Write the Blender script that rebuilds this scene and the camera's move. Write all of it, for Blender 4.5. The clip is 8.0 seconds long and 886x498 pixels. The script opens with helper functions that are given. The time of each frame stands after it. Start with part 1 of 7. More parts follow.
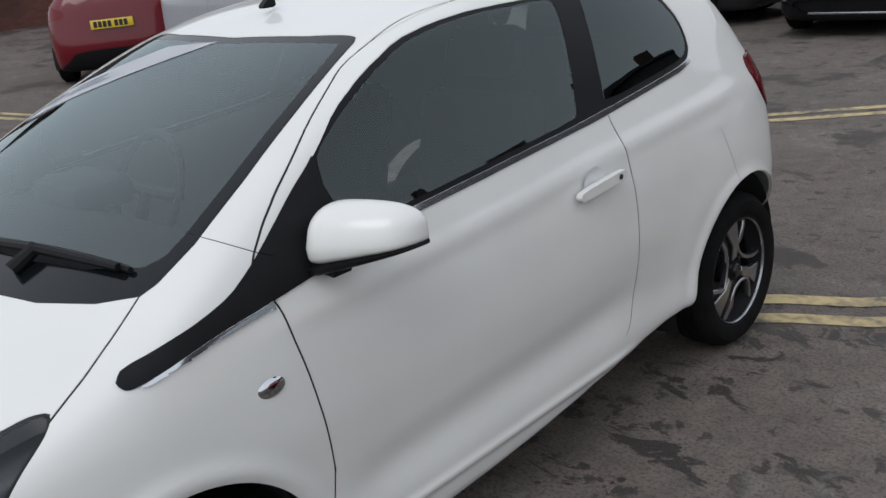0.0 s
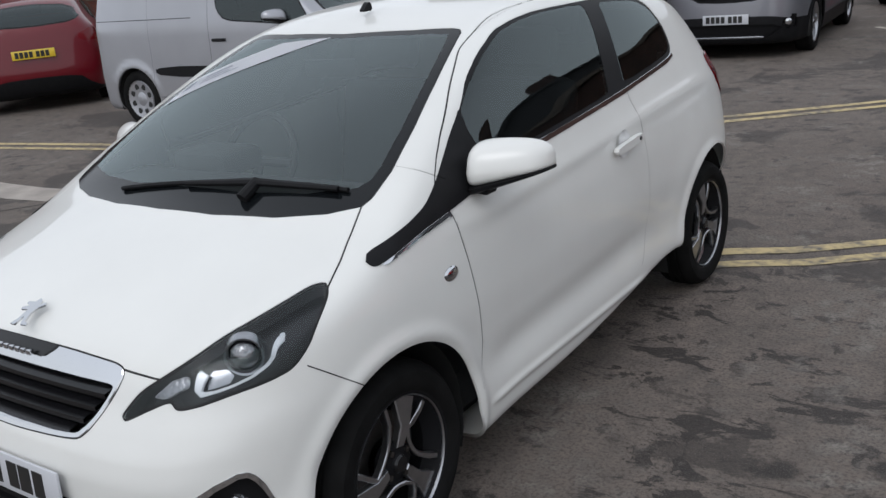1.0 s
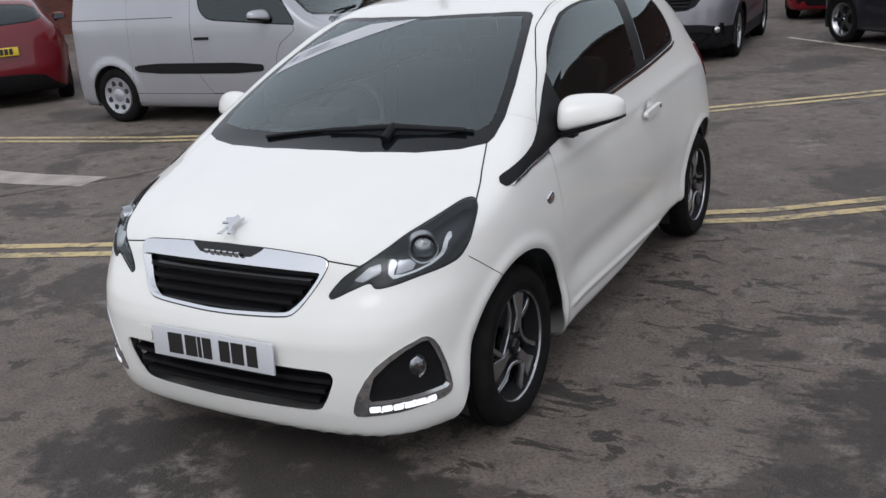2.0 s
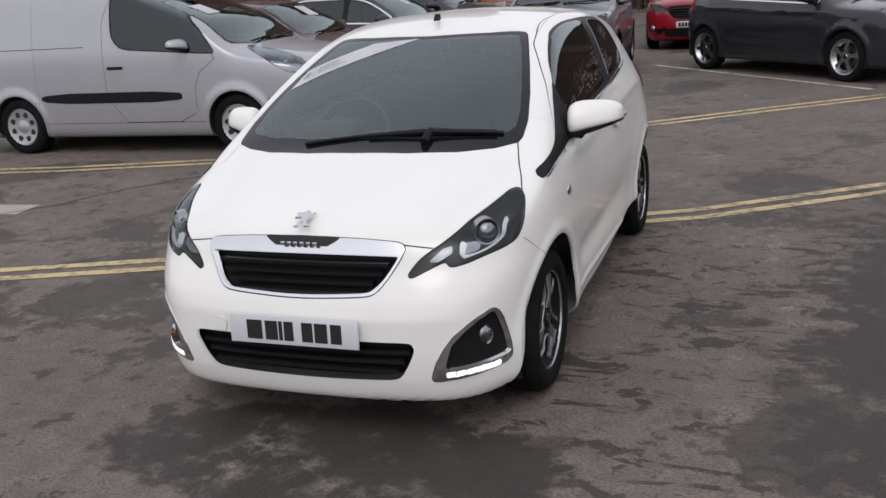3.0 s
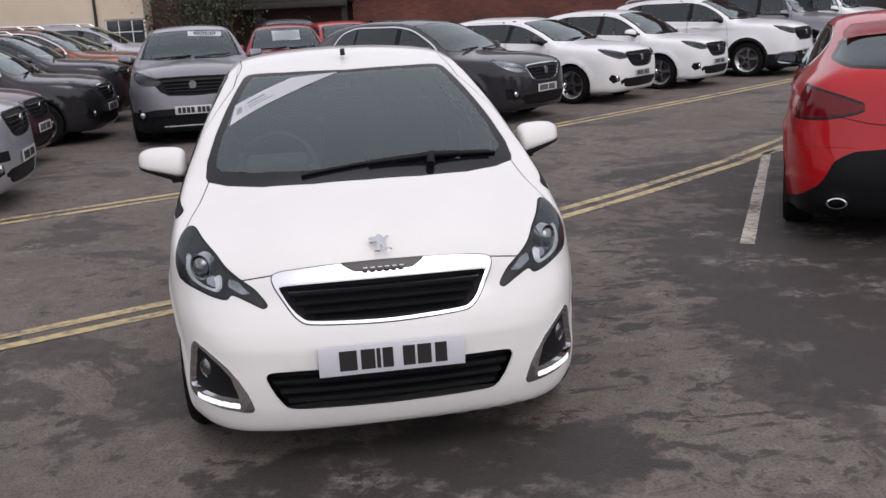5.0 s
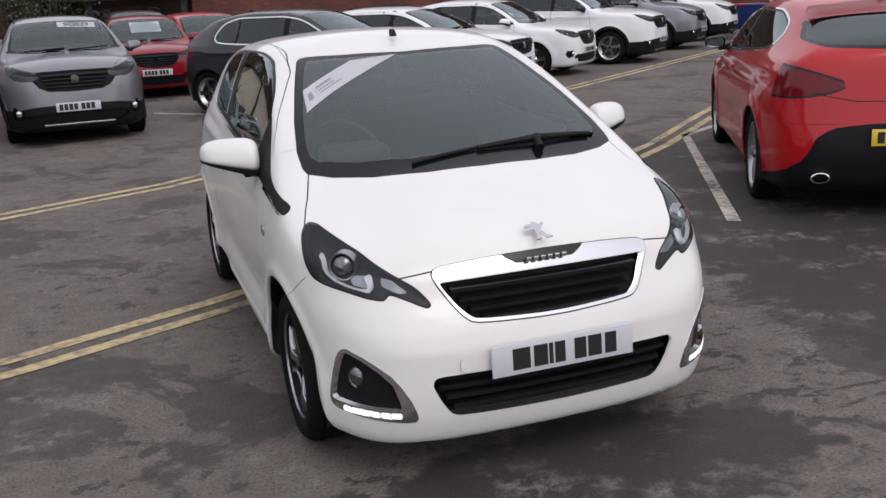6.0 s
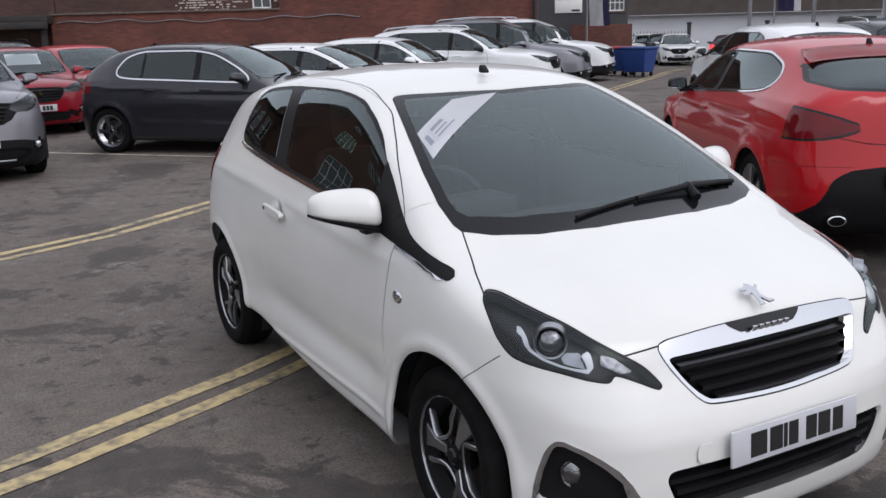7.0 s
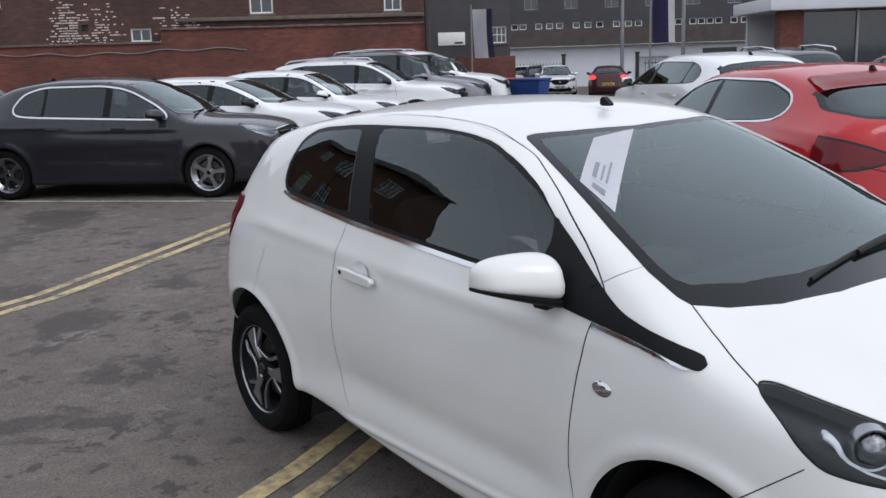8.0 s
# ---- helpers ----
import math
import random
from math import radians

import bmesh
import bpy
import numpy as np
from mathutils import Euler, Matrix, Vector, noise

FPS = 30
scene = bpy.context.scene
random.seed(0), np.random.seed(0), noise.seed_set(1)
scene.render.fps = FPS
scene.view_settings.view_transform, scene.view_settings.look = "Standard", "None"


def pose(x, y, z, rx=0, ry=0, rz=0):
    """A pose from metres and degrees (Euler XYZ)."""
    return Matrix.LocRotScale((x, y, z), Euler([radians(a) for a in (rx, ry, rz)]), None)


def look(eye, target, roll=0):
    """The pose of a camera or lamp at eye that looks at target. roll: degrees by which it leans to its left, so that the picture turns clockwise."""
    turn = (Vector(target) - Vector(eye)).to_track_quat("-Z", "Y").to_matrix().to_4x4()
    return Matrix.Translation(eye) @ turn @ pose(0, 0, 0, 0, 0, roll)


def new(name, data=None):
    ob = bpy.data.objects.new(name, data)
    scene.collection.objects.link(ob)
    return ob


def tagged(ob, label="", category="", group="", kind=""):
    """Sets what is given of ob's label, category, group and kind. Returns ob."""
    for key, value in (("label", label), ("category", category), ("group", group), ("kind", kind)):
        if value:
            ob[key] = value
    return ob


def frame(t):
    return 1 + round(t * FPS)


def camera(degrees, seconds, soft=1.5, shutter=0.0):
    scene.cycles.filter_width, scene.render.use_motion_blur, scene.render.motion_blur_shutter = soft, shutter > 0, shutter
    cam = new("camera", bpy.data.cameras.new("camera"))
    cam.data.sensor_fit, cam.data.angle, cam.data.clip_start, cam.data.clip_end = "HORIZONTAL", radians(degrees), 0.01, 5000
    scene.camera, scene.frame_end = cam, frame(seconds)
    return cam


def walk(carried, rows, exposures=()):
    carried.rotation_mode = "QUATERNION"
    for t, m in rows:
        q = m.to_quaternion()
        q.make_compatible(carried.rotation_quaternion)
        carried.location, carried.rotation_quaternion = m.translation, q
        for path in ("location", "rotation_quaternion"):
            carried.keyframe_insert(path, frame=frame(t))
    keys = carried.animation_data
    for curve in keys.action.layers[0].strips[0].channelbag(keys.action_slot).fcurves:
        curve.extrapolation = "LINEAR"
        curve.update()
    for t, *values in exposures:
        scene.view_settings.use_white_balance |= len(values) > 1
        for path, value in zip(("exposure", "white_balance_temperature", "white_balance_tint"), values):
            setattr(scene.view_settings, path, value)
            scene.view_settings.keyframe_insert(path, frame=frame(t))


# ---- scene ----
cam = camera(50.0, 8.0)
METRES, EYE, TILT, LEAN, TURN = 8.5932, 1.6500, 0.0, 0.0, 44.5
EX, EY = 2.2903, -0.7077
ROWS = [
    (0.0, 0.0, 0.0, 0.0, -2.01, -20.2, 5.48),
    (0.5, -0.0406, -0.0473, 0.0015, -8.2, -19.04, 5.04),
    (1.0, -0.0893, -0.086, 0.0024, -10.24, -18.68, 4.96),
    (1.5, -0.138, -0.1263, 0.0021, -12.56, -18.43, 4.31),
    (3.0, -0.2817, -0.1785, 0.003, -25.01, -16.75, 3.24),
    (3.5, -0.3332, -0.1687, 0.0043, -31.44, -14.72, 3.13),
    (4.0, -0.3878, -0.1455, 0.0022, -40.05, -13.77, 2.23),
    (5.5, -0.5046, 0.0147, -0.0031, -60.03, -14.96, 2.07),
    (6.0, -0.5197, 0.0828, -0.0054, -65.34, -15.21, 1.96),
    (6.5, -0.5163, 0.1506, -0.0073, -70.02, -15.27, 1.41),
    (7.0, -0.5097, 0.221, -0.0061, -74.35, -13.18, 0.75),
    (7.5, -0.4879, 0.2853, -0.0063, -81.33, -13.43, 1.19),
    (8.0, -0.4546, 0.3441, -0.0074, -82.48, -11.39, 1.13),
]
walk(cam, [(t, pose(0, 0, 0.015, 0.34, 0.57, 0) @ pose(EX, EY, EYE, TILT, LEAN, TURN) @ pose(METRES * x, METRES * y, METRES * z, 90 + pitch, roll, yaw)) for t, x, y, z, yaw, pitch, roll in ROWS], [(0.0, 0.10, 6200, 11), (1.5, 0.20, 6200, 12), (3.0, 0.28, 6500, 16), (5.5, 0.28, 6500, 20), (8.0, 0.36, 6100, 14)])

# ---- light ----
SUN_AZ, SUN_EL = radians(168), radians(50)
world = bpy.data.worlds.new("sky")
scene.world = world
world.use_nodes = True
wn = world.node_tree.nodes
sky = wn.new("ShaderNodeTexSky")
sky.sky_type = "NISHITA"
sky.sun_disc = False
sky.sun_elevation, sky.sun_rotation = SUN_EL, SUN_AZ
sky.air_density, sky.dust_density, sky.ozone_density = 1.6, 3.0, 1.0
grey = wn.new("ShaderNodeHueSaturation")
grey.inputs["Saturation"].default_value = 0.30
world.node_tree.links.new(sky.outputs[0], grey.inputs["Color"])
cloud = wn.new("ShaderNodeMix")
cloud.data_type = "RGBA"
cloud.inputs["Factor"].default_value = 0.62
cloud.inputs["B"].default_value = (6.1, 6.35, 6.6, 1)
world.node_tree.links.new(grey.outputs[0], cloud.inputs["A"])
world.node_tree.links.new(cloud.outputs["Result"], wn["Background"].inputs[0])
wn["Background"].inputs[1].default_value = 0.15
sun = new("sun", bpy.data.lights.new("sun", "SUN"))
sun.data.energy, sun.data.angle, sun.data.color = 0.5, radians(30), (1.0, 0.985, 0.96)
sun.matrix_world = look((0, 0, 30), (30 * -math.sin(SUN_AZ) * math.cos(SUN_EL), 30 * -math.cos(SUN_AZ) * math.cos(SUN_EL), 30 - 30 * math.sin(SUN_EL)))


# ---- materials ----
def mat(name, color, rough=0.5, metal=0.0, coat=0.0, vary=0.0, scale=6.0, bump=0.0, bscale=60.0, spec=0.5, emit=None, rvary=0.0, island=0.0):
    m = bpy.data.materials.new(name)
    m.use_nodes = True
    nt = m.node_tree
    b = nt.nodes["Principled BSDF"]
    b.inputs["Base Color"].default_value = (*color, 1)
    b.inputs["Roughness"].default_value = rough
    b.inputs["Metallic"].default_value = metal
    b.inputs["Coat Weight"].default_value = coat
    b.inputs["Coat Roughness"].default_value = 0.04
    b.inputs["Specular IOR Level"].default_value = spec
    tc = nt.nodes.new("ShaderNodeTexCoord")
    if vary or rvary:
        n = nt.nodes.new("ShaderNodeTexNoise")
        n.inputs["Scale"].default_value, n.inputs["Detail"].default_value = scale, 8
        nt.links.new(tc.outputs["Object"], n.inputs["Vector"])
        if vary:
            r = nt.nodes.new("ShaderNodeMapRange")
            r.inputs["From Min"].default_value, r.inputs["From Max"].default_value = 0.3, 0.7
            r.inputs["To Min"].default_value, r.inputs["To Max"].default_value = 1 - vary, 1 + vary
            nt.links.new(n.outputs["Fac"], r.inputs["Value"])
            last = r.outputs[0]
            if island:
                oi = nt.nodes.new("ShaderNodeObjectInfo")
                geo = nt.nodes.new("ShaderNodeNewGeometry")
                add = nt.nodes.new("ShaderNodeMath")
                add.operation = "ADD"
                nt.links.new(oi.outputs["Random"], add.inputs[0])
                nt.links.new(geo.outputs["Random Per Island"], add.inputs[1])
                fr = nt.nodes.new("ShaderNodeMath")
                fr.operation = "FRACT"
                nt.links.new(add.outputs[0], fr.inputs[0])
                ir = nt.nodes.new("ShaderNodeMapRange")
                ir.inputs["To Min"].default_value, ir.inputs["To Max"].default_value = 1 - island, 1 + island
                nt.links.new(fr.outputs[0], ir.inputs["Value"])
                mu = nt.nodes.new("ShaderNodeMath")
                mu.operation = "MULTIPLY"
                nt.links.new(last, mu.inputs[0])
                nt.links.new(ir.outputs[0], mu.inputs[1])
                last = mu.outputs[0]
            mul = nt.nodes.new("ShaderNodeVectorMath")
            mul.operation = "SCALE"
            mul.inputs[0].default_value = color
            nt.links.new(last, mul.inputs["Scale"])
            nt.links.new(mul.outputs[0], b.inputs["Base Color"])
        if rvary:
            r2 = nt.nodes.new("ShaderNodeMapRange")
            r2.inputs["From Min"].default_value, r2.inputs["From Max"].default_value = 0.3, 0.7
            r2.inputs["To Min"].default_value, r2.inputs["To Max"].default_value = max(rough - rvary, 0.02), rough + rvary
            nt.links.new(n.outputs["Fac"], r2.inputs["Value"])
            nt.links.new(r2.outputs[0], b.inputs["Roughness"])
    if bump:
        n2 = nt.nodes.new("ShaderNodeTexNoise")
        n2.inputs["Scale"].default_value, n2.inputs["Detail"].default_value = bscale, 6
        nt.links.new(tc.outputs["Object"], n2.inputs["Vector"])
        bp = nt.nodes.new("ShaderNodeBump")
        bp.inputs["Strength"].default_value, bp.inputs["Distance"].default_value = bump, 0.01
        nt.links.new(n2.outputs["Fac"], bp.inputs["Height"])
        nt.links.new(bp.outputs[0], b.inputs["Normal"])
    if emit:
        b.inputs["Emission Color"].default_value = (*color, 1)
        b.inputs["Emission Strength"].default_value = emit
    return m


def glass_mat(name, tint, ior=1.5, rough=0.0):
    """Thin glazing: a tinted see-through sheet with a Fresnel gloss."""
    m = bpy.data.materials.new(name)
    m.use_nodes = True
    nt = m.node_tree
    nt.nodes.remove(nt.nodes["Principled BSDF"])
    out = nt.nodes["Material Output"]
    tr, gl, fr, mx = (nt.nodes.new(k) for k in ("ShaderNodeBsdfTransparent", "ShaderNodeBsdfGlossy", "ShaderNodeFresnel", "ShaderNodeMixShader"))
    tr.inputs["Color"].default_value = (*tint, 1)
    gl.inputs["Roughness"].default_value = rough
    gl.inputs["Color"].default_value = (0.88, 0.99, 1.0, 1)
    fr.inputs["IOR"].default_value = ior
    nt.links.new(fr.outputs[0], mx.inputs[0])
    nt.links.new(tr.outputs[0], mx.inputs[1])
    nt.links.new(gl.outputs[0], mx.inputs[2])
    nt.links.new(mx.outputs[0], out.inputs["Surface"])
    return m


def paint(name, color, metal=0.0, rough=0.35):
    return mat(name, color, rough, metal, coat=0.75, vary=0.03, scale=2.5, spec=0.12)


M = {
    "white": paint("white_paint", (0.66, 0.66, 0.635)),
    "white2": paint("white_paint_far", (0.68, 0.69, 0.69)),
    "silver": paint("silver_paint", (0.34, 0.345, 0.37), 0.5, 0.38),
    "grey": paint("grey_metallic_paint", (0.20, 0.20, 0.22), 0.6, 0.38),
    "dark": paint("charcoal_paint", (0.020, 0.020, 0.025), 0.2, 0.35),
    "black": paint("black_paint", (0.012, 0.012, 0.014), 0.0, 0.3),
    "red": paint("red_paint", (0.37, 0.005, 0.009)),
    "deepred": paint("deep_red_paint", (0.20, 0.004, 0.012)),
    "wine": paint("wine_red_paint", (0.11, 0.003, 0.008)),
    "copper": paint("copper_paint", (0.16, 0.045, 0.02), 0.4, 0.35),
    "plum": paint("plum_paint", (0.05, 0.012, 0.018), 0.3, 0.35),
    "blackplastic": mat("black_plastic", (0.008, 0.008, 0.009), 0.5, vary=0.15, scale=20, bump=0.06, bscale=500, spec=0.14),
    "gloss": mat("gloss_black", (0.007, 0.007, 0.008), 0.2, spec=0.35),
    "pillar": mat("satin_black_trim", (0.007, 0.007, 0.008), 0.4, vary=0.1, spec=0.14),
    "seam": mat("panel_gap", (0.012, 0.012, 0.012), 0.8, vary=0.1),
    "liner": mat("arch_liner", (0.012, 0.012, 0.012), 0.9, vary=0.3, scale=15),
    "chrome": mat("chrome", (0.62, 0.63, 0.65), 0.07, 1.0, vary=0.02),
    "alloy": mat("machined_alloy", (0.40, 0.405, 0.42), 0.30, 1.0, vary=0.08, scale=30),
    "darkalloy": mat("dark_alloy", (0.008, 0.008, 0.009), 0.6, 0.0, vary=0.15, spec=0.10),
    "steel": mat("brake_steel", (0.10, 0.095, 0.09), 0.5, 1.0, vary=0.2, scale=20),
    "tyre": mat("tyre_rubber", (0.008, 0.008, 0.008), 0.8, spec=0.08, vary=0.3, scale=14, bump=0.12, bscale=120),
    "glass": glass_mat("window_glass", (0.88, 0.93, 0.92), 1.84),
    "privacy": glass_mat("privacy_glass", (0.12, 0.13, 0.135), 1.62),
    "lens": glass_mat("lamp_lens", (0.93, 0.94, 0.95), 1.3),
    "redlens": mat("red_lens", (0.12, 0.003, 0.006), 0.10, coat=0.2, vary=0.1, spec=0.25),
    "brake": mat("lit_brake_lamp", (1.0, 0.03, 0.03), 0.3, emit=1.6),
    "frit": mat("black_frit", (0.005, 0.006, 0.007), 0.10, vary=0.1, spec=0.28),
    "lampin": mat("lamp_housing", (0.018, 0.018, 0.020), 0.3, 0.2, vary=0.1),
    "lampbright": mat("bright_lamp_housing", (0.30, 0.31, 0.33), 0.22, 0.85, vary=0.15, scale=30),
    "sideglass": glass_mat("side_window_glass", (0.60, 0.65, 0.65), 1.66),
    "foglens": mat("fog_lamp_glass", (0.22, 0.225, 0.235), 0.10, 1.0, vary=0.35, scale=60, bump=0.35, bscale=90),
    "guide": mat("clear_light_guide", (0.62, 0.64, 0.66), 0.25, 0.3, vary=0.1, scale=30),
    "drl": mat("daylight_lamp", (0.93, 0.96, 1.0), 0.3, emit=0.45),
    "plate": mat("plate_white", (0.50, 0.51, 0.54), 0.3, coat=0.5, vary=0.03),
    "plateyellow": mat("plate_yellow", (0.68, 0.48, 0.03), 0.3, coat=0.5, vary=0.03),
    "ink": mat("plate_black", (0.012, 0.012, 0.012), 0.4),
    "card": mat("white_card", (0.78, 0.79, 0.82), 0.6, vary=0.02),
    "cardink": mat("grey_print", (0.42, 0.44, 0.50), 0.6),
    "trim": mat("cabin_plastic", (0.045, 0.046, 0.048), 0.7, vary=0.1, spec=0.2),
    "seat": mat("seat_cloth", (0.040, 0.040, 0.042), 0.95, vary=0.1, scale=3, spec=0.1),
}


# ---- mesh helpers ----
def part(name, bm, material, parent, label="", smooth=True):
    """Links a bmesh as one mesh object under a thing or a part."""
    me = bpy.data.meshes.new(name)
    bm.to_mesh(me)
    bm.free()
    me.materials.append(material)
    if smooth:
        me.shade_smooth()
        me.set_sharp_from_angle(angle=radians(35))
    ob = new(name, me)
    ob.parent = parent
    if label:
        tagged(ob, label)
    return ob


def piece(name, verts, faces, material, parent=None, label="", normals=None, smooth=True):
    me = bpy.data.meshes.new(name)
    me.from_pydata(np.asarray(verts, float).tolist(), [], faces)
    me.materials.append(material)
    if smooth:
        me.shade_smooth()
    if normals is not None:
        me.normals_split_custom_set_from_vertices(np.asarray(normals, float).tolist())
    elif smooth:
        me.set_sharp_from_angle(angle=radians(38))
    ob = new(name, me)
    ob.parent = parent
    if label:
        tagged(ob, label)
    return ob


def thing(name, label, category, m=None, group="", kind=""):
    ob = new(name)
    ob.matrix_world = m if m is not None else Matrix()
    return tagged(ob, label, category, group, kind)


def box(bm, x0, x1, y0, y1, z0, z1, bevel=0.0, m=None):
    mat4 = Matrix.Translation(((x0 + x1) / 2, (y0 + y1) / 2, (z0 + z1) / 2)) @ Matrix.Diagonal((x1 - x0, y1 - y0, z1 - z0, 1))
    r = bmesh.ops.create_cube(bm, size=1, matrix=(m @ mat4) if m else mat4)
    if bevel:
        es = list({e for v in r["verts"] for e in v.link_edges})
        bmesh.ops.bevel(bm, geom=es, offset=bevel, segments=2, affect="EDGES", profile=0.5)
    return bm


def tube(bm, a, b, r0, r1=None, n=10, cap=True):
    a, b = Vector(a), Vector(b)
    q = (b - a).to_track_quat("Z", "Y").to_matrix().to_4x4()
    bmesh.ops.create_cone(bm, cap_ends=cap, segments=n, radius1=r0, radius2=r0 if r1 is None else r1, depth=(b - a).length, matrix=Matrix.Translation((a + b) / 2) @ q)
    return bm


def lathe(bm, profile, n, m=Matrix(), closed=False):
    """Turns a profile of (radius, height) about the local x axis."""
    rings = []
    for r, h in profile:
        rings.append([bm.verts.new(m @ Vector((h, r * math.cos(2 * math.pi * i / n), r * math.sin(2 * math.pi * i / n)))) for i in range(n)])
    for k in range(len(rings) - 1 + (1 if closed else 0)):
        a, b = rings[k], rings[(k + 1) % len(rings)]
        for i in range(n):
            bm.faces.new((a[i], a[(i + 1) % n], b[(i + 1) % n], b[i]))
    return bm


def prism(bm, pts, depth, m=Matrix()):
    """A flat outline in local x, y, given depth along local z."""
    lo = [bm.verts.new(m @ Vector((x, y, 0))) for x, y in pts]
    hi = [bm.verts.new(m @ Vector((x, y, depth))) for x, y in pts]
    n = len(pts)
    bm.faces.new(lo[::-1])
    bm.faces.new(hi)
    for i in range(n):
        bm.faces.new((lo[i], lo[(i + 1) % n], hi[(i + 1) % n], hi[i]))
    bmesh.ops.recalc_face_normals(bm, faces=bm.faces)
    return bm


def curve(pts):
    """A smooth monotone interpolation through (position, value) pairs."""
    x, y = np.array([p[0] for p in pts], float), np.array([p[1] for p in pts], float)
    h, d = np.diff(x), np.diff(y) / np.diff(x)
    s = np.zeros_like(x)
    s[1:-1] = np.where(d[:-1] * d[1:] > 0, 2 * d[:-1] * d[1:] / (d[:-1] + d[1:] + 1e-12), 0)
    s[0], s[-1] = d[0], d[-1]

    def at(q):
        i = np.clip(np.searchsorted(x, q) - 1, 0, len(h) - 1)
        u = (q - x[i]) / h[i]
        v = np.clip(u, 0, 1)
        e = y[i] * (1 + 2 * v) * (1 - v) ** 2 + y[i + 1] * v * v * (3 - 2 * v) + h[i] * (s[i] * v * (1 - v) ** 2 + s[i + 1] * v * v * (v - 1))
        return e + (u - v) * h[i] * np.where(u < 0, s[i], s[i + 1])
    return at


def smax(a, b, k):
    return 0.5 * (a + b + np.sqrt((a - b) ** 2 + k * k))


def poly_dist(poly):
    """Signed distance in a plane to a polygon, negative inside."""
    p = np.array(poly, float)
    q = np.roll(p, -1, 0)

    def at(u, v):
        d2 = np.full(len(u), 1e9)
        inside = np.zeros(len(u), bool)
        for (ax, ay), (bx, by) in zip(p, q):
            ex, ey = bx - ax, by - ay
            wx, wy = u - ax, v - ay
            t = np.clip((wx * ex + wy * ey) / (ex * ex + ey * ey + 1e-12), 0, 1)
            d2 = np.minimum(d2, (wx - ex * t) ** 2 + (wy - ey * t) ** 2)
            c = (ay > v) != (by > v)
            inside ^= c & (u < ex * (v - ay) / (ey if abs(ey) > 1e-12 else 1e-12) + ax)
        return np.where(inside, -np.sqrt(d2), np.sqrt(d2))
    return at


def spline(pts, n=4):
    """A closed outline led smoothly through its points."""
    out, k = [], len(pts)
    for i in range(k):
        a, b, c, d = (np.array(pts[(i + j) % k], float) for j in (-1, 0, 1, 2))
        for u in np.arange(n) / n:
            out.append(tuple(0.5 * (2 * b + (c - a) * u + (2 * a - 5 * b + 4 * c - d) * u * u + (3 * b - a - 3 * c + d) * u ** 3)))
    return out


def soften(pts, n=3):
    """Rounds the corners of an outline by cutting them n times."""
    for _ in range(n):
        out = []
        for a, b in zip(pts, pts[1:] + pts[:1]):
            out += [(0.8 * a[0] + 0.2 * b[0], 0.8 * a[1] + 0.2 * b[1]), (0.2 * a[0] + 0.8 * b[0], 0.2 * a[1] + 0.8 * b[1])]
        pts = out
    return pts


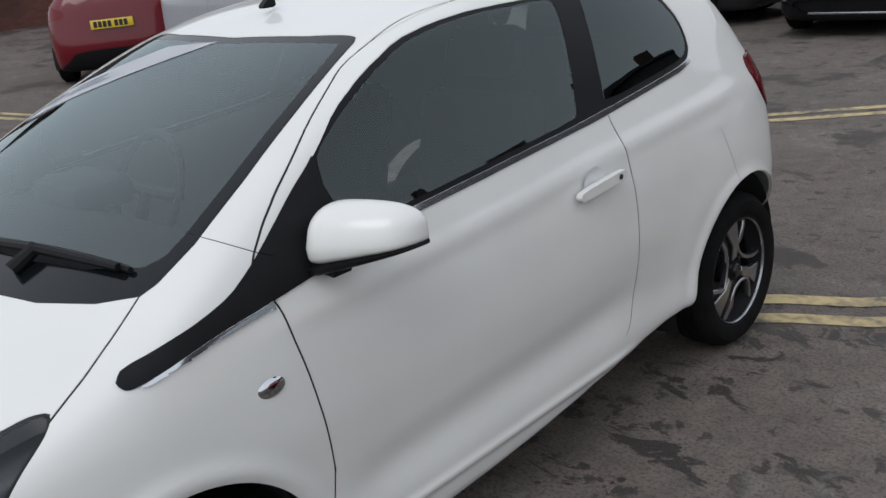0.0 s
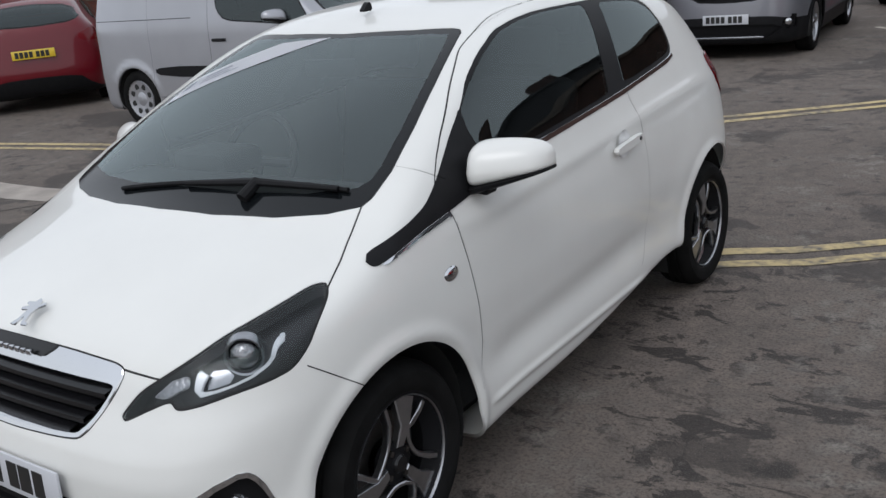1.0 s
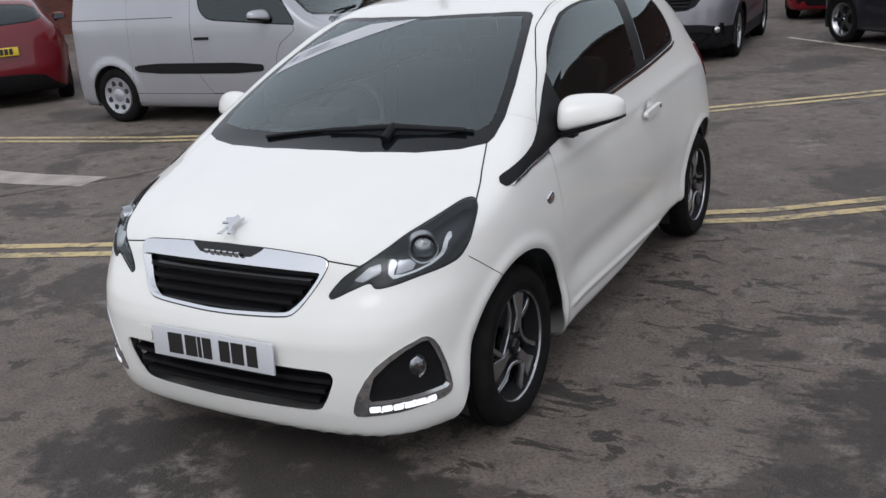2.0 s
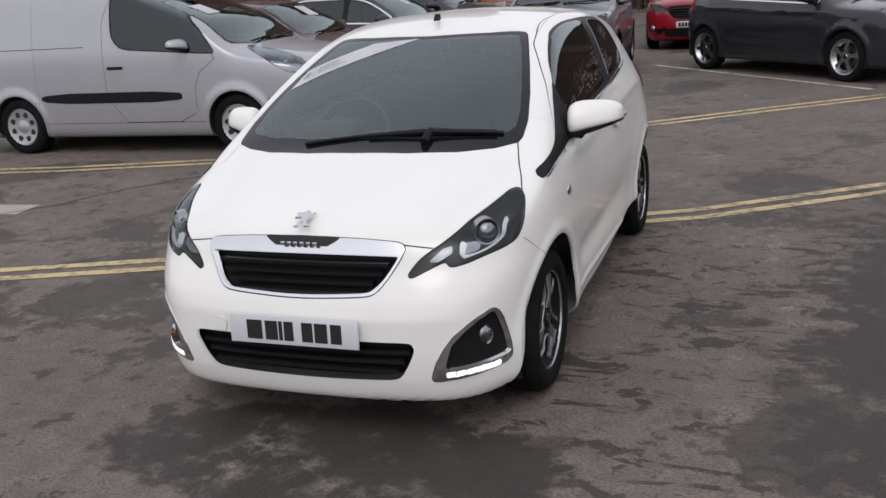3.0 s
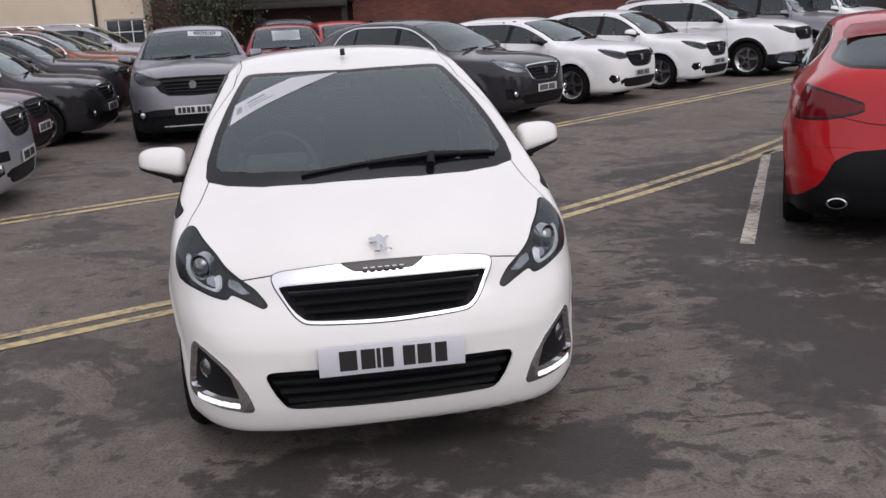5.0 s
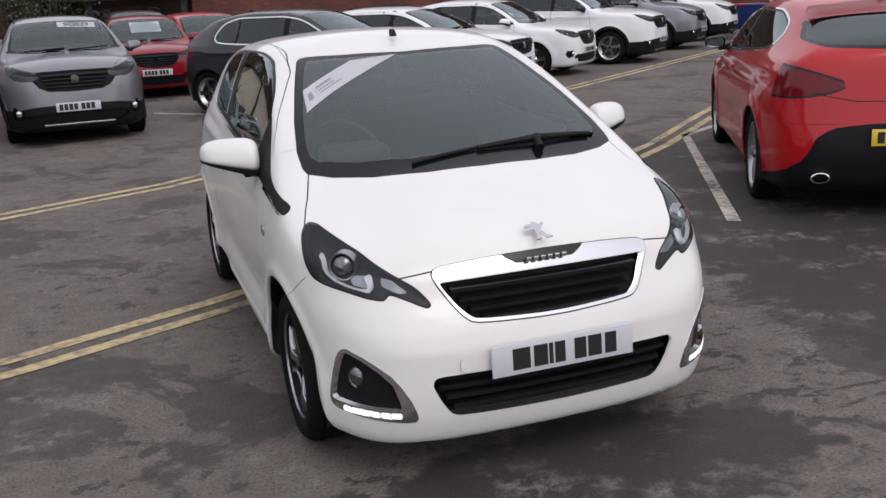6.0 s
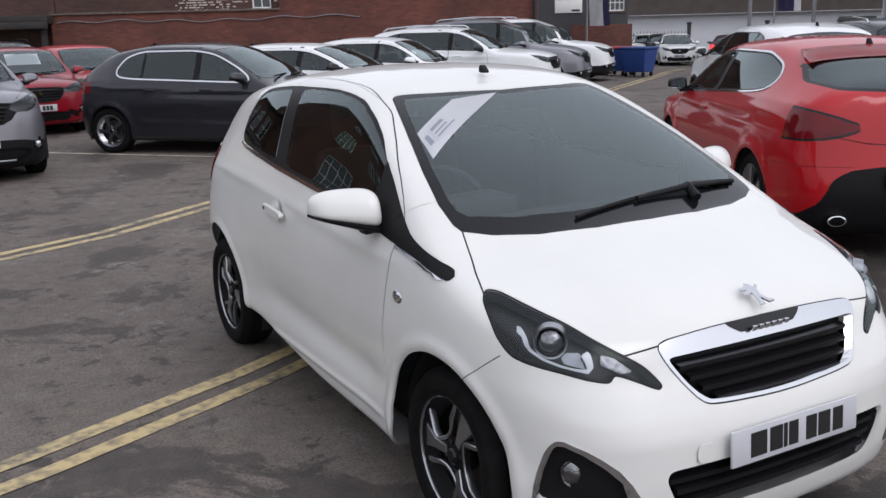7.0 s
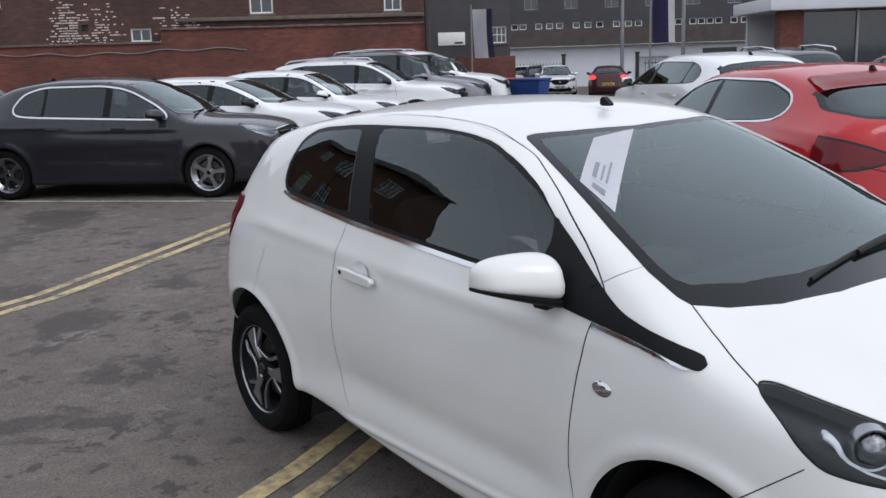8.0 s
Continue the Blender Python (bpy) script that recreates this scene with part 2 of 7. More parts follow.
class Shell:
    """Half of a car's skin (x >= 0), wrapped on an implicit shape, then cut into panels along outlines."""

    def __init__(self, sdf, ya, yb, zs, ny, nth, nfan):
        self.sdf = sdf
        th = np.concatenate([np.linspace(0, 2.25, nth), np.linspace(2.25, math.pi, 16)[1:]])
        rows = [((0, ya, zs), f) for f in np.linspace(-math.pi / 2, 0, nfan + 1)[:-1]]
        rows += [((0, y, zs), 0.0) for y in np.linspace(ya, yb, ny)]
        rows += [((0, yb, zs), f) for f in np.linspace(0, math.pi / 2, nfan + 1)[1:]]
        o = np.array([r[0] for r in rows])[:, None, :].repeat(len(th), 1)
        f = np.array([r[1] for r in rows])[:, None]
        d = np.stack([np.sin(th)[None] * np.cos(f), np.sin(f) + 0 * th[None], np.cos(th)[None] * np.cos(f)], -1)
        o, d = o.reshape(-1, 3), d.reshape(-1, 3)
        lo, hi = np.zeros(len(o)), np.full(len(o), 3.5)
        for _ in range(26):
            mid = (lo + hi) / 2
            ins = sdf(*(o + d * mid[:, None]).T) < 0
            lo, hi = np.where(ins, mid, lo), np.where(ins, hi, mid)
        v = o + d * lo[:, None]
        v[:, 0] = np.where(v[:, 0] < 1e-5, 0, v[:, 0])
        self.v = v
        n, m = len(rows), len(th)
        self.polys = [(i * m + j, i * m + j + 1, (i + 1) * m + j + 1, (i + 1) * m + j) for i in range(n - 1) for j in range(m - 1)]
        self.tags = ["body"] * len(self.polys)
        p = v[list(self.polys[(n // 2) * (m - 1) + m // 3])]
        self.turn = 1 if np.cross(p[1] - p[0], p[2] - p[1]) @ self.normals(p[:1])[0] > 0 else -1

    def normals(self, v):
        e = 2e-3
        g = [self.sdf(*(v + np.eye(3)[k] * e).T) - self.sdf(*(v - np.eye(3)[k] * e).T) for k in range(3)]
        g = np.stack(g, 1)
        return g / np.maximum(np.linalg.norm(g, axis=1), 1e-9)[:, None]

    def flat(self):
        n = np.fromiter(map(len, self.polys), int, len(self.polys))
        idx = np.fromiter((i for p in self.polys for i in p), int, int(n.sum()))
        return n, idx, np.concatenate([[0], np.cumsum(n)[:-1]])

    def centres(self):
        n, idx, start = self.flat()
        return np.add.reduceat(self.v[idx], start, axis=0) / n[:, None]

    def split(self, fn, where):
        f = fn(self.v)
        f = np.where(np.abs(f) < 2e-5, 2e-5, f)
        n, idx, start = self.flat()
        pos = np.add.reduceat((f[idx] > 0).astype(int), start)
        mixed = (pos > 0) & (pos < n)
        if where:
            mixed &= where(np.add.reduceat(self.v[idx], start, axis=0) / n[:, None])
        newv, cache = [], {}
        base = len(self.v)
        for k in np.nonzero(mixed)[0]:
            p, t = self.polys[k], self.tags[k]
            a, b = [], []
            for i, j in zip(p, p[1:] + p[:1]):
                (a if f[i] > 0 else b).append(i)
                if (f[i] > 0) != (f[j] > 0):
                    key = (min(i, j), max(i, j))
                    if key not in cache:
                        w = f[i] / (f[i] - f[j])
                        cache[key] = base + len(newv)
                        newv.append(self.v[i] * (1 - w) + self.v[j] * w)
                    a.append(cache[key])
                    b.append(cache[key])
            self.polys[k] = tuple(a)
            self.polys.append(tuple(b))
            self.tags.append(t)
        if newv:
            self.v = np.vstack([self.v, newv])

    def true_width(self, fn):
        """fn with its distances measured along the skin instead of across the plan."""
        def at(v):
            f = fn(v)
            k = np.nonzero(np.abs(f) < 0.05)[0]
            if len(k):
                e, p = 1e-3, v[k]
                g = np.stack([(fn(p + np.eye(3)[i] * e) - fn(p - np.eye(3)[i] * e)) / (2 * e) for i in range(3)], 1)
                n = self.normals(p)
                g = g - (g * n).sum(1)[:, None] * n
                f = f.copy()
                f[k] = f[k] / np.clip(np.linalg.norm(g, axis=1), 0.12, 1)
            return f
        return at

    def refine(self, where, times=1):
        """Splits the four-sided cells of an area into four, so that small outlines cut cleanly."""
        for _ in range(times):
            ok = where(self.centres())
            newv, cache = [], {}
            base = len(self.v)

            def mid(i, j):
                k = (min(i, j), max(i, j))
                if k not in cache:
                    cache[k] = base + len(newv)
                    newv.append((self.v[i] + self.v[j]) / 2)
                return cache[k]
            for k in np.nonzero(ok)[0]:
                p = self.polys[k]
                if len(p) != 4:
                    continue
                a, b, c, d = p
                ab, bc, cd, da = mid(a, b), mid(b, c), mid(c, d), mid(d, a)
                o = base + len(newv)
                newv.append((self.v[a] + self.v[b] + self.v[c] + self.v[d]) / 4)
                self.polys[k] = (a, ab, o, da)
                self.polys += [(ab, b, bc, o), (o, bc, c, cd), (da, o, cd, d)]
                self.tags += [self.tags[k]] * 3
            for k, p in enumerate(self.polys):
                if any((min(i, j), max(i, j)) in cache for i, j in zip(p, p[1:] + p[:1])):
                    q = []
                    for i, j in zip(p, p[1:] + p[:1]):
                        q.append(i)
                        if (min(i, j), max(i, j)) in cache:
                            q.append(cache[(min(i, j), max(i, j))])
                    self.polys[k] = tuple(q)
            self.v = np.vstack([self.v, newv])

    def region(self, fn, tag, where=None, seam=0.0, only=None):
        """Tags what lies inside fn < 0, with a gap of half width seam round it."""
        if seam:
            fn = self.true_width(fn)
        for w in ((seam, -seam) if seam else (0.0,)):
            self.split(lambda v: fn(v) - w, where)
        c = self.centres()
        f = fn(c)
        ok = where(c) if where else np.ones(len(c), bool)
        for i in np.nonzero(ok & (f < seam))[0]:
            if only is None or self.tags[i] in only:
                self.tags[i] = "seam" if seam and f[i] > -seam else tag

    def line(self, fn, where, w=0.0022):
        fn = self.true_width(fn)
        for s in (w, -w):
            self.split(lambda v: fn(v) - s, where)
        c = self.centres()
        f = fn(c)
        ok = where(c)
        for i in np.nonzero(ok & (np.abs(f) < w))[0]:
            self.tags[i] = "seam"

    def build(self, tag, material, parent, name, side=0, label="", lift=0.0, rim=0.012, thick=True):
        """side 0: both halves as one part; 1 or -1: one side alone. lift moves the skin along its normals."""
        pol = [p for p, t in zip(self.polys, self.tags) if t in (tag if isinstance(tag, tuple) else (tag,))]
        if not pol:
            return None
        used = sorted({i for p in pol for i in p})
        idx = {u: k for k, u in enumerate(used)}
        v = self.v[used]
        nrm = self.normals(v)
        v = v + nrm * lift
        faces = [tuple(idx[i] for i in p) for p in pol]
        V, N, F = [], [], []
        for s in ((1, -1) if side == 0 else (side,)):
            off = len(V)
            flip = np.array([s, 1, 1])
            V += list(v * flip)
            N += list(nrm * flip)
            for q in faces:
                q = tuple(i + off for i in q)
                F.append(q if s * self.turn > 0 else q[::-1])
        if side == 0:
            weld, key = {}, []
            for i, p in enumerate(V):
                k = (round(abs(p[0]), 5), round(p[1], 5), round(p[2], 5)) if abs(p[0]) < 2e-5 else ("i", i)
                key.append(weld.setdefault(k, i))
            F = [tuple(dict.fromkeys(key[i] for i in q)) for q in F]
            F = [q for q in F if len(q) > 2]
        if thick and rim:
            count = {}
            for q in F:
                for i, j in zip(q, q[1:] + q[:1]):
                    count[(i, j)] = count.get((i, j), 0) + 1
            edge = [(i, j) for (i, j) in count if (j, i) not in count]
            inner = {}
            for i, j in edge:
                for k in (i, j):
                    if k not in inner:
                        inner[k] = len(V)
                        V.append(V[k] - N[k] * rim)
                        N.append(N[k])
            F += [(j, i, inner[i], inner[j]) for i, j in edge]
        V, N = np.array(V), np.array(N)
        keep = sorted({i for q in F for i in q})
        re = {u: k for k, u in enumerate(keep)}
        return piece(name, V[keep], [tuple(re[i] for i in q) for q in F], material, parent, label, N[keep])


def side_yz(poly):
    d = poly_dist(poly)
    return lambda v: d(v[:, 1], v[:, 2])


def front_xz(poly):
    d = poly_dist(poly)
    return lambda v: d(v[:, 0], v[:, 2])


def top_xy(poly):
    d = poly_dist(poly)
    return lambda v: d(v[:, 0], v[:, 1])


def diag_uz(poly):
    d = poly_dist(poly)
    return lambda v: d(v[:, 0] + v[:, 1], v[:, 2])


def mirrored(half):
    """A closed outline symmetric in x from its right half, listed from the centre line round to the centre line."""
    return half + [(-x, y) for x, y in half[::-1] if x > 0]


# ---- wheels ----
WHEELS = {}


def wheel_meshes(style, R, W, rr):
    """The meshes of a wheel, axis along x, outer face to +x: tyre of radius R and width W, rim of radius rr."""
    key = (style, R, W, rr)
    if key in WHEELS:
        return WHEELS[key]
    out = []

    def keep(name, bm, material):
        bmesh.ops.recalc_face_normals(bm, faces=bm.faces)
        me = bpy.data.meshes.new(name)
        bm.to_mesh(me)
        bm.free()
        me.materials.append(material)
        me.shade_smooth()
        me.set_sharp_from_angle(angle=radians(32))
        out.append((name, me))
    h = W / 2
    fine = style == "swirl"
    bm = lathe(bmesh.new(), [(rr * 0.98, h - 0.012), (rr + 0.012, h - 0.004), (rr + 0.012, h - 0.03), (rr * 0.9, h - 0.05), (rr * 0.86, -h * 0.5), (rr * 0.95, -h), (rr * 0.8, -h), (rr * 0.80, h - 0.06), (rr * 0.93, h - 0.03)], 48 if fine else 28, closed=True)
    keep("wheel", bm, M["darkalloy"] if fine else (M["darkalloy"] if style == "dark" else M["alloy"]))
    prof = [(rr + 0.002, h - 0.010), (rr + 0.014, h - 0.002), (rr + (R - rr) * 0.35, h + 0.006), (rr + (R - rr) * 0.7, h + 0.002), (R - 0.016, h - 0.010), (R - 0.004, h - 0.026)]
    if fine:
        prof += [(R, 0.042), (R - 0.006, 0.041), (R - 0.006, 0.034), (R + 0.001, 0.033), (R + 0.001, 0.004), (R - 0.006, 0.003), (R - 0.006, -0.003), (R + 0.001, -0.004), (R + 0.001, -0.033), (R - 0.006, -0.034), (R - 0.006, -0.041), (R, -0.042)]
    prof += [(R - 0.004, -h + 0.026), (R - 0.016, -h + 0.010), (rr + (R - rr) * 0.5, -h), (rr, -h + 0.01)]
    keep("tyre", lathe(bmesh.new(), prof, 64 if fine else 32), M["tyre"])
    keep("brake_disc", lathe(bmesh.new(), [(0.06, h - 0.085), (rr * 0.68, h - 0.085), (rr * 0.68, h - 0.10), (0.06, h - 0.10)], 32), M["steel"])
    if style == "cover":
        prof = [(0.001, h - 0.004), (0.05, h - 0.006), (0.075, h - 0.018), (rr * 0.55, h - 0.014), (rr * 0.9, h - 0.008), (rr * 0.985, h - 0.002), (rr, h - 0.02)]
        keep("wheel_cover", lathe(bmesh.new(), prof, 32), M["silver"])
        for i in range(8):
            bm = bmesh.new()
            a = 2 * math.pi * i / 8
            mm = pose(0, 0, 0, math.degrees(a)) @ pose(h - 0.014, 0, rr * 0.72, 0, 90, 0)
            prism(bm, soften([(-0.030, -0.022), (-0.030, 0.022), (0.028, 0.034), (0.028, -0.034)], 2), 0.006, mm)
            keep("cover_opening", bm, M["seam"])
    else:
        hub = lathe(bmesh.new(), [(0.001, h - 0.018), (0.026, h - 0.020), (0.030, h - 0.026), (0.062, h - 0.034), (0.066, h - 0.06)], 24)
        keep("hub", hub, M["darkalloy"] if fine else M["alloy"])
        if fine:
            keep("rim_lip", lathe(bmesh.new(), [(rr * 0.965, h - 0.022), (rr * 0.972, h - 0.012), (rr * 0.99, h - 0.008), (rr * 1.0, h - 0.016)], 64), M["alloy"])
        keep("hub_cap", lathe(bmesh.new(), [(0.001, h - 0.012), (0.022, h - 0.013), (0.027, h - 0.02)], 20), M["gloss"])
        nut_n = 4 if fine else 0
        for i in range(nut_n):
            a = 2 * math.pi * (i + 0.5) / nut_n
            keep("wheel_bolt", tube(bmesh.new(), (h - 0.045, 0.048 * math.cos(a), 0.048 * math.sin(a)), (h - 0.022, 0.048 * math.cos(a), 0.048 * math.sin(a)), 0.009, n=6), M["steel"])
        for i in range(3 if fine else 5):
            a = 360 * i / (3 if fine else 5)
            if fine:
                q = rr * 0.965
                arc = lambda d0, d1, r, k=5: [(r * math.sin(radians(d0 + (d1 - d0) * n / k)), r * math.cos(radians(d0 + (d1 - d0) * n / k))) for n in range(k + 1)]
                broad = [(-0.013, 0.046), (0.020, 0.046), (0.028, 0.10)] + arc(17, -10, q) + [(-0.010, 0.11)]
                loop = [(q, 34), (0.80 * rr, 31), (0.60 * rr, 22), (0.50 * rr, 17), (0.43 * rr, 22), (0.36 * rr, 34), (0.33 * rr, 55), (0.36 * rr, 74), (0.46 * rr, 87), (0.66 * rr, 94), (q, 97)]
                way = [Vector((r * math.sin(radians(d)), r * math.cos(radians(d)))) for r, d in loop]
                lo_, hi_ = [], []
                for n, p in enumerate(way):
                    t = (way[min(n + 1, len(way) - 1)] - way[max(n - 1, 0)]).normalized() * (0.0095 - 0.0035 * math.sin(math.pi * n / (len(way) - 1)))
                    lo_.append((p.x - t.y, p.y + t.x))
                    hi_.append((p.x + t.y, p.y - t.x))
                loop = lo_ + hi_[::-1]
                blades = [("spoke", M["alloy"], broad, 0.0), ("spoke_loop", M["alloy"], loop, -0.001)]
            else:
                w = 0.034
                blades = [("spoke", M["alloy"], [(-w * 0.9, 0.03), (w * 0.9, 0.03), (w * 0.55, rr * 0.55), (w * 1.1, rr * 0.96), (-w * 1.1, rr * 0.96), (-w * 0.55, rr * 0.55)], 0.0)]
            for nm, mt, pts, dz in blades:
                bm = bmesh.new()
                prism(bm, pts, 0.022, Matrix.Translation((h - 0.036 + dz, 0, 0)) @ pose(0, 0, 0, a, 0, 0) @ Matrix(((0, 0, 1, 0), (1, 0, 0, 0), (0, 1, 0, 0), (0, 0, 0, 1))))
                for v in bm.verts:
                    r = math.hypot(v.co.y, v.co.z)
                    v.co.x -= 0.016 * max(0, 1 - r / (0.6 * rr)) + (0.012 * max(0, r / rr - 0.7) / 0.3)
                if fine:
                    es = [e for e in bm.edges if all(v.co.x > h - 0.03 for v in e.verts)]
                    bmesh.ops.bevel(bm, geom=es, offset=0.003, segments=1, affect="EDGES")
                keep(nm, bm, mt)
    WHEELS[key] = out
    return out


def put_wheel(car, style, R, W, rr, x, y, right, turn=0.0, spin=0.0):
    meshes = wheel_meshes(style, R, W, rr)
    root = new("wheel", meshes[0][1])
    root.parent = car
    root.matrix_basis = pose(-x if right else x, y, R - 0.006, 0, 0, (180 if right else 0) + turn) @ pose(0, 0, 0, spin)
    for name, me in meshes[1:]:
        ob = new(name, me)
        ob.parent = root


# ---- car bodies ----
def body_sdf(top, crown, xz, plan, yf, yr, fcrown, rcrown, flare, zmin, k):
    def f(x, y, z):
        x = np.abs(x)
        ft = (z - (top(y) - crown(y) * x * x)) * 0.85
        fx = x - (xz(z) + plan(y) + flare(y, z))
        ff = (yf(z) + fcrown[0] * x ** 2 + fcrown[1] * x ** 6 - y) * 0.9
        fr = (y - (yr(z) - rcrown[0] * x ** 2 - rcrown[1] * x ** 6)) * 0.9
        s = smax(smax(ft, fx, k), smax(ff, fr, 0.02), k)
        return smax(s, (zmin(y) if callable(zmin) else zmin) - z, 0.03)
    return f


def arch_flares(wb, R, amount, width=0.05, grow=1.13):
    def f(y, z):
        s = 0
        for yc in (0.0, wb):
            r = np.hypot(y - yc, z - R)
            s = s + amount * np.exp(-((r - R * grow) / width) ** 2)
        return s
    return f


def flare_of(wb, R, yre, zbr, taper, crease):
    a = arch_flares(wb, R, 0.018)


    def f(y, z):
        s = a(y, z) - taper * np.clip((y - yre + 1.0) / 1.0, 0, 2) ** 2 * np.clip((z - zbr + 0.05) / 0.3, 0, 1.3)
        run = np.clip((y - 0.1) / 0.5, 0, 1) * np.clip((yre + 0.5 - y) / 0.4, 0, 1)
        s = s + crease * 0.012 * np.exp(-((z - zbr + 0.17 - 0.03 * (y - 1.3)) / 0.028) ** 2) * run
        return s - crease * 0.016 * np.exp(-((z - 0.46 - 0.03 * y) / 0.07) ** 2) * np.clip((y - 0.42) / 0.2, 0, 1) * np.clip((wb - 0.42 - y) / 0.2, 0, 1)
    return f


def circle(y0, z0, r):
    return lambda v: np.hypot(v[:, 1] - y0, v[:, 2] - z0) - r


def flank(xmin):
    return lambda c: c[:, 0] > xmin


def arch_liner(car, y, z, r, x0, x1):
    for s in (1, -1):
        bm = bmesh.new()
        rows = []
        n = 22
        for xx in (x1, x0):
            rows.append([bm.verts.new((s * xx, y + r * math.cos(a), z + r * math.sin(a))) for a in [math.pi * (1.12 - 1.24 * i / n) for i in range(n + 1)]])
        for i in range(n):
            bm.faces.new((rows[0][i], rows[0][i + 1], rows[1][i + 1], rows[1][i]))
        bm.faces.new(rows[1])
        part("wheel_arch_liner", bm, M["liner"], car)


def plate_bars(parent, m, w, h, material, big=True):
    """A number plate with its characters as plain bars, in the local x, z plane, facing -y."""
    bm = box(bmesh.new(), -w / 2, w / 2, -0.004, 0.004, -h / 2, h / 2, 0.002)
    p = part("number_plate", bm, material, parent)
    p.matrix_basis = m
    xs = [(-0.36, -0.24), (-0.214, -0.118), (-0.107, -0.080), (-0.066, 0.006), (0.073, 0.156), (0.172, 0.268), (0.294, 0.376)] if big else [(-0.43 + 0.11 * k + (0.05 if k > 3 else 0), -0.345 + 0.11 * k + (0.05 if k > 3 else 0)) for k in range(7)]
    for xa, xb in xs:
        b = part("bar", box(bmesh.new(), xa * w, xb * w, -0.0062, -0.0038, -h * 0.34, h * 0.34), M["ink"], p)
    return p


def mirror_part(car, s, x, y, z, sc, shell_mat):
    """A door mirror: painted shell, black base and arm, and its glass, facing backwards."""
    def shape(v, top, low, lift):
        c = v.co
        c.x = math.copysign(abs(c.x) ** 0.40, c.x)
        c.z = math.copysign(abs(c.z) ** 0.46, c.z)
        out = (c.x + 1) / 2
        up = top * (1 - 0.34 * out ** 3) if c.z > 0 else low * (1 - 0.75 * out)
        deep = (0.090 - 0.026 * out) * (1 - 0.45 * max(0, c.z - 0.15)) if c.y < 0 else 0.02
        c.x, c.y, c.z = c.x * 0.099 * sc, c.y * deep * sc, c.z * up * sc + lift
        c.y += 0.40 * c.x
        c.z += 0.05 * c.x
    bm = bmesh.new()
    bmesh.ops.create_uvsphere(bm, u_segments=32, v_segments=18, radius=1)
    for v in bm.verts:
        shape(v, 0.074, 0.050, 0)
    ob = part("door_mirror", bm, shell_mat, car)
    ob.matrix_basis = Matrix.Translation((s * x, y, z)) @ Matrix.Diagonal((s, 1, 1, 1))
    bm = bmesh.new()
    bmesh.ops.create_uvsphere(bm, u_segments=28, v_segments=12, radius=1)
    for v in bm.verts:
        shape(v, 0.012, 0.024, (-0.046 + 0.017 * (math.copysign(abs(v.co.x) ** 0.4, v.co.x) + 1)) * sc)
        v.co.x *= 1.012
    part("mirror_base", bm, M["blackplastic"], ob)
    bm = bmesh.new()
    prism(bm, [(-0.20 * sc, -0.045), (-0.04 * sc, -0.060), (-0.03 * sc, -0.035), (-0.20 * sc, 0.03)], 0.05, pose(0, -0.04, -0.012, 90))
    part("mirror_arm", bm, M["blackplastic"], ob)
    bm = bmesh.new()
    prism(bm, soften([(-0.085 * sc, -0.038), (0.085 * sc, -0.032), (0.08 * sc, 0.035), (-0.08 * sc, 0.058)], 2), 0.003, pose(0, 0.023, 0, 90, 0, 21))
    part("mirror_glass", bm, M["chrome"], ob)


def seat_mesh(w, material, parent, x, y, z, name="seat"):
    bm = box(bmesh.new(), x - w / 2, x + w / 2, y - 0.25, y + 0.26, z, z + 0.17, 0.05)
    s = part(name, bm, material, parent)
    m = Matrix.Translation((x, y + 0.25, z + 0.1)) @ pose(0, 0, 0, -14)
    part("seat_back", box(bmesh.new(), -w / 2, w / 2, -0.06, 0.07, 0, 0.60, 0.05, m), material, s)
    part("headrest", box(bmesh.new(), -0.13, 0.13, -0.03, 0.06, 0.64, 0.80, 0.035, m), material, s)
    return s


def lettering(words, size, material, parent, m):
    """Flat letters in the built-in font, centred on m, facing its z."""
    cu = bpy.data.curves.new("lettering", "FONT")
    cu.body, cu.size, cu.align_x, cu.align_y = words, size, "CENTER", "CENTER"
    tmp = bpy.data.objects.new("lettering", cu)
    me = bpy.data.meshes.new_from_object(tmp)
    bpy.data.objects.remove(tmp)
    me.materials.append(material)
    ob = new("lettering", me)
    ob.parent = parent
    ob.matrix_basis = m
    return ob


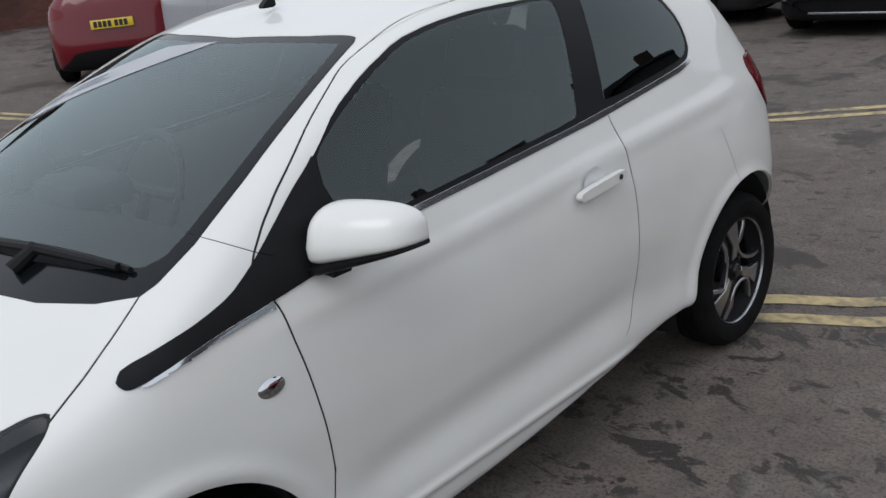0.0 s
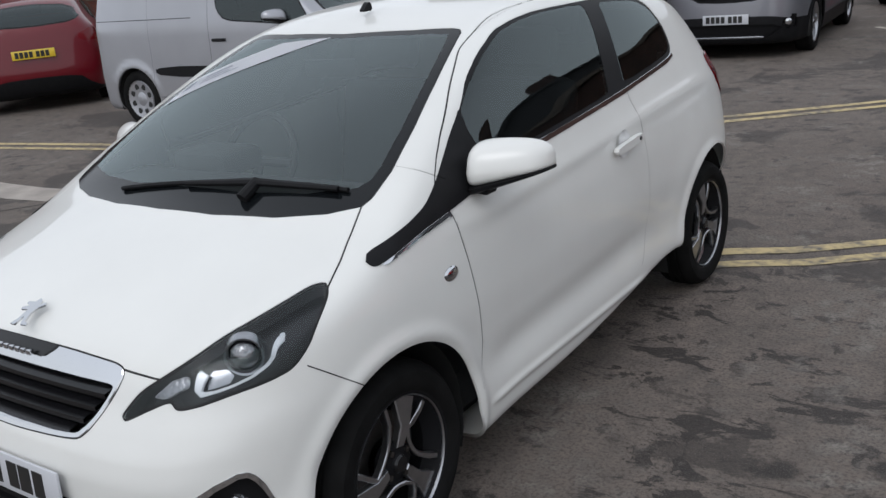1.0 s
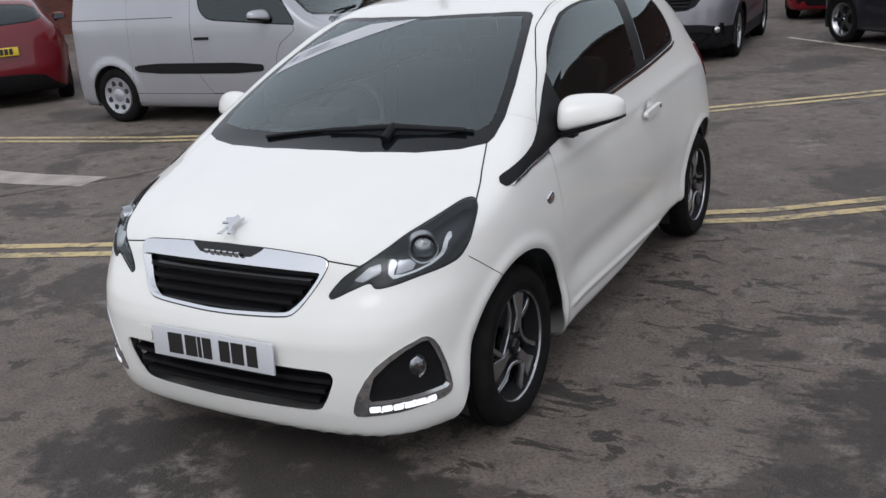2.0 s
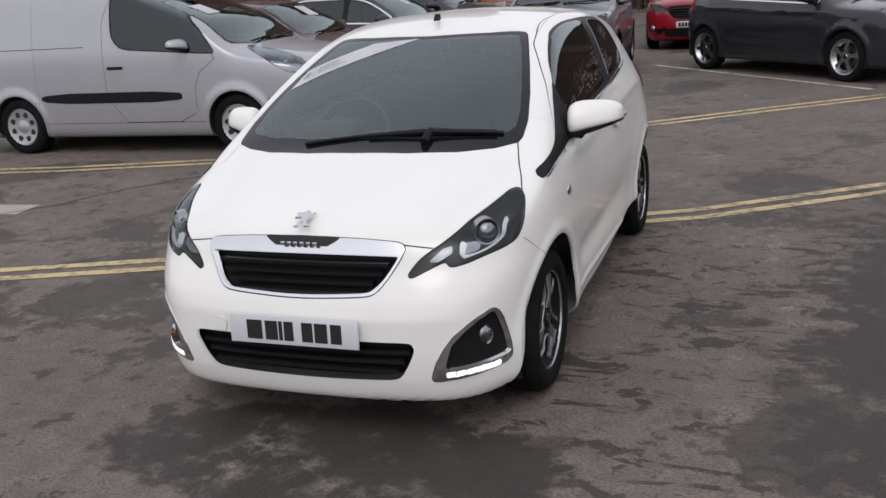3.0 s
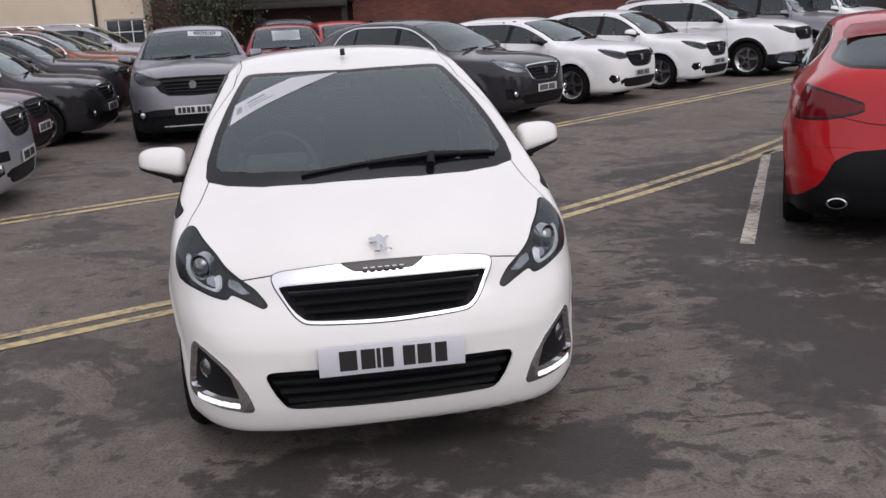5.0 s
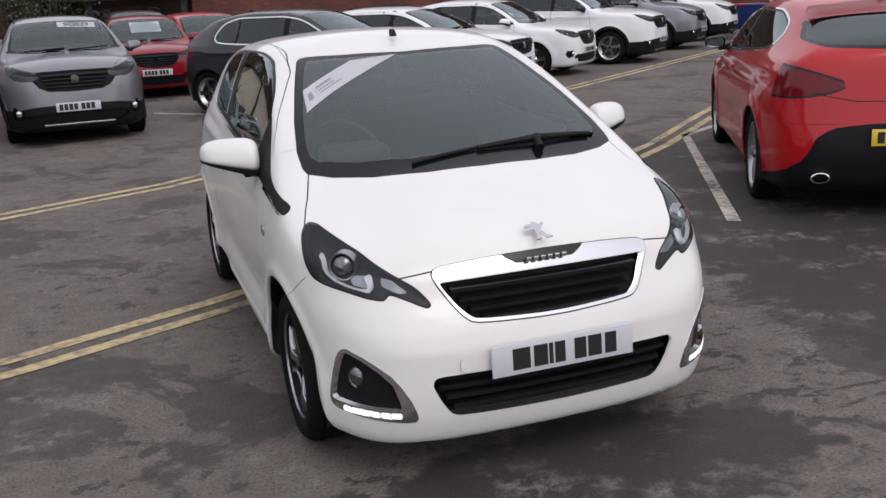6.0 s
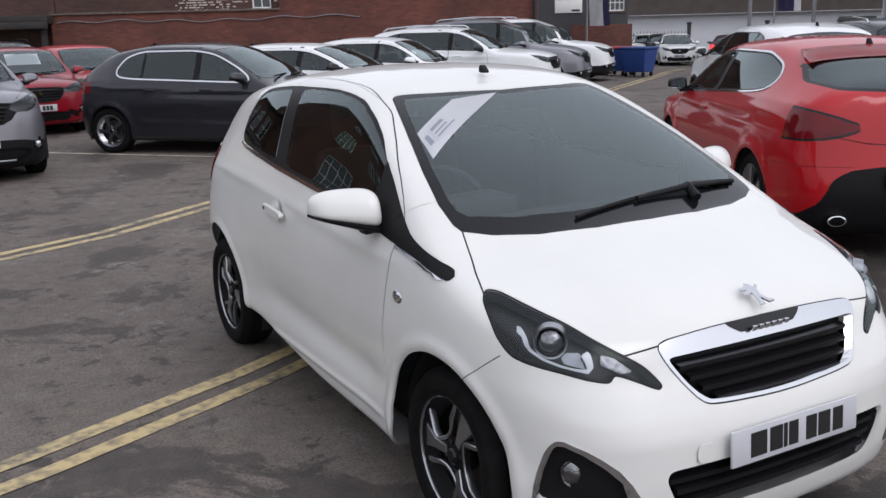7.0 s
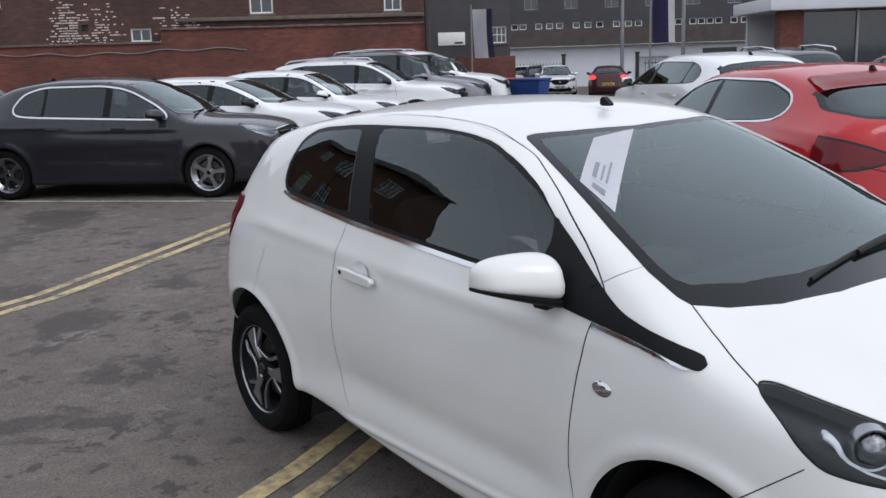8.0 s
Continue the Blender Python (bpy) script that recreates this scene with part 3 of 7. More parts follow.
def generic_car(name, label, spec, paint_mat, m, detail=1.0, wheel="five", group="parked cars"):
    """A parked car: skin cut into panels, glazing, lamps, wheels, cabin."""
    S = dict(fo=0.85, wb=2.62, ro=0.78, hw=0.90, H=1.46, zc=1.01, zn=0.86, yc=0.27, yt=1.13, yre=2.75, rd=0.07, zbf=0.97, zbr=1.04, R=0.318, rr=0.215, doors=5, kind="hatch",
             rearz=None, chrome=False, rails=False, clad=False, platef="plate", lamp="dark", roof=None, taper=0.06)
    S.update(spec)
    fo, wb, ro, hw, H, zc, zn, yc, yt, yre = (S[k] for k in ("fo", "wb", "ro", "hw", "H", "zc", "zn", "yc", "yt", "yre"))
    zbf, zbr, R = S["zbf"], S["zbr"], S["R"]
    Lr = wb + ro
    top = curve([(-fo - 0.06, zn - 0.12), (-fo + 0.10, zn), (-fo * 0.45, zn + 0.62 * (zc - zn)), (yc - 0.04, zc - 0.004), (yc + 0.1, zc + 0.052), (0.5 * (yc + yt), 0.5 * (zc + H) + 0.01), (yt, H - 0.045), (yt + 0.35, H - 0.006), (0.45 * yt + 0.55 * yre, H), (yre, H - S["rd"]), (yre + 0.4, H - S["rd"] - 0.12)])
    xz = curve([(0.12, hw - 0.10), (0.24, hw - 0.03), (0.48, hw - 0.006), (0.66, hw), (0.85, hw - 0.018), (zbf, hw - 0.05), (zbf + 0.1, hw - 0.10), (H - 0.12, hw - 0.245), (H, hw - 0.32), (H + 0.2, hw - 0.5)]) if S["kind"] != "van" else \
        curve([(0.12, hw - 0.08), (0.26, hw - 0.02), (0.6, hw), (1.0, hw - 0.01), (1.3, hw - 0.06), (1.65, hw - 0.14), (H, hw - 0.21), (H + 0.2, hw - 0.3)])
    plan = curve([(-fo - 0.1, -0.5), (-fo + 0.04, -0.27), (-fo + 0.15, -0.15), (-fo + 0.35, -0.06), (-fo + 0.65, -0.012), (0.25, 0), (wb - 0.1, 0), (Lr - 0.5, -0.03), (Lr - 0.25, -0.075), (Lr - 0.1, -0.14), (Lr + 0.1, -0.4)]) if S["kind"] != "van" else \
        curve([(-fo - 0.1, -0.5), (-fo + 0.04, -0.24), (-fo + 0.15, -0.13), (-fo + 0.35, -0.05), (-fo + 0.65, -0.01), (0.25, 0), (Lr - 0.2, -0.005), (Lr - 0.05, -0.03), (Lr + 0.1, -0.2)])
    yf = curve([(0.10, -fo + 0.16), (0.22, -fo + 0.04), (0.42, -fo), (0.58, -fo + 0.01), (zn - 0.08, -fo + 0.045), (zn + 0.02, -fo + 0.12), (zn + 0.15, -fo + 0.5), (zn + 0.4, -fo + 1.2)])
    if S["kind"] == "van":
        yr = curve([(0.12, Lr - 0.1), (0.3, Lr - 0.01), (0.5, Lr), (0.9, Lr - 0.02), (1.4, Lr - 0.05), (H, Lr - 0.12), (H + 0.2, Lr - 0.25)])
    else:
        yr = curve([(0.12, Lr - 0.16), (0.28, Lr - 0.04), (0.48, Lr), (0.72, Lr - 0.03), (zbr, Lr - 0.10), (0.5 * (zbr + H), 0.45 * (Lr - 0.1) + 0.55 * (yre + 0.14)), (H - 0.09, yre + 0.14), (H, yre - 0.02), (H + 0.2, yre - 0.6)])
    sdf = body_sdf(top, lambda y: 0.10 + 0 * y, xz, plan, yf, yr, (0.07, 0.55), (0.06, 0.3), flare_of(wb, R, yre, zbr, S["taper"], 0.0 if S["kind"] == "van" else 1.0), 0.17, 0.05)
    sh = Shell(sdf, -fo + 0.42, Lr - 0.45, 0.62, int(64 * detail), int(50 * detail), int(13 * detail))
    up = lambda c: c[:, 2] > zbf - 0.2
    wsp = mirrored([(0, yc - 0.045), (hw * 0.45, yc - 0.01), (hw - 0.17, yc + 0.13), (hw - 0.30, yt - 0.03), (0.3, yt - 0.07), (0, yt - 0.085)])
    ws = top_xy(wsp)
    topz = lambda y: min(float(top(np.array([y]))[0]) - 0.105, H - 0.115)
    a0 = yc + 0.22
    last = yre - 0.12 if S["kind"] != "van" else 1.42
    ys = np.linspace(last - 0.22 if S["kind"] != "van" else last, a0 + 0.16, 12)
    glass = [(a0, zbf), (0.5 * (a0 + last), 0.5 * (zbf + zbr)), (last, zbr)] + ([(last + 0.07, zbr + 0.09), (last - 0.04, H - 0.20)] if S["kind"] != "van" else []) + [(float(y), topz(y) - (0.012 if i == 0 else 0)) for i, y in enumerate(ys)] + [(a0 + 0.02, zbf + 0.06)]
    glass = soften(glass, 2)
    gd = side_yz(glass)
    fl = flank(hw * 0.42)
    side_ok = lambda c: fl(c) & (c[:, 2] > zbf - 0.1)
    yb = 1.28 if S["doors"] == 5 else 1.45
    if S["chrome"]:
        sh.region(lambda v: gd(v) - (0.012 if S.get("coupe") else 0.018), "window_trim", side_ok)
    sh.region(gd, "pillar", side_ok)
    sh.region(lambda v: np.maximum(gd(v) + 0.012, v[:, 1] - yb + 0.05), "glass_front", side_ok)
    if S["kind"] != "van":
        if S["doors"] == 5:
            sh.region(lambda v: np.maximum(np.maximum(gd(v) + 0.012, yb + 0.04 - v[:, 1]), v[:, 1] - (yre - 0.50)), "glass_rear", side_ok)
            sh.region(lambda v: np.maximum(gd(v) + 0.012, yre - 0.46 - v[:, 1]), "glass_quarter", side_ok)
        else:
            sh.region(lambda v: np.maximum(gd(v) + 0.012, yb + 0.04 - v[:, 1]), "glass_rear", side_ok)
    sh.region(ws, "frit", up)
    sh.region(lambda v: ws(v) + 0.035, "windscreen", up)
    rear_ok = lambda c: c[:, 1] > yre - 0.25
    if S["kind"] != "van":
        rw = front_xz(soften(mirrored([(0, zbr + 0.02), (hw - 0.26, zbr + 0.05), (hw - 0.36, H - 0.16), (0, H - 0.115)]), 1))
        rok = lambda c: (c[:, 1] > yre + 0.02) & (c[:, 0] < hw - 0.2)
        sh.region(rw, "frit_rear", rok)
        sh.region(lambda v: rw(v) + 0.02, "rear_window", rok)
    if S["kind"] == "van":
        lamp = [(-0.16, 0.735), (0.0, 0.70), (0.20, 0.72), (0.42, 0.86), (0.52, 0.96), (0.40, 0.975), (0.10, 0.92), (-0.12, 0.84)]
        lamp = [(u + hw - 0.82, z - 0.85 + zn) for u, z in lamp]
    else:
        u0 = hw * 0.55 - fo
        lamp = [(u0 - 0.02, zn - 0.14), (u0 + 0.25, zn - 0.155), (u0 + 0.62, zn - 0.05), (u0 + 0.72, zn + 0.03), (u0 + 0.45, zn + 0.01), (u0 + 0.02, zn - 0.06)]
    front_ok = lambda c: (c[:, 1] < 0.1) & (c[:, 0] > 0.2)
    gk = 1.2 if S["clad"] else 1.0
    gr = front_xz(soften(mirrored([(0, zn - 0.05), (hw * 0.45 * gk, zn - 0.06), (hw * 0.50 * gk, zn - 0.09), (hw * 0.36 * gk, zn - 0.27), (0, zn - 0.29)]), 1))
    nose = lambda c: c[:, 1] < -fo + 0.35
    sh.region(lambda v: gr(v) - 0.011, "grille_surround", nose)
    sh.region(gr, "grille", nose)
    lo = front_xz(soften(mirrored([(0, 0.40), (hw * 0.62, 0.40), (hw * 0.66, 0.34), (hw * 0.55, 0.25), (0, 0.235)]), 1))
    sh.region(lo, "lower_grille", nose)
    fog = diag_uz(soften([(hw * 0.80 - fo, 0.34), (hw * 0.80 - fo + 0.02, 0.46), (hw * 0.80 - fo + 0.26, 0.48), (hw * 0.80 - fo + 0.28, 0.35)], 1))
    sh.region(fog, "fog_pocket", front_ok)
    ld = diag_uz(soften(lamp, 1))
    sh.region(ld, "lamp", front_ok, 0.003)
    bon = top_xy(mirrored([(0, -fo - 0.2), (hw * 0.52, -fo - 0.2), (hw * 0.60, -fo + 0.2), (hw - 0.15, -0.15), (hw - 0.16, yc + 0.12), (hw * 0.45, yc - 0.015), (0, yc - 0.05)]))
    bz = lambda v: np.maximum(bon(v), zn - 0.045 - v[:, 2])
    sh.region(bz, "bonnet", lambda c: (c[:, 2] > zn - 0.2) & (c[:, 1] < yc + 0.3), 0.003, only=("body",))
    for yy in (0.0, wb):
        sh.region(circle(yy, R, R * 1.085), "arch", flank(hw * 0.45))
        if S["clad"]:
            sh.region(circle(yy, R, R * 1.24), "cladding", flank(hw * 0.45), only=("body",))
    if S["clad"]:
        sh.region(lambda v: v[:, 2] - 0.37, "cladding", flank(0.1), only=("body",))
        sh.region(front_xz(soften(mirrored([(0, 0.50), (hw * 0.62, 0.49), (hw * 0.78, 0.455), (hw + 0.1, 0.44), (hw + 0.1, 0.1), (0, 0.1)]), 1)), "cladding", lambda c: c[:, 1] < -fo + 0.5, only=("body",))
    dz = 0.30
    fdoor = side_yz(soften([(0.42, dz), (0.40, 0.7), (a0 - 0.05, zbf), (a0 + 0.15, topz(a0 + 0.2) + 0.07), (yt + 0.2, H - 0.075), (yb, H - 0.06), (yb + 0.01, zbf), (yb + 0.02, dz)], 1))
    sh.region(fdoor, "door", lambda c: fl(c), 0.003, only=("body",)) if S["kind"] != "van" else sh.region(side_yz(soften([(0.46, 0.34), (0.44, 0.8), (a0 - 0.05, zbf), (yt - 0.1, H - 0.17), (1.52, H - 0.14), (1.53, 0.34)], 1)), "door", fl, 0.003, only=("body",))
    if S["doors"] == 5:
        rdoor = side_yz(soften([(yb + 0.03, dz), (yb + 0.02, H - 0.07), (yre - 0.45, H - 0.085), (yre - 0.40, zbr), (wb - 0.30, 0.62), (wb - 0.40, dz)], 1))
        sh.region(rdoor, "rear_door", fl, 0.003, only=("body",))
    tlp = lambda v: poly_dist(soften([(hw - 0.36, zbr - 0.20), (hw + 0.1, zbr - 0.22), (hw + 0.1, zbr - 0.04), (hw - 0.30, zbr - 0.07)], 1))(v[:, 0], v[:, 2]) if S["kind"] != "van" else poly_dist([(hw - 0.13, 0.85), (hw + 0.1, 0.85), (hw + 0.1, 1.35), (hw - 0.1, 1.35)])(v[:, 0], v[:, 2])
    if S.get("coupe"):
        tlp = front_xz(spline([(hw - 0.50, 0.90), (hw - 0.30, 0.845), (hw - 0.05, 0.835), (hw + 0.15, 0.86), (hw + 0.15, 1.02), (hw - 0.08, 1.035), (hw - 0.25, 1.0), (hw - 0.42, 0.945)]))
    tok = lambda c: c[:, 1] > Lr - (0.36 if S["kind"] != "van" else 0.12)
    if S.get("coupe"):
        sh.region(lambda v: tlp(v) - 0.016, "tail_border", tok)
        sh.region(tlp, "tail_lamp", tok)
        sh.line(lambda v: v[:, 2] - (0.80 + 0.22 * np.clip(np.abs(v[:, 0]) - 0.36, 0, 1)), lambda c: (c[:, 1] > Lr - 0.3) & (c[:, 0] < 0.62) & (c[:, 2] > 0.7) & (c[:, 2] < 0.9), 0.003)
        sh.line(lambda v: v[:, 2] - 0.655, lambda c: (c[:, 1] > Lr - 0.45) & (c[:, 0] > 0.5), 0.0015)
    else:
        sh.region(tlp, "tail_lamp", tok)
    if S["kind"] == "van":
        sh.region(side_yz(soften([(0.60, 0.55), (wb - 0.36, 0.55), (wb - 0.36, 0.66), (0.60, 0.66)], 1)), "side_moulding", fl, only=("body", "door"))
        sh.region(lambda v: np.abs(v[:, 2] - 0.515) - 0.045, "corner_moulding", lambda c: (c[:, 1] < -0.36) & (c[:, 0] > 0.50), only=("body",))
        # pressed step in the van's side, its shade drawn as a dark strip
        sh.line(lambda v: v[:, 2] - 1.135, lambda c: fl(c) & (c[:, 1] > 1.75) & (c[:, 1] < Lr - 0.25) & (c[:, 2] > 1.0) & (c[:, 2] < 1.25), 0.004)
        sh.line(lambda v: v[:, 2] - 0.335, lambda c: fl(c) & (c[:, 1] > 0.36) & (c[:, 1] < wb - 0.36) & (c[:, 2] > 0.25) & (c[:, 2] < 0.45), 0.003)
        sh.line(lambda v: v[:, 1] - 2.42, lambda c: fl(c) & (c[:, 2] > 0.33) & (c[:, 2] < H - 0.15))
    if S.get("diffuser"):
        zd = S["diffuser"]
        sh.region(front_xz(spline([(-0.9, 0.10), (-0.66, 0.66 * zd), (-0.46, zd), (0.46, zd), (0.66, 0.66 * zd), (0.9, 0.10)])), "diffuser", lambda c: c[:, 1] > Lr - 0.4, only=("body",))
    car = thing(name, label, "van" if S["kind"] == "van" else "car", m, group)
    b = sh.build("body", paint_mat, car, "body")
    for t, nm, mt, sd in (("door", "door", paint_mat, 1), ("rear_door", "rear_door", paint_mat, 1), ("bonnet", "bonnet", paint_mat, 0), ("pillar", "window_frame", M["pillar"], 1), ("glass_front", "side_window", M["privacy"] if S["kind"] == "van" else M["sideglass"], 1), ("glass_rear", "side_window", M["privacy"], 1),
                          ("glass_quarter", "quarter_window", M["privacy"], 1), ("frit", "windscreen_surround", M["frit"], 0), ("windscreen", "windscreen", M["glass"], 0), ("frit_rear", "rear_window_surround", M["frit"], 0), ("rear_window", "rear_window", M["privacy"], 0),
                          ("lamp", "headlight", M["lens"], 1), ("tail_lamp", "tail_light", M["brake"] if S.get("lit") else M["redlens"], 1), ("tail_border", "tail_light_border", M["gloss"], 1), ("cladding", "wheel_arch_cladding", M["blackplastic"], 0), ("window_trim", "window_trim", M["chrome"], 1), ("grille_surround", "grille_surround", M["chrome"] if S["chrome"] else M["blackplastic"], 0), ("side_moulding", "side_moulding", M["blackplastic"], 1), ("corner_moulding", "corner_moulding", M["blackplastic"], 1), ("diffuser", "rear_diffuser", M["blackplastic"], 0)):
        for s in ((1, -1) if sd else (0,)):
            sh.build(t, mt, car, nm, s, lift=0.006 if nm in ("side_moulding", "corner_moulding", "window_trim", "wheel_arch_cladding") else 0.0)
    sh.build("seam", M["seam"], car, "panel_gap", 0, lift=-0.002, thick=False)
    sh.build("grille", M["blackplastic"], car, "grille", 0, lift=-0.02, thick=False)
    sh.build("lower_grille", M["blackplastic"], car, "lower_grille", 0, lift=-0.02, thick=False)
    for s in (1, -1):
        sh.build("lamp", M["lampbright"] if S["lamp"] == "bright" else M["lampin"], car, "headlight_housing", s, lift=-0.05, rim=-0.045)
        u0x = hw * 0.62
        bm = bmesh.new()
        ly = -fo + 0.17 + 0.10
        for dx in (0.0, 0.11):
            bmesh.ops.create_uvsphere(bm, u_segments=12, v_segments=8, radius=0.034, matrix=Matrix.Translation((s * (u0x + 0.01 + dx), ly + dx * 1.0 + 0.02, zn - 0.085 + dx * 0.25)))
        part("headlight_bulb", bm, M["chrome"], car)
        sh.build("fog_pocket", M["gloss"], car, "fog_lamp_pocket", s, lift=-0.012, thick=False)
        bm = bmesh.new()
        fy = -fo + 0.11
        lathe(bm, [(0.001, 0.02), (0.03, 0.016), (0.04, 0.0)], 14, pose(s * (hw * 0.80 - 0.02), fy - 0.02, 0.42, 0, 0, -90))
        part("fog_lamp", bm, M["chrome"], car)
    if S["clad"]:
        part("skid_strip", box(bmesh.new(), -0.42, 0.42, -fo + 0.035, -fo + 0.075, 0.245, 0.270, 0.008), M["lampbright"], car)
    # grille slats
    for i in range(4):
        z = zn - 0.10 - 0.045 * i
        w = hw * (0.45 - 0.025 * i)
        part("grille_slat", box(bmesh.new(), -w, w, -fo + 0.022 + 0.008 * max(0, 1 - i), -fo + 0.05 + 0.02, z - 0.007, z + 0.007, 0.003), M["gloss"], car)
    bm = bmesh.new()
    prism(bm, soften([(-0.04, -0.05), (0.04, -0.05), (0.05, 0.03), (0.0, 0.06), (-0.05, 0.03)], 2), 0.012, pose(0, -fo + 0.02, zn - 0.15, 90))
    part("badge", bm, M["chrome"], car)
    plate_bars(car, pose(0, -fo - 0.012, 0.47), 0.52, 0.11, M["plate"], False)
    pr = plate_bars(car, pose(0, Lr + 0.012, S["rearz"] or 0.62, 0, 0, 180), 0.52, 0.11, M["plateyellow"], False)
    for s in (1, -1):
        mirror_part(car, s, hw + 0.055, a0 + (0.40 if S["kind"] == "van" else 0.12), zbf + (0.10 if S["kind"] == "van" else 0.055), 1.0, S.get("mirror", paint_mat))
        for yy, k in ((yb - (0.06 if S["kind"] == "van" else 0.17), 0), (yre - 0.62 if S["doors"] == 5 else 0, 1)):
            if yy:
                xx = float(xz(np.array([zbf - 0.10]))[0]) - 0.004
                part("door_handle", box(bmesh.new(), s * xx - 0.018, s * xx + 0.018, yy - 0.10, yy + 0.09, zbf - 0.115, zbf - 0.085, 0.008), S.get("handle", paint_mat), car)
    if S["rails"]:
        for s in (1, -1):
            bm = bmesh.new()
            pts = [(s * (hw - 0.30), float(y), float(top(np.array([y]))[0]) - 0.02 + h) for y, h in ((yt + 0.15, 0.0), (yt + 0.25, 0.045), (0.5 * (yt + yre), 0.05), (yre - 0.2, 0.045), (yre - 0.1, 0.0))]
            for p, q in zip(pts, pts[1:]):
                tube(bm, p, q, 0.016, n=8)
            part("roof_rail", bm, M["chrome"] if S["rails"] == "chrome" else M["blackplastic"], car)
    bm = bmesh.new()
    prism(bm, [(0, 0), (0.11, 0), (0.10, 0.055), (0.07, 0.06)], 0.02, Matrix.Translation((0.01, yre - 0.15, float(top(np.array([yre - 0.15]))[0]) - 0.008)) @ pose(0, 0, 0, 90, 0, 0) @ pose(0, 0, 0, 0, -90, 0))
    part("roof_aerial", bm, M["blackplastic"], car)
    if S.get("coupe"):
        bm = bmesh.new()
        grid = []
        for k in range(9):
            y = yre - 0.22 + 0.045 * k
            half = 0.50 + 0.06 * min(1, k / 5)
            row = []
            for n in range(13):
                x = -half + 2 * half * n / 12
                row.append(bm.verts.new((x, y, float(top(np.array([min(y, yre + 0.02)]))[0]) - 0.105 * x * x + 0.006 - (0.30 * (y - yre - 0.02) if y > yre + 0.02 else 0) - (0.012 if k == 0 else 0))))
            grid.append(row)
        for a, b in zip(grid, grid[1:]):
            for n in range(12):
                bm.faces.new((a[n], a[n + 1], b[n + 1], b[n]))
        bmesh.ops.solidify(bm, geom=bm.faces[:], thickness=0.028)
        bmesh.ops.recalc_face_normals(bm, faces=bm.faces)
        part("roof_spoiler", bm, paint_mat, car)
        for s in (1, -1):
            bm = lathe(bmesh.new(), [(0.036, -0.05), (0.044, -0.05), (0.046, 0.02), (0.038, 0.022), (0.034, -0.04)], 20, Matrix.Translation((s * 0.56, Lr - 0.03, 0.30)) @ Matrix.Diagonal((1.4, 1, 0.8, 1)) @ pose(0, 0, 0, 0, 0, 90))
            part("exhaust_tip", bm, M["chrome"], car)
    for x0, x1, f0, f1, words in S.get("cards", ()):
        y0, y1 = yc + f0 * (yt - yc), yc + f1 * (yt - yc)
        zt = lambda x, y: max(z for z in np.linspace(zc - 0.1, H, 140) if sdf(np.array([x]), np.array([y]), np.array([z]))[0] < 0) + 0.008
        bm = bmesh.new()
        vs = [bm.verts.new((x, y, zt(x, y))) for x, y in ((x0, y0), (x1, y0), (x1, y1), (x0, y1))]
        bm.faces.new(vs)
        bmesh.ops.solidify(bm, geom=bm.faces[:], thickness=0.001)
        cd = part("sale_card", bm, M["card"], car, "white sale card inside the windscreen", smooth=False)
        if words:
            ex, ey = (vs_ := [Vector((x, y, zt(x, y))) for x, y in ((x0, y0), (x1, y0), (x0, y1))])[1] - vs_[0], vs_[2] - vs_[0]
            ux, uy = ex.normalized(), (ey - ey.project(ex)).normalized()
            mm = Matrix((ux, uy, ux.cross(uy))).transposed().to_4x4()
            mm.translation = vs_[0] + ex * 0.5 + ey * 0.5 + ux.cross(uy) * 0.004
            lettering(words, ey.length * 0.85, M["ink"], cd, mm)
    # wipers
    for x0, x1 in ((0.05, 0.55), (-0.5, 0.0)):
        part("wiper", tube(bmesh.new(), (x0, yc + 0.0, zc + 0.015), (x1, yc + 0.06, zc + 0.035), 0.010, n=6), M["blackplastic"], car)
    # cabin
    c0 = part("cabin_floor", box(bmesh.new(), -hw + 0.14, hw - 0.14, yc + 0.1, Lr - 0.25, 0.26, 0.42, 0.02), M["trim"], car)
    part("dashboard", box(bmesh.new(), -hw + 0.16, hw - 0.16, yc + 0.1, yc + 0.62, 0.6, zc - 0.045, 0.06), M["trim"], car)
    for s in (1, -1):
        seat_mesh(0.48, M["seat"], car, s * 0.36, 1.02, 0.45)
    if S["kind"] != "van":
        seat_mesh(1.15, M["seat"], car, 0, 1.85, 0.47, "rear_bench")
    else:
        part("bulkhead", box(bmesh.new(), -hw + 0.15, hw - 0.15, 1.60, 1.64, 0.4, H - 0.15), M["trim"], car)
    for yy in (0.0, wb):
        arch_liner(car, yy, R, R * 1.09, hw - 0.40, hw - 0.02)
        for right in (False, True):
            put_wheel(car, wheel, R, 0.20, S["rr"], hw - 0.125, yy, right, spin=20 if yy else -10)
    return car


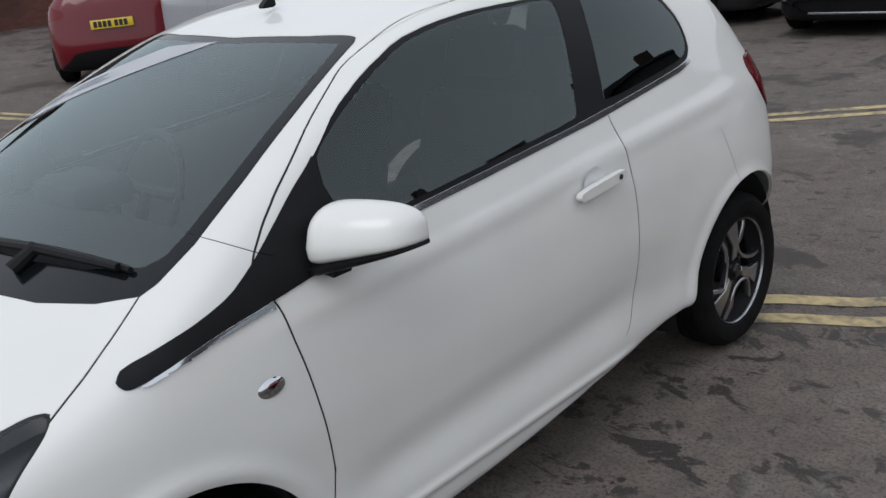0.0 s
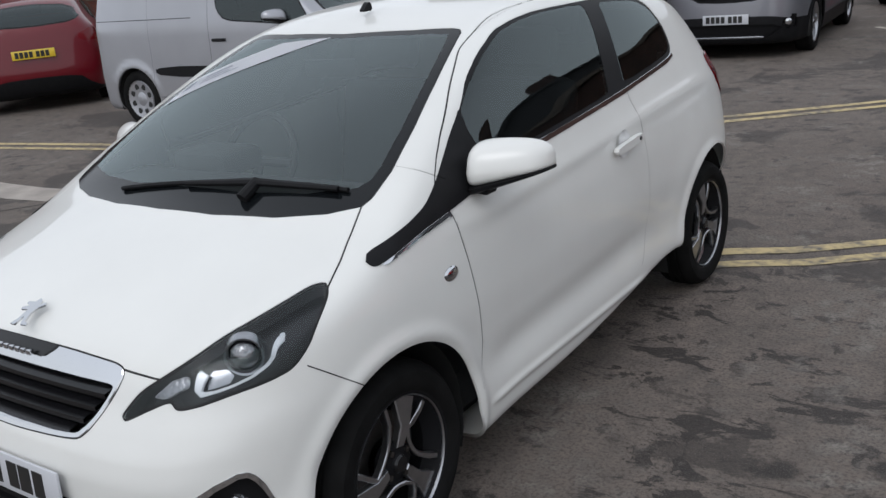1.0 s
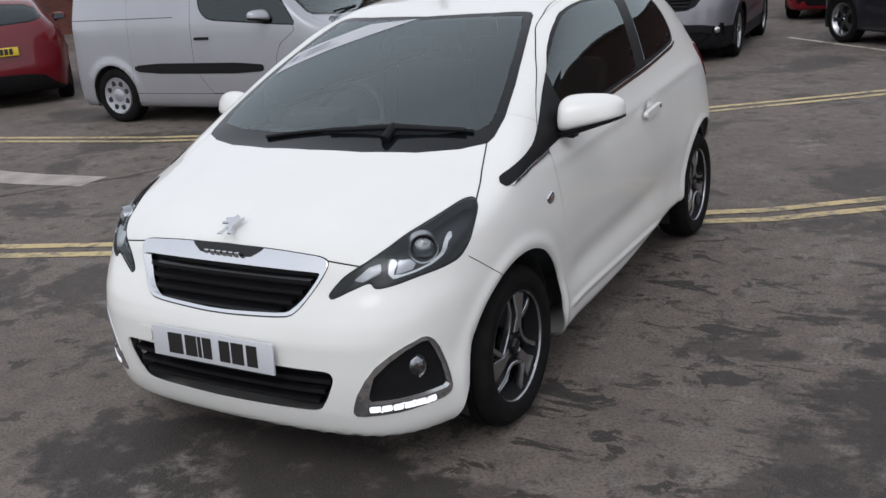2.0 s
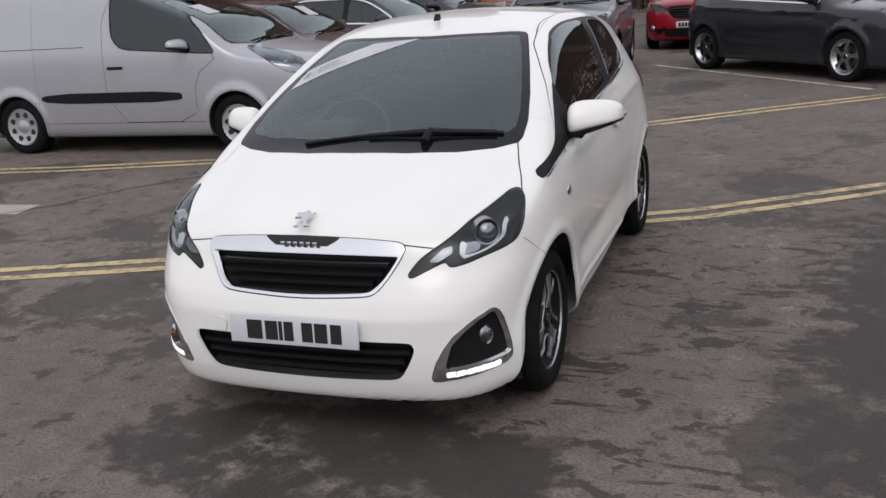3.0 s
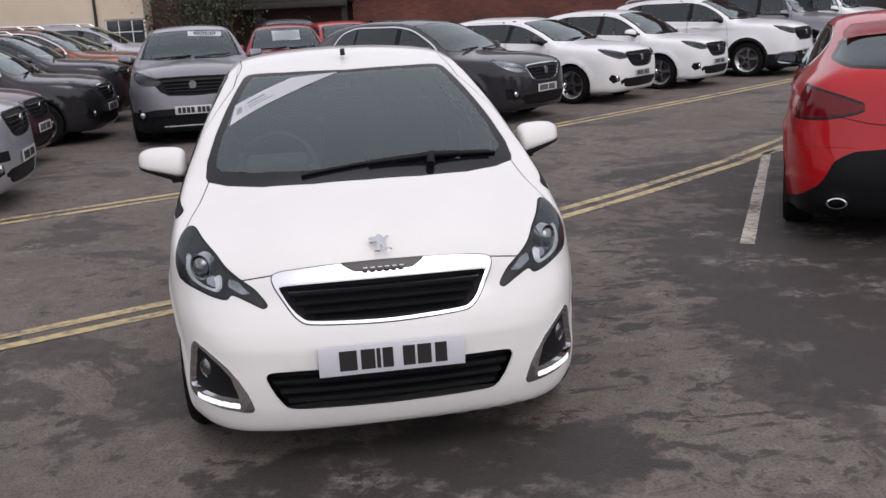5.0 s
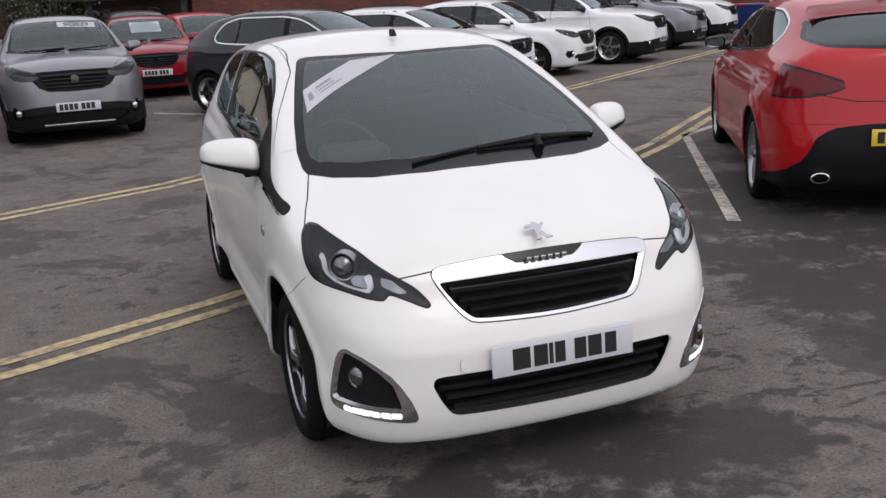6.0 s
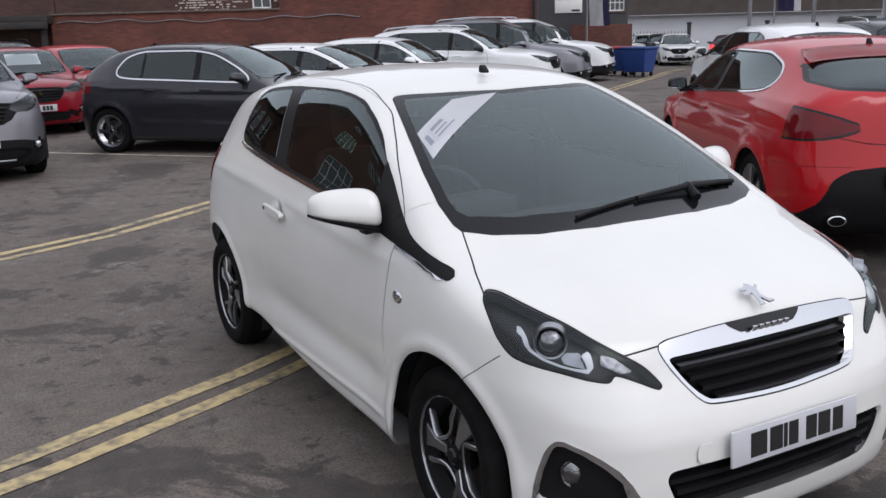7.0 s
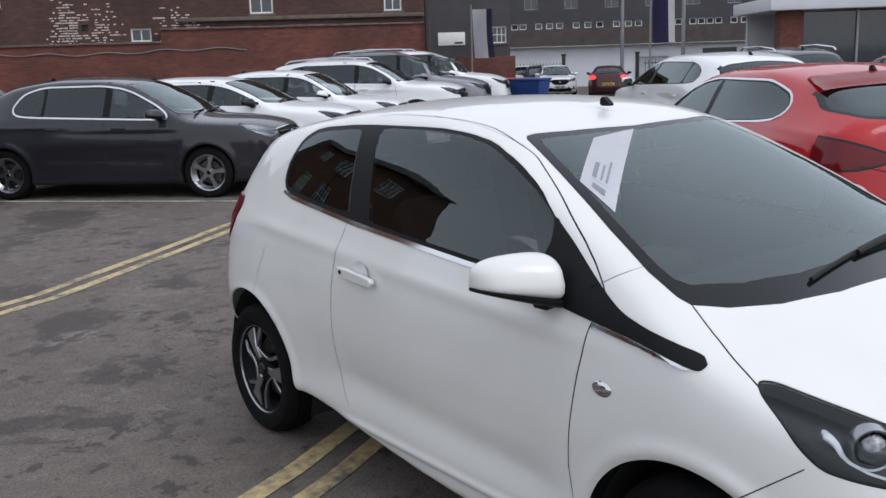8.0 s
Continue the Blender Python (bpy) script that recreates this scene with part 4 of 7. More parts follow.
# ---- the white car ----
def small_hatchback(m):
    top = curve([(-0.75, 0.68), (-0.62, 0.775), (-0.516, 0.823), (-0.30, 0.905), (-0.10, 0.968), (0.0, 1.002), (0.15, 1.078), (0.35, 1.182), (0.60, 1.305), (0.80, 1.388), (0.92, 1.420), (1.10, 1.445), (1.40, 1.460), (1.75, 1.452), (2.10, 1.415), (2.40, 1.365), (2.75, 1.285)])
    crown = curve([(-0.8, 0.22), (-0.3, 0.17), (0.1, 0.165), (0.9, 0.165), (1.3, 0.12), (2.5, 0.12), (3.0, 0.12)])
    xz = curve([(0.06, 0.70), (0.15, 0.755), (0.23, 0.793), (0.32, 0.798), (0.42, 0.792), (0.52, 0.798), (0.64, 0.806), (0.76, 0.802), (0.86, 0.790), (0.93, 0.775), (1.00, 0.752), (1.08, 0.722), (1.18, 0.684), (1.28, 0.642), (1.36, 0.600), (1.42, 0.556), (1.48, 0.50), (1.6, 0.38)])
    plan0 = curve([(-0.80, -0.42), (-0.68, -0.235), (-0.58, -0.148), (-0.47, -0.084), (-0.33, -0.038), (-0.15, -0.010), (0.05, 0.0), (0.5, 0.0), (1.9, 0.0), (2.30, -0.004), (2.48, -0.014), (2.62, -0.035), (2.73, -0.078), (2.82, -0.16), (2.9, -0.30)])
    yf = curve([(0.05, -0.56), (0.11, -0.612), (0.16, -0.640), (0.22, -0.660), (0.28, -0.674), (0.38, -0.682), (0.48, -0.681), (0.54, -0.668), (0.60, -0.640), (0.66, -0.606), (0.72, -0.582), (0.77, -0.556), (0.82, -0.50), (0.90, -0.36), (1.0, -0.1)])
    yr = curve([(0.10, 2.57), (0.20, 2.65), (0.32, 2.735), (0.48, 2.775), (0.65, 2.77), (0.85, 2.74), (1.0, 2.705), (1.1, 2.665), (1.25, 2.575), (1.36, 2.48), (1.45, 2.31), (1.6, 1.9)])
    base_fl = arch_flares(2.33, 0.288, 0.013, 0.030, 1.27)
    wide_fl = arch_flares(2.33, 0.288, 0.009, 0.11, 1.45)

    def flare(y, z):
        s = base_fl(y, z) + wide_fl(y, z)
        s = s - 0.075 * np.clip((y - 1.75) / 0.9, 0, 2) ** 2 * np.clip((z - 0.95) / 0.4, 0, 1)
        s = s - 0.010 * np.exp(-((z - 0.40 - 0.05 * np.clip(y - 0.4, 0, 1.3)) / 0.06) ** 2) * np.clip((y - 0.40) / 0.15, 0, 1) * np.clip((1.75 - y) / 0.25, 0, 1)
        s = s + 0.008 * np.exp(-((z - 0.284) / 0.014) ** 2) * np.clip((y - 0.40) / 0.06, 0, 1) * np.clip((1.66 - y) / 0.15, 0, 1)
        return s + 0.006 * np.exp(-((z - 0.895 - 0.05 * (y - 1.0)) / 0.03) ** 2) * np.clip((y - 0.2) / 0.4, 0, 1) * np.clip((2.5 - y) / 0.3, 0, 1)
    under = curve([(-0.8, 0.152), (-0.3, 0.158), (0.35, 0.158), (0.9, 0.180), (1.5, 0.238), (1.9, 0.285), (2.2, 0.290), (2.8, 0.26)])
    sdf = body_sdf(top, crown, xz, plan0, yf, yr, (0.09, 1.05), (0.06, 0.26), flare, under, 0.042)
    sh = Shell(sdf, -0.30, 2.30, 0.58, 150, 112, 30)
    sh.refine(lambda c: (c[:, 1] < -0.08) & (c[:, 0] > 0.33) & (c[:, 2] > 0.23) & (c[:, 2] < 0.89), 2)
    sh.refine(lambda c: (c[:, 1] < -0.40) & (c[:, 0] <= 0.33) & (c[:, 2] > 0.23) & (c[:, 2] < 0.80), 1)
    sh.refine(lambda c: (c[:, 0] > 0.40) & (c[:, 1] > -0.08) & (c[:, 1] < 2.25) & (c[:, 2] > 0.83), 1)
    sh.refine(lambda c: (c[:, 0] > 0.6) & (c[:, 1] > 0.36) & (c[:, 1] < 1.75) & (c[:, 2] > 0.23) & (c[:, 2] < 0.34), 1)
    fl = flank(0.40)
    up = lambda c: c[:, 2] > 0.88
    # windscreen
    ws = top_xy(mirrored([(0, -0.062), (0.22, -0.050), (0.42, -0.005), (0.56, 0.055), (0.636, 0.108), (0.648, 0.150), (0.645, 0.25), (0.612, 0.42), (0.566, 0.60), (0.522, 0.76), (0.486, 0.885), (0.468, 0.908), (0.44, 0.910), (0.3, 0.882), (0, 0.860)]))
    sh.region(ws, "frit", up, 0.0025)
    glass_in = top_xy(mirrored([(0, 0.045), (0.25, 0.056), (0.45, 0.098), (0.585, 0.160), (0.608, 0.20), (0.606, 0.26), (0.578, 0.41), (0.534, 0.59), (0.492, 0.74), (0.462, 0.835), (0.445, 0.868), (0.3, 0.850), (0, 0.830)]))
    sh.region(glass_in, "windscreen", up)
    # side glazing
    so = lambda c: fl(c) & (c[:, 2] > 0.82)
    door = [(0.385, 0.295), (0.395, 0.50), (0.375, 0.70), (0.350, 0.84), (0.338, 0.905), (0.31, 0.985), (0.36, 1.048), (0.41, 1.090), (0.46, 1.127), (0.59, 1.210), (0.73, 1.283), (0.83, 1.326), (0.965, 1.369), (1.09, 1.395), (1.27, 1.411), (1.50, 1.414), (1.62, 1.409), (1.675, 1.396), (1.655, 1.30), (1.620, 1.15), (1.605, 1.03), (1.622, 0.95), (1.637, 0.87), (1.648, 0.73), (1.645, 0.58), (1.632, 0.47), (1.608, 0.39), (1.572, 0.345), (1.52, 0.330), (1.08, 0.316), (0.70, 0.303)]
    sh.region(side_yz(spline(door)), "door", lambda c: fl(c), 0.0028)
    low = sh.centres()[:, 2] < 0.345
    sh.tags = ["door" if t == "seam" and k else t for t, k in zip(sh.tags, low)]
    house = soften([(0.40, 0.972), (1.0, 1.005), (1.55, 1.040), (2.05, 1.086), (2.13, 1.100), (2.17, 1.14), (2.175, 1.22), (2.12, 1.31), (2.02, 1.355), (1.72, 1.378), (1.25, 1.384), (1.08, 1.372), (0.95, 1.350), (0.80, 1.297), (0.67, 1.235), (0.585, 1.176), (0.47, 1.100), (0.42, 1.03)], 1)
    sh.region(side_yz([(0.38, 0.955), (1.0, 0.990), (1.55, 1.025), (2.05, 1.071), (2.14, 1.091), (2.11, 1.12), (1.55, 1.06), (0.40, 0.99)]), "window_trim", so)
    sh.region(side_yz(house), "pillar", so)
    blade = [(-0.022, 0.882), (-0.020, 0.872), (-0.008, 0.866), (0.033, 0.871), (0.19, 0.903), (0.323, 0.920), (0.466, 0.940), (0.615, 0.966), (0.548, 1.08), (0.558, 1.165), (0.545, 1.152), (0.47, 1.107), (0.396, 1.056), (0.31, 0.998), (0.243, 0.961), (0.17, 0.939), (0.097, 0.922), (0.0, 0.897)]
    sh.region(side_yz(soften(blade, 1)), "blade", so, only=("body", "pillar", "door", "seam", "window_trim"))
    sh.region(side_yz([(0.016, 0.861), (0.17, 0.889), (0.326, 0.908), (0.328, 0.921), (0.19, 0.903), (0.033, 0.871), (0.01, 0.866)]), "wing_strip", so, only=("body",))
    sh.region(side_yz(soften([(0.610, 0.996), (1.0, 1.019), (1.455, 1.048), (1.478, 1.064), (1.576, 1.352), (1.560, 1.373), (1.25, 1.376), (1.085, 1.364), (0.955, 1.342), (0.81, 1.290), (0.68, 1.228), (0.60, 1.181), (0.566, 1.156), (0.552, 1.08)], 1)), "door_glass", so)
    sh.region(side_yz(soften([(1.612, 1.064), (2.05, 1.103), (2.122, 1.118), (2.15, 1.15), (2.155, 1.215), (2.105, 1.295), (2.01, 1.338), (1.72, 1.362), (1.69, 1.350), (1.625, 1.10)], 1)), "quarter_glass", so)
    # front
    nose = lambda c: c[:, 1] < -0.30
    lampd = diag_uz(soften([(-0.168, 0.642), (-0.158, 0.634), (-0.072, 0.662), (0.012, 0.686), (0.022, 0.663), (0.10, 0.671), (0.212, 0.689), (0.34, 0.702), (0.425, 0.716), (0.485, 0.755), (0.525, 0.799), (0.570, 0.838), (0.577, 0.852), (0.567, 0.862), (0.52, 0.860), (0.455, 0.848), (0.33, 0.824), (0.199, 0.797), (0.05, 0.752), (-0.085, 0.702), (-0.15, 0.657)], 2))
    lok = lambda c: (c[:, 1] < 0.0) & (c[:, 0] > 0.30) & (c[:, 2] > 0.55)
    bon = top_xy(mirrored([(0, -0.9), (0.47, -0.9), (0.50, -0.57), (0.57, -0.46), (0.65, -0.33), (0.70, -0.22), (0.722, -0.150), (0.695, -0.06), (0.672, 0.0), (0.638, 0.112), (0.60, 0.14), (0.42, 0.05), (0, 0.0)]))
    hood = lambda v: np.maximum(bon(v), (0.760 - 0.13 * v[:, 0] ** 2) - v[:, 2])
    sh.region(hood, "bonnet", lambda c: (c[:, 2] > 0.66) & (c[:, 1] < 0.2), 0.0028, only=("body", "seam"))
    sh.region(lampd, "lamp", lok, 0.0035)
    grs = front_xz(soften(mirrored([(0, 0.764), (0.20, 0.762), (0.36, 0.752), (0.392, 0.744), (0.402, 0.728), (0.390, 0.695), (0.350, 0.632), (0.318, 0.592), (0.285, 0.574), (0, 0.561)]), 2))
    sh.region(grs, "grille_surround", nose, 0.0025)
    gro = front_xz(soften(mirrored([(0, 0.711), (0.20, 0.710), (0.362, 0.708), (0.380, 0.703), (0.374, 0.688), (0.338, 0.630), (0.305, 0.598), (0.275, 0.585), (0, 0.573)]), 2))
    sh.region(gro, "grille", nose)
    sh.region(front_xz(mirrored([(0, 0.764), (0.150, 0.762), (0.140, 0.752), (0.105, 0.733), (0, 0.730)])), "grille_notch", nose)
    lgr = front_xz(soften(mirrored([(0, 0.418), (0.40, 0.418), (0.440, 0.414), (0.450, 0.388), (0.420, 0.322), (0.385, 0.272), (0.35, 0.260), (0, 0.252)]), 2))
    sh.region(lgr, "lower_grille", nose)
    fogo = diag_uz([(-0.132, 0.276), (-0.128, 0.30), (-0.113, 0.339), (-0.075, 0.388), (-0.026, 0.431), (0.04, 0.464), (0.104, 0.487), (0.19, 0.506), (0.225, 0.503), (0.252, 0.486), (0.274, 0.459), (0.302, 0.40), (0.317, 0.354), (0.323, 0.318), (0.316, 0.298), (0.283, 0.285), (0.10, 0.272), (-0.086, 0.263), (-0.122, 0.264)])
    fok = lambda c: (c[:, 1] < -0.22) & (c[:, 0] > 0.36) & (c[:, 2] < 0.58)
    sh.region(fogo, "fog_surround", fok)
    fogi = diag_uz([(-0.068, 0.318), (-0.060, 0.345), (-0.036, 0.398), (0.03, 0.440), (0.113, 0.474), (0.19, 0.492), (0.222, 0.490), (0.244, 0.472), (0.262, 0.448), (0.292, 0.395), (0.306, 0.350), (0.309, 0.326), (0.298, 0.316), (0.10, 0.308), (-0.055, 0.305)])
    sh.region(fogi, "fog_pocket", fok)
    for i in range(6):
        a = -0.066 + 0.051 * i
        sh.region(diag_uz([(a, 0.278 + 0.001 * i), (a + 0.048, 0.279 + 0.001 * i), (a + 0.049, 0.299 + 0.0012 * i), (a + 0.001, 0.298 + 0.001 * i)]), "drl%d" % i, fok)
    sh.region(diag_uz([(0.118, 0.702), (0.205, 0.712), (0.222, 0.730), (0.200, 0.750), (0.150, 0.750), (0.132, 0.738)]), "lamp_bowl", lok, only=("lamp",))
    guide = [(0.126, 0.742, 0.011), (0.108, 0.722, 0.010), (0.100, 0.704, 0.009), (0.108, 0.694, 0.006), (0.150, 0.697, 0.0032), (0.215, 0.705, 0.0030), (0.290, 0.719, 0.0030), (0.345, 0.738, 0.0036), (0.364, 0.752, 0.0055), (0.373, 0.772, 0.0070), (0.386, 0.784, 0.0070), (0.408, 0.791, 0.0062)]
    rail, back = [], []
    for i, (u, z, w) in enumerate(guide):
        p, q = guide[max(i - 1, 0)], guide[min(i + 1, len(guide) - 1)]
        du, dz = (q[0] - p[0]) * 0.72, q[1] - p[1]
        k = w / math.hypot(du, dz)
        rail.append((u - dz * k / 0.72, z + du * k))
        back.append((u + dz * k / 0.72, z - du * k))
    sh.region(diag_uz(rail + back[::-1]), "guide", lok, only=("lamp", "lamp_bowl"))
    sh.region(diag_uz([(-0.065, 0.688), (-0.03, 0.684), (0.055, 0.712), (0.062, 0.738), (0.01, 0.728)]), "indicator", lok, only=("lamp",))
    # bumper to wing gap, sill, arches
    sh.line(lambda v: (v[:, 2] - 0.714) - (v[:, 1] + 0.296) * -0.77, lambda c: (c[:, 0] > 0.6) & (c[:, 1] > -0.292) & (c[:, 1] < -0.12) & (c[:, 2] > 0.5) & (c[:, 2] < 0.72))
    sh.line(lambda v: (v[:, 1] - 2.30) - (v[:, 2] - 0.6) * -0.4, lambda c: (c[:, 0] > 0.5) & (c[:, 1] > 2.1) & (c[:, 2] > 0.45) & (c[:, 2] < 0.86))
    tail = side_yz(soften([(2.505, 1.01), (2.56, 0.90), (2.64, 0.83), (2.95, 0.83), (2.95, 1.05), (2.53, 1.045)], 1))
    sh.region(tail, "tail_lamp", lambda c: (c[:, 1] > 2.35) & (c[:, 0] > 0.45), 0.003)
    rw = front_xz(soften(mirrored([(0, 1.02), (0.56, 1.03), (0.50, 1.30), (0, 1.33)]), 1))
    sh.region(rw, "rear_window", lambda c: (c[:, 1] > 2.40) & (c[:, 0] < 0.56))
    for yy, ra in ((0.0, 0.345), (2.35, 0.372)):
        sh.region(lambda v: np.where(v[:, 2] > 0.29, np.hypot(v[:, 1] - yy, v[:, 2] - 0.29) - ra, np.abs(v[:, 1] - yy) - ra - 0.30 * (0.29 - v[:, 2])), "arch", flank(0.45))
    sh.line(lambda v: (v[:, 2] - 1.056) + 0.62 * (v[:, 1] - 0.275), lambda c: (c[:, 0] > 0.6) & (c[:, 1] > 0.20) & (c[:, 1] < 0.36) & (c[:, 2] > 0.97) & (c[:, 2] < 1.10), 0.0015)
    # roof side ditch from the windscreen's corner backwards
    ditch = curve([(0.80, 0.527), (0.90, 0.525), (1.2, 0.515), (1.7, 0.505), (2.2, 0.48), (2.45, 0.45)])
    sh.line(lambda v: v[:, 0] - ditch(v[:, 1]), lambda c: (c[:, 2] > 1.3) & (c[:, 1] > 0.86) & (c[:, 1] < 2.42), 0.0015)

    car = thing("small_hatchback", "small white three-door hatchback with black alloy wheels on tarmac", "car", m)
    W = M["white"]
    sh.build("body", W, car, "body")
    sh.build("bonnet", W, car, "bonnet")
    for s in (1, -1):
        sh.build("door", W, car, "door", s)
        sh.build("pillar", M["pillar"], car, "window_frame", s, lift=-0.003)
        sh.build("blade", M["blackplastic"], car, "door_mirror_sail", s, "black plastic blade running on to the wing", lift=0.004)
        sh.build("wing_strip", M["chrome"], car, "wing_strip", s, "chrome strip", lift=0.006)
        sh.build("window_trim", M["chrome"], car, "window_trim", s, "chrome strip", lift=0.003)
        sh.build("door_glass", M["sideglass"], car, "door_window", s, lift=-0.004)
        sh.build("quarter_glass", M["privacy"], car, "quarter_window", s, lift=-0.001)
        sh.build("tail_lamp", M["redlens"], car, "tail_light", s, "red lens", lift=0.006)
    sh.build("frit", M["frit"], car, "windscreen_surround", lift=-0.001)
    sh.build("windscreen", M["glass"], car, "windscreen", thick=False, lift=-0.001)
    sh.build("rear_window", M["privacy"], car, "rear_window", lift=-0.001)
    sh.build("seam", M["seam"], car, "panel_gap", lift=-0.002, thick=False)
    hero_front(car, sh)
    hero_details(car, sh, top, crown)
    return car


def hero_front(car, sh):
    sur = sh.build("grille_surround", M["chrome"], car, "grille_surround", label="chrome frame", lift=0.004, rim=0.03)
    g = sh.build("grille", M["blackplastic"], car, "grille", lift=-0.045, thick=False)
    for i in range(4):
        z = 0.674 - 0.030 * i
        w = 0.345 - 0.018 * i - 0.004 * i * i
        bm = bmesh.new()
        n = 16
        for k in range(n):
            x0, x1 = -w + 2 * w * k / n, -w + 2 * w * (k + 1) / n
            ya = lambda x: -0.585 - 0.018 * i + 0.09 * x * x
            vs = [bm.verts.new((x, ya(x) + dy, z + dz)) for x in (x0, x1) for dy, dz in ((0, -0.007), (0, 0.005), (0.03, 0.010), (0.03, -0.004))]
            for a, b in ((0, 1), (1, 2), (2, 3), (3, 0)):
                bm.faces.new((vs[a], vs[b], vs[b + 4], vs[a + 4]))
        bmesh.ops.remove_doubles(bm, verts=bm.verts, dist=1e-5)
        bmesh.ops.recalc_face_normals(bm, faces=bm.faces)
        part("grille_slat", bm, M["gloss"], g)
    sh.build("grille_notch", M["gloss"], car, "grille_badge_plate", lift=0.008, rim=0.02)
    for k in range(6):
        x = -0.075 + 0.026 * k
        part("bar", box(bmesh.new(), x, x + 0.018, -0.588, -0.578, 0.738, 0.752, 0.002), M["chrome"], sur)
    lg = sh.build("lower_grille", M["blackplastic"], car, "lower_grille", lift=-0.05, thick=False)
    for i in range(3):
        z = 0.372 - 0.036 * i
        w = 0.425 - 0.024 * i
        bm = bmesh.new()
        n = 16
        for k in range(n):
            x0, x1 = -w + 2 * w * k / n, -w + 2 * w * (k + 1) / n
            ya = lambda x: -0.658 + 0.09 * x * x + 1.15 * abs(x) ** 6
            vs = [bm.verts.new((x, ya(x) + dy, z + dz)) for x in (x0, x1) for dy, dz in ((0, -0.008), (0, 0.006), (0.035, 0.010), (0.035, -0.004))]
            for a, b in ((0, 1), (1, 2), (2, 3), (3, 0)):
                bm.faces.new((vs[a], vs[b], vs[b + 4], vs[a + 4]))
        bmesh.ops.remove_doubles(bm, verts=bm.verts, dist=1e-5)
        bmesh.ops.recalc_face_normals(bm, faces=bm.faces)
        part("grille_slat", bm, M["blackplastic"], lg)
    plate_bars(car, pose(0, -0.696, 0.449, -3), 0.52, 0.106, M["plate"])
    bm = box(bmesh.new(), -0.235, 0.235, -0.690, -0.676, 0.383, 0.396, 0.002)
    part("plate_holder", bm, M["blackplastic"], car)
    bm = bmesh.new()
    prism(bm, soften([(-0.033, -0.028), (0.033, -0.028), (0.033, 0.028), (-0.033, 0.028)], 2), 0.004, pose(-0.325, -0.6695, 0.452, 90, 0, -3.5))
    part("towing_eye_cover", bm, M["white"], car)
    # badge: a plain chrome shape
    bm = bmesh.new()
    prism(bm, [(-0.026, -0.050), (-0.008, -0.050), (-0.002, -0.018), (0.014, -0.046), (0.036, -0.044), (0.034, -0.036), (0.020, -0.034), (0.010, -0.006), (0.016, 0.014), (0.034, 0.030), (0.028, 0.038), (0.012, 0.026), (0.008, 0.040), (-0.006, 0.048), (-0.014, 0.034), (-0.040, 0.030), (-0.042, 0.022), (-0.022, 0.018), (-0.044, 0.008), (-0.040, 0.000), (-0.014, 0.004), (-0.016, -0.030)], 0.005, Matrix.Translation((0, -0.518, 0.8205)) @ pose(0, 0, 0, 24))
    part("badge", bm, M["chrome"], car, "plain chrome badge on the bonnet")
    for s in (1, -1):
        allamp = ("lamp", "lamp_bowl", "guide", "indicator")
        lens = sh.build(allamp, M["lens"], car, "headlight", s, lift=0.002, thick=False)
        sh.build(allamp, M["lampin"], lens, "headlight_housing", s, lift=-0.045, rim=-0.04)
        sh.build("guide", M["guide"], lens, "light_guide", s, "white daytime light guide", lift=-0.010, rim=0.014)
        sh.build("lamp_bowl", M["lampbright"], lens, "reflector_bowl", s, lift=-0.036, rim=0.006)
        sh.build("indicator", M["foglens"], lens, "indicator_reflector", s, lift=-0.020, rim=0.02)
        m0 = Matrix.Translation((s * 0.648, -0.380, 0.756)) @ pose(0, 0, 0, 0, 0, s * 38)
        bm = lathe(bmesh.new(), [(0.001, 0.032), (0.020, 0.028), (0.034, 0.015), (0.040, 0.0)], 28, m0 @ pose(0, 0, 0, 0, 0, -90))
        part("projector_lens", bm, M["foglens"], lens)
        bm = lathe(bmesh.new(), [(0.041, -0.02), (0.043, 0.012), (0.048, 0.014), (0.052, -0.02)], 28, m0 @ pose(0, 0, 0, 0, 0, -90))
        part("projector_ring", bm, M["lampbright"], lens)
        fs = sh.build("fog_surround", M["chrome"], car, "fog_lamp_surround", s, "chrome frame", lift=0.003, rim=0.026)
        sh.build("fog_pocket", M["blackplastic"], fs, "fog_lamp_pocket", s, lift=-0.018, thick=False)
        m1 = Matrix.Translation((s * 0.648, -0.498, 0.405)) @ pose(0, 0, 0, 0, 0, s * 30)
        bm = lathe(bmesh.new(), [(0.001, 0.016), (0.022, 0.013), (0.036, 0.004), (0.042, 0.006), (0.046, -0.004), (0.046, -0.03)], 26, m1 @ pose(0, 0, 0, 0, 0, -90))
        part("fog_lamp", bm, M["foglens"], fs, "clear round lamp")
        for i in range(6):
            sh.build("drl%d" % i, M["drl"], fs, "daytime_lamp", s, "lit white lamp cell", lift=0.005, rim=0.012)


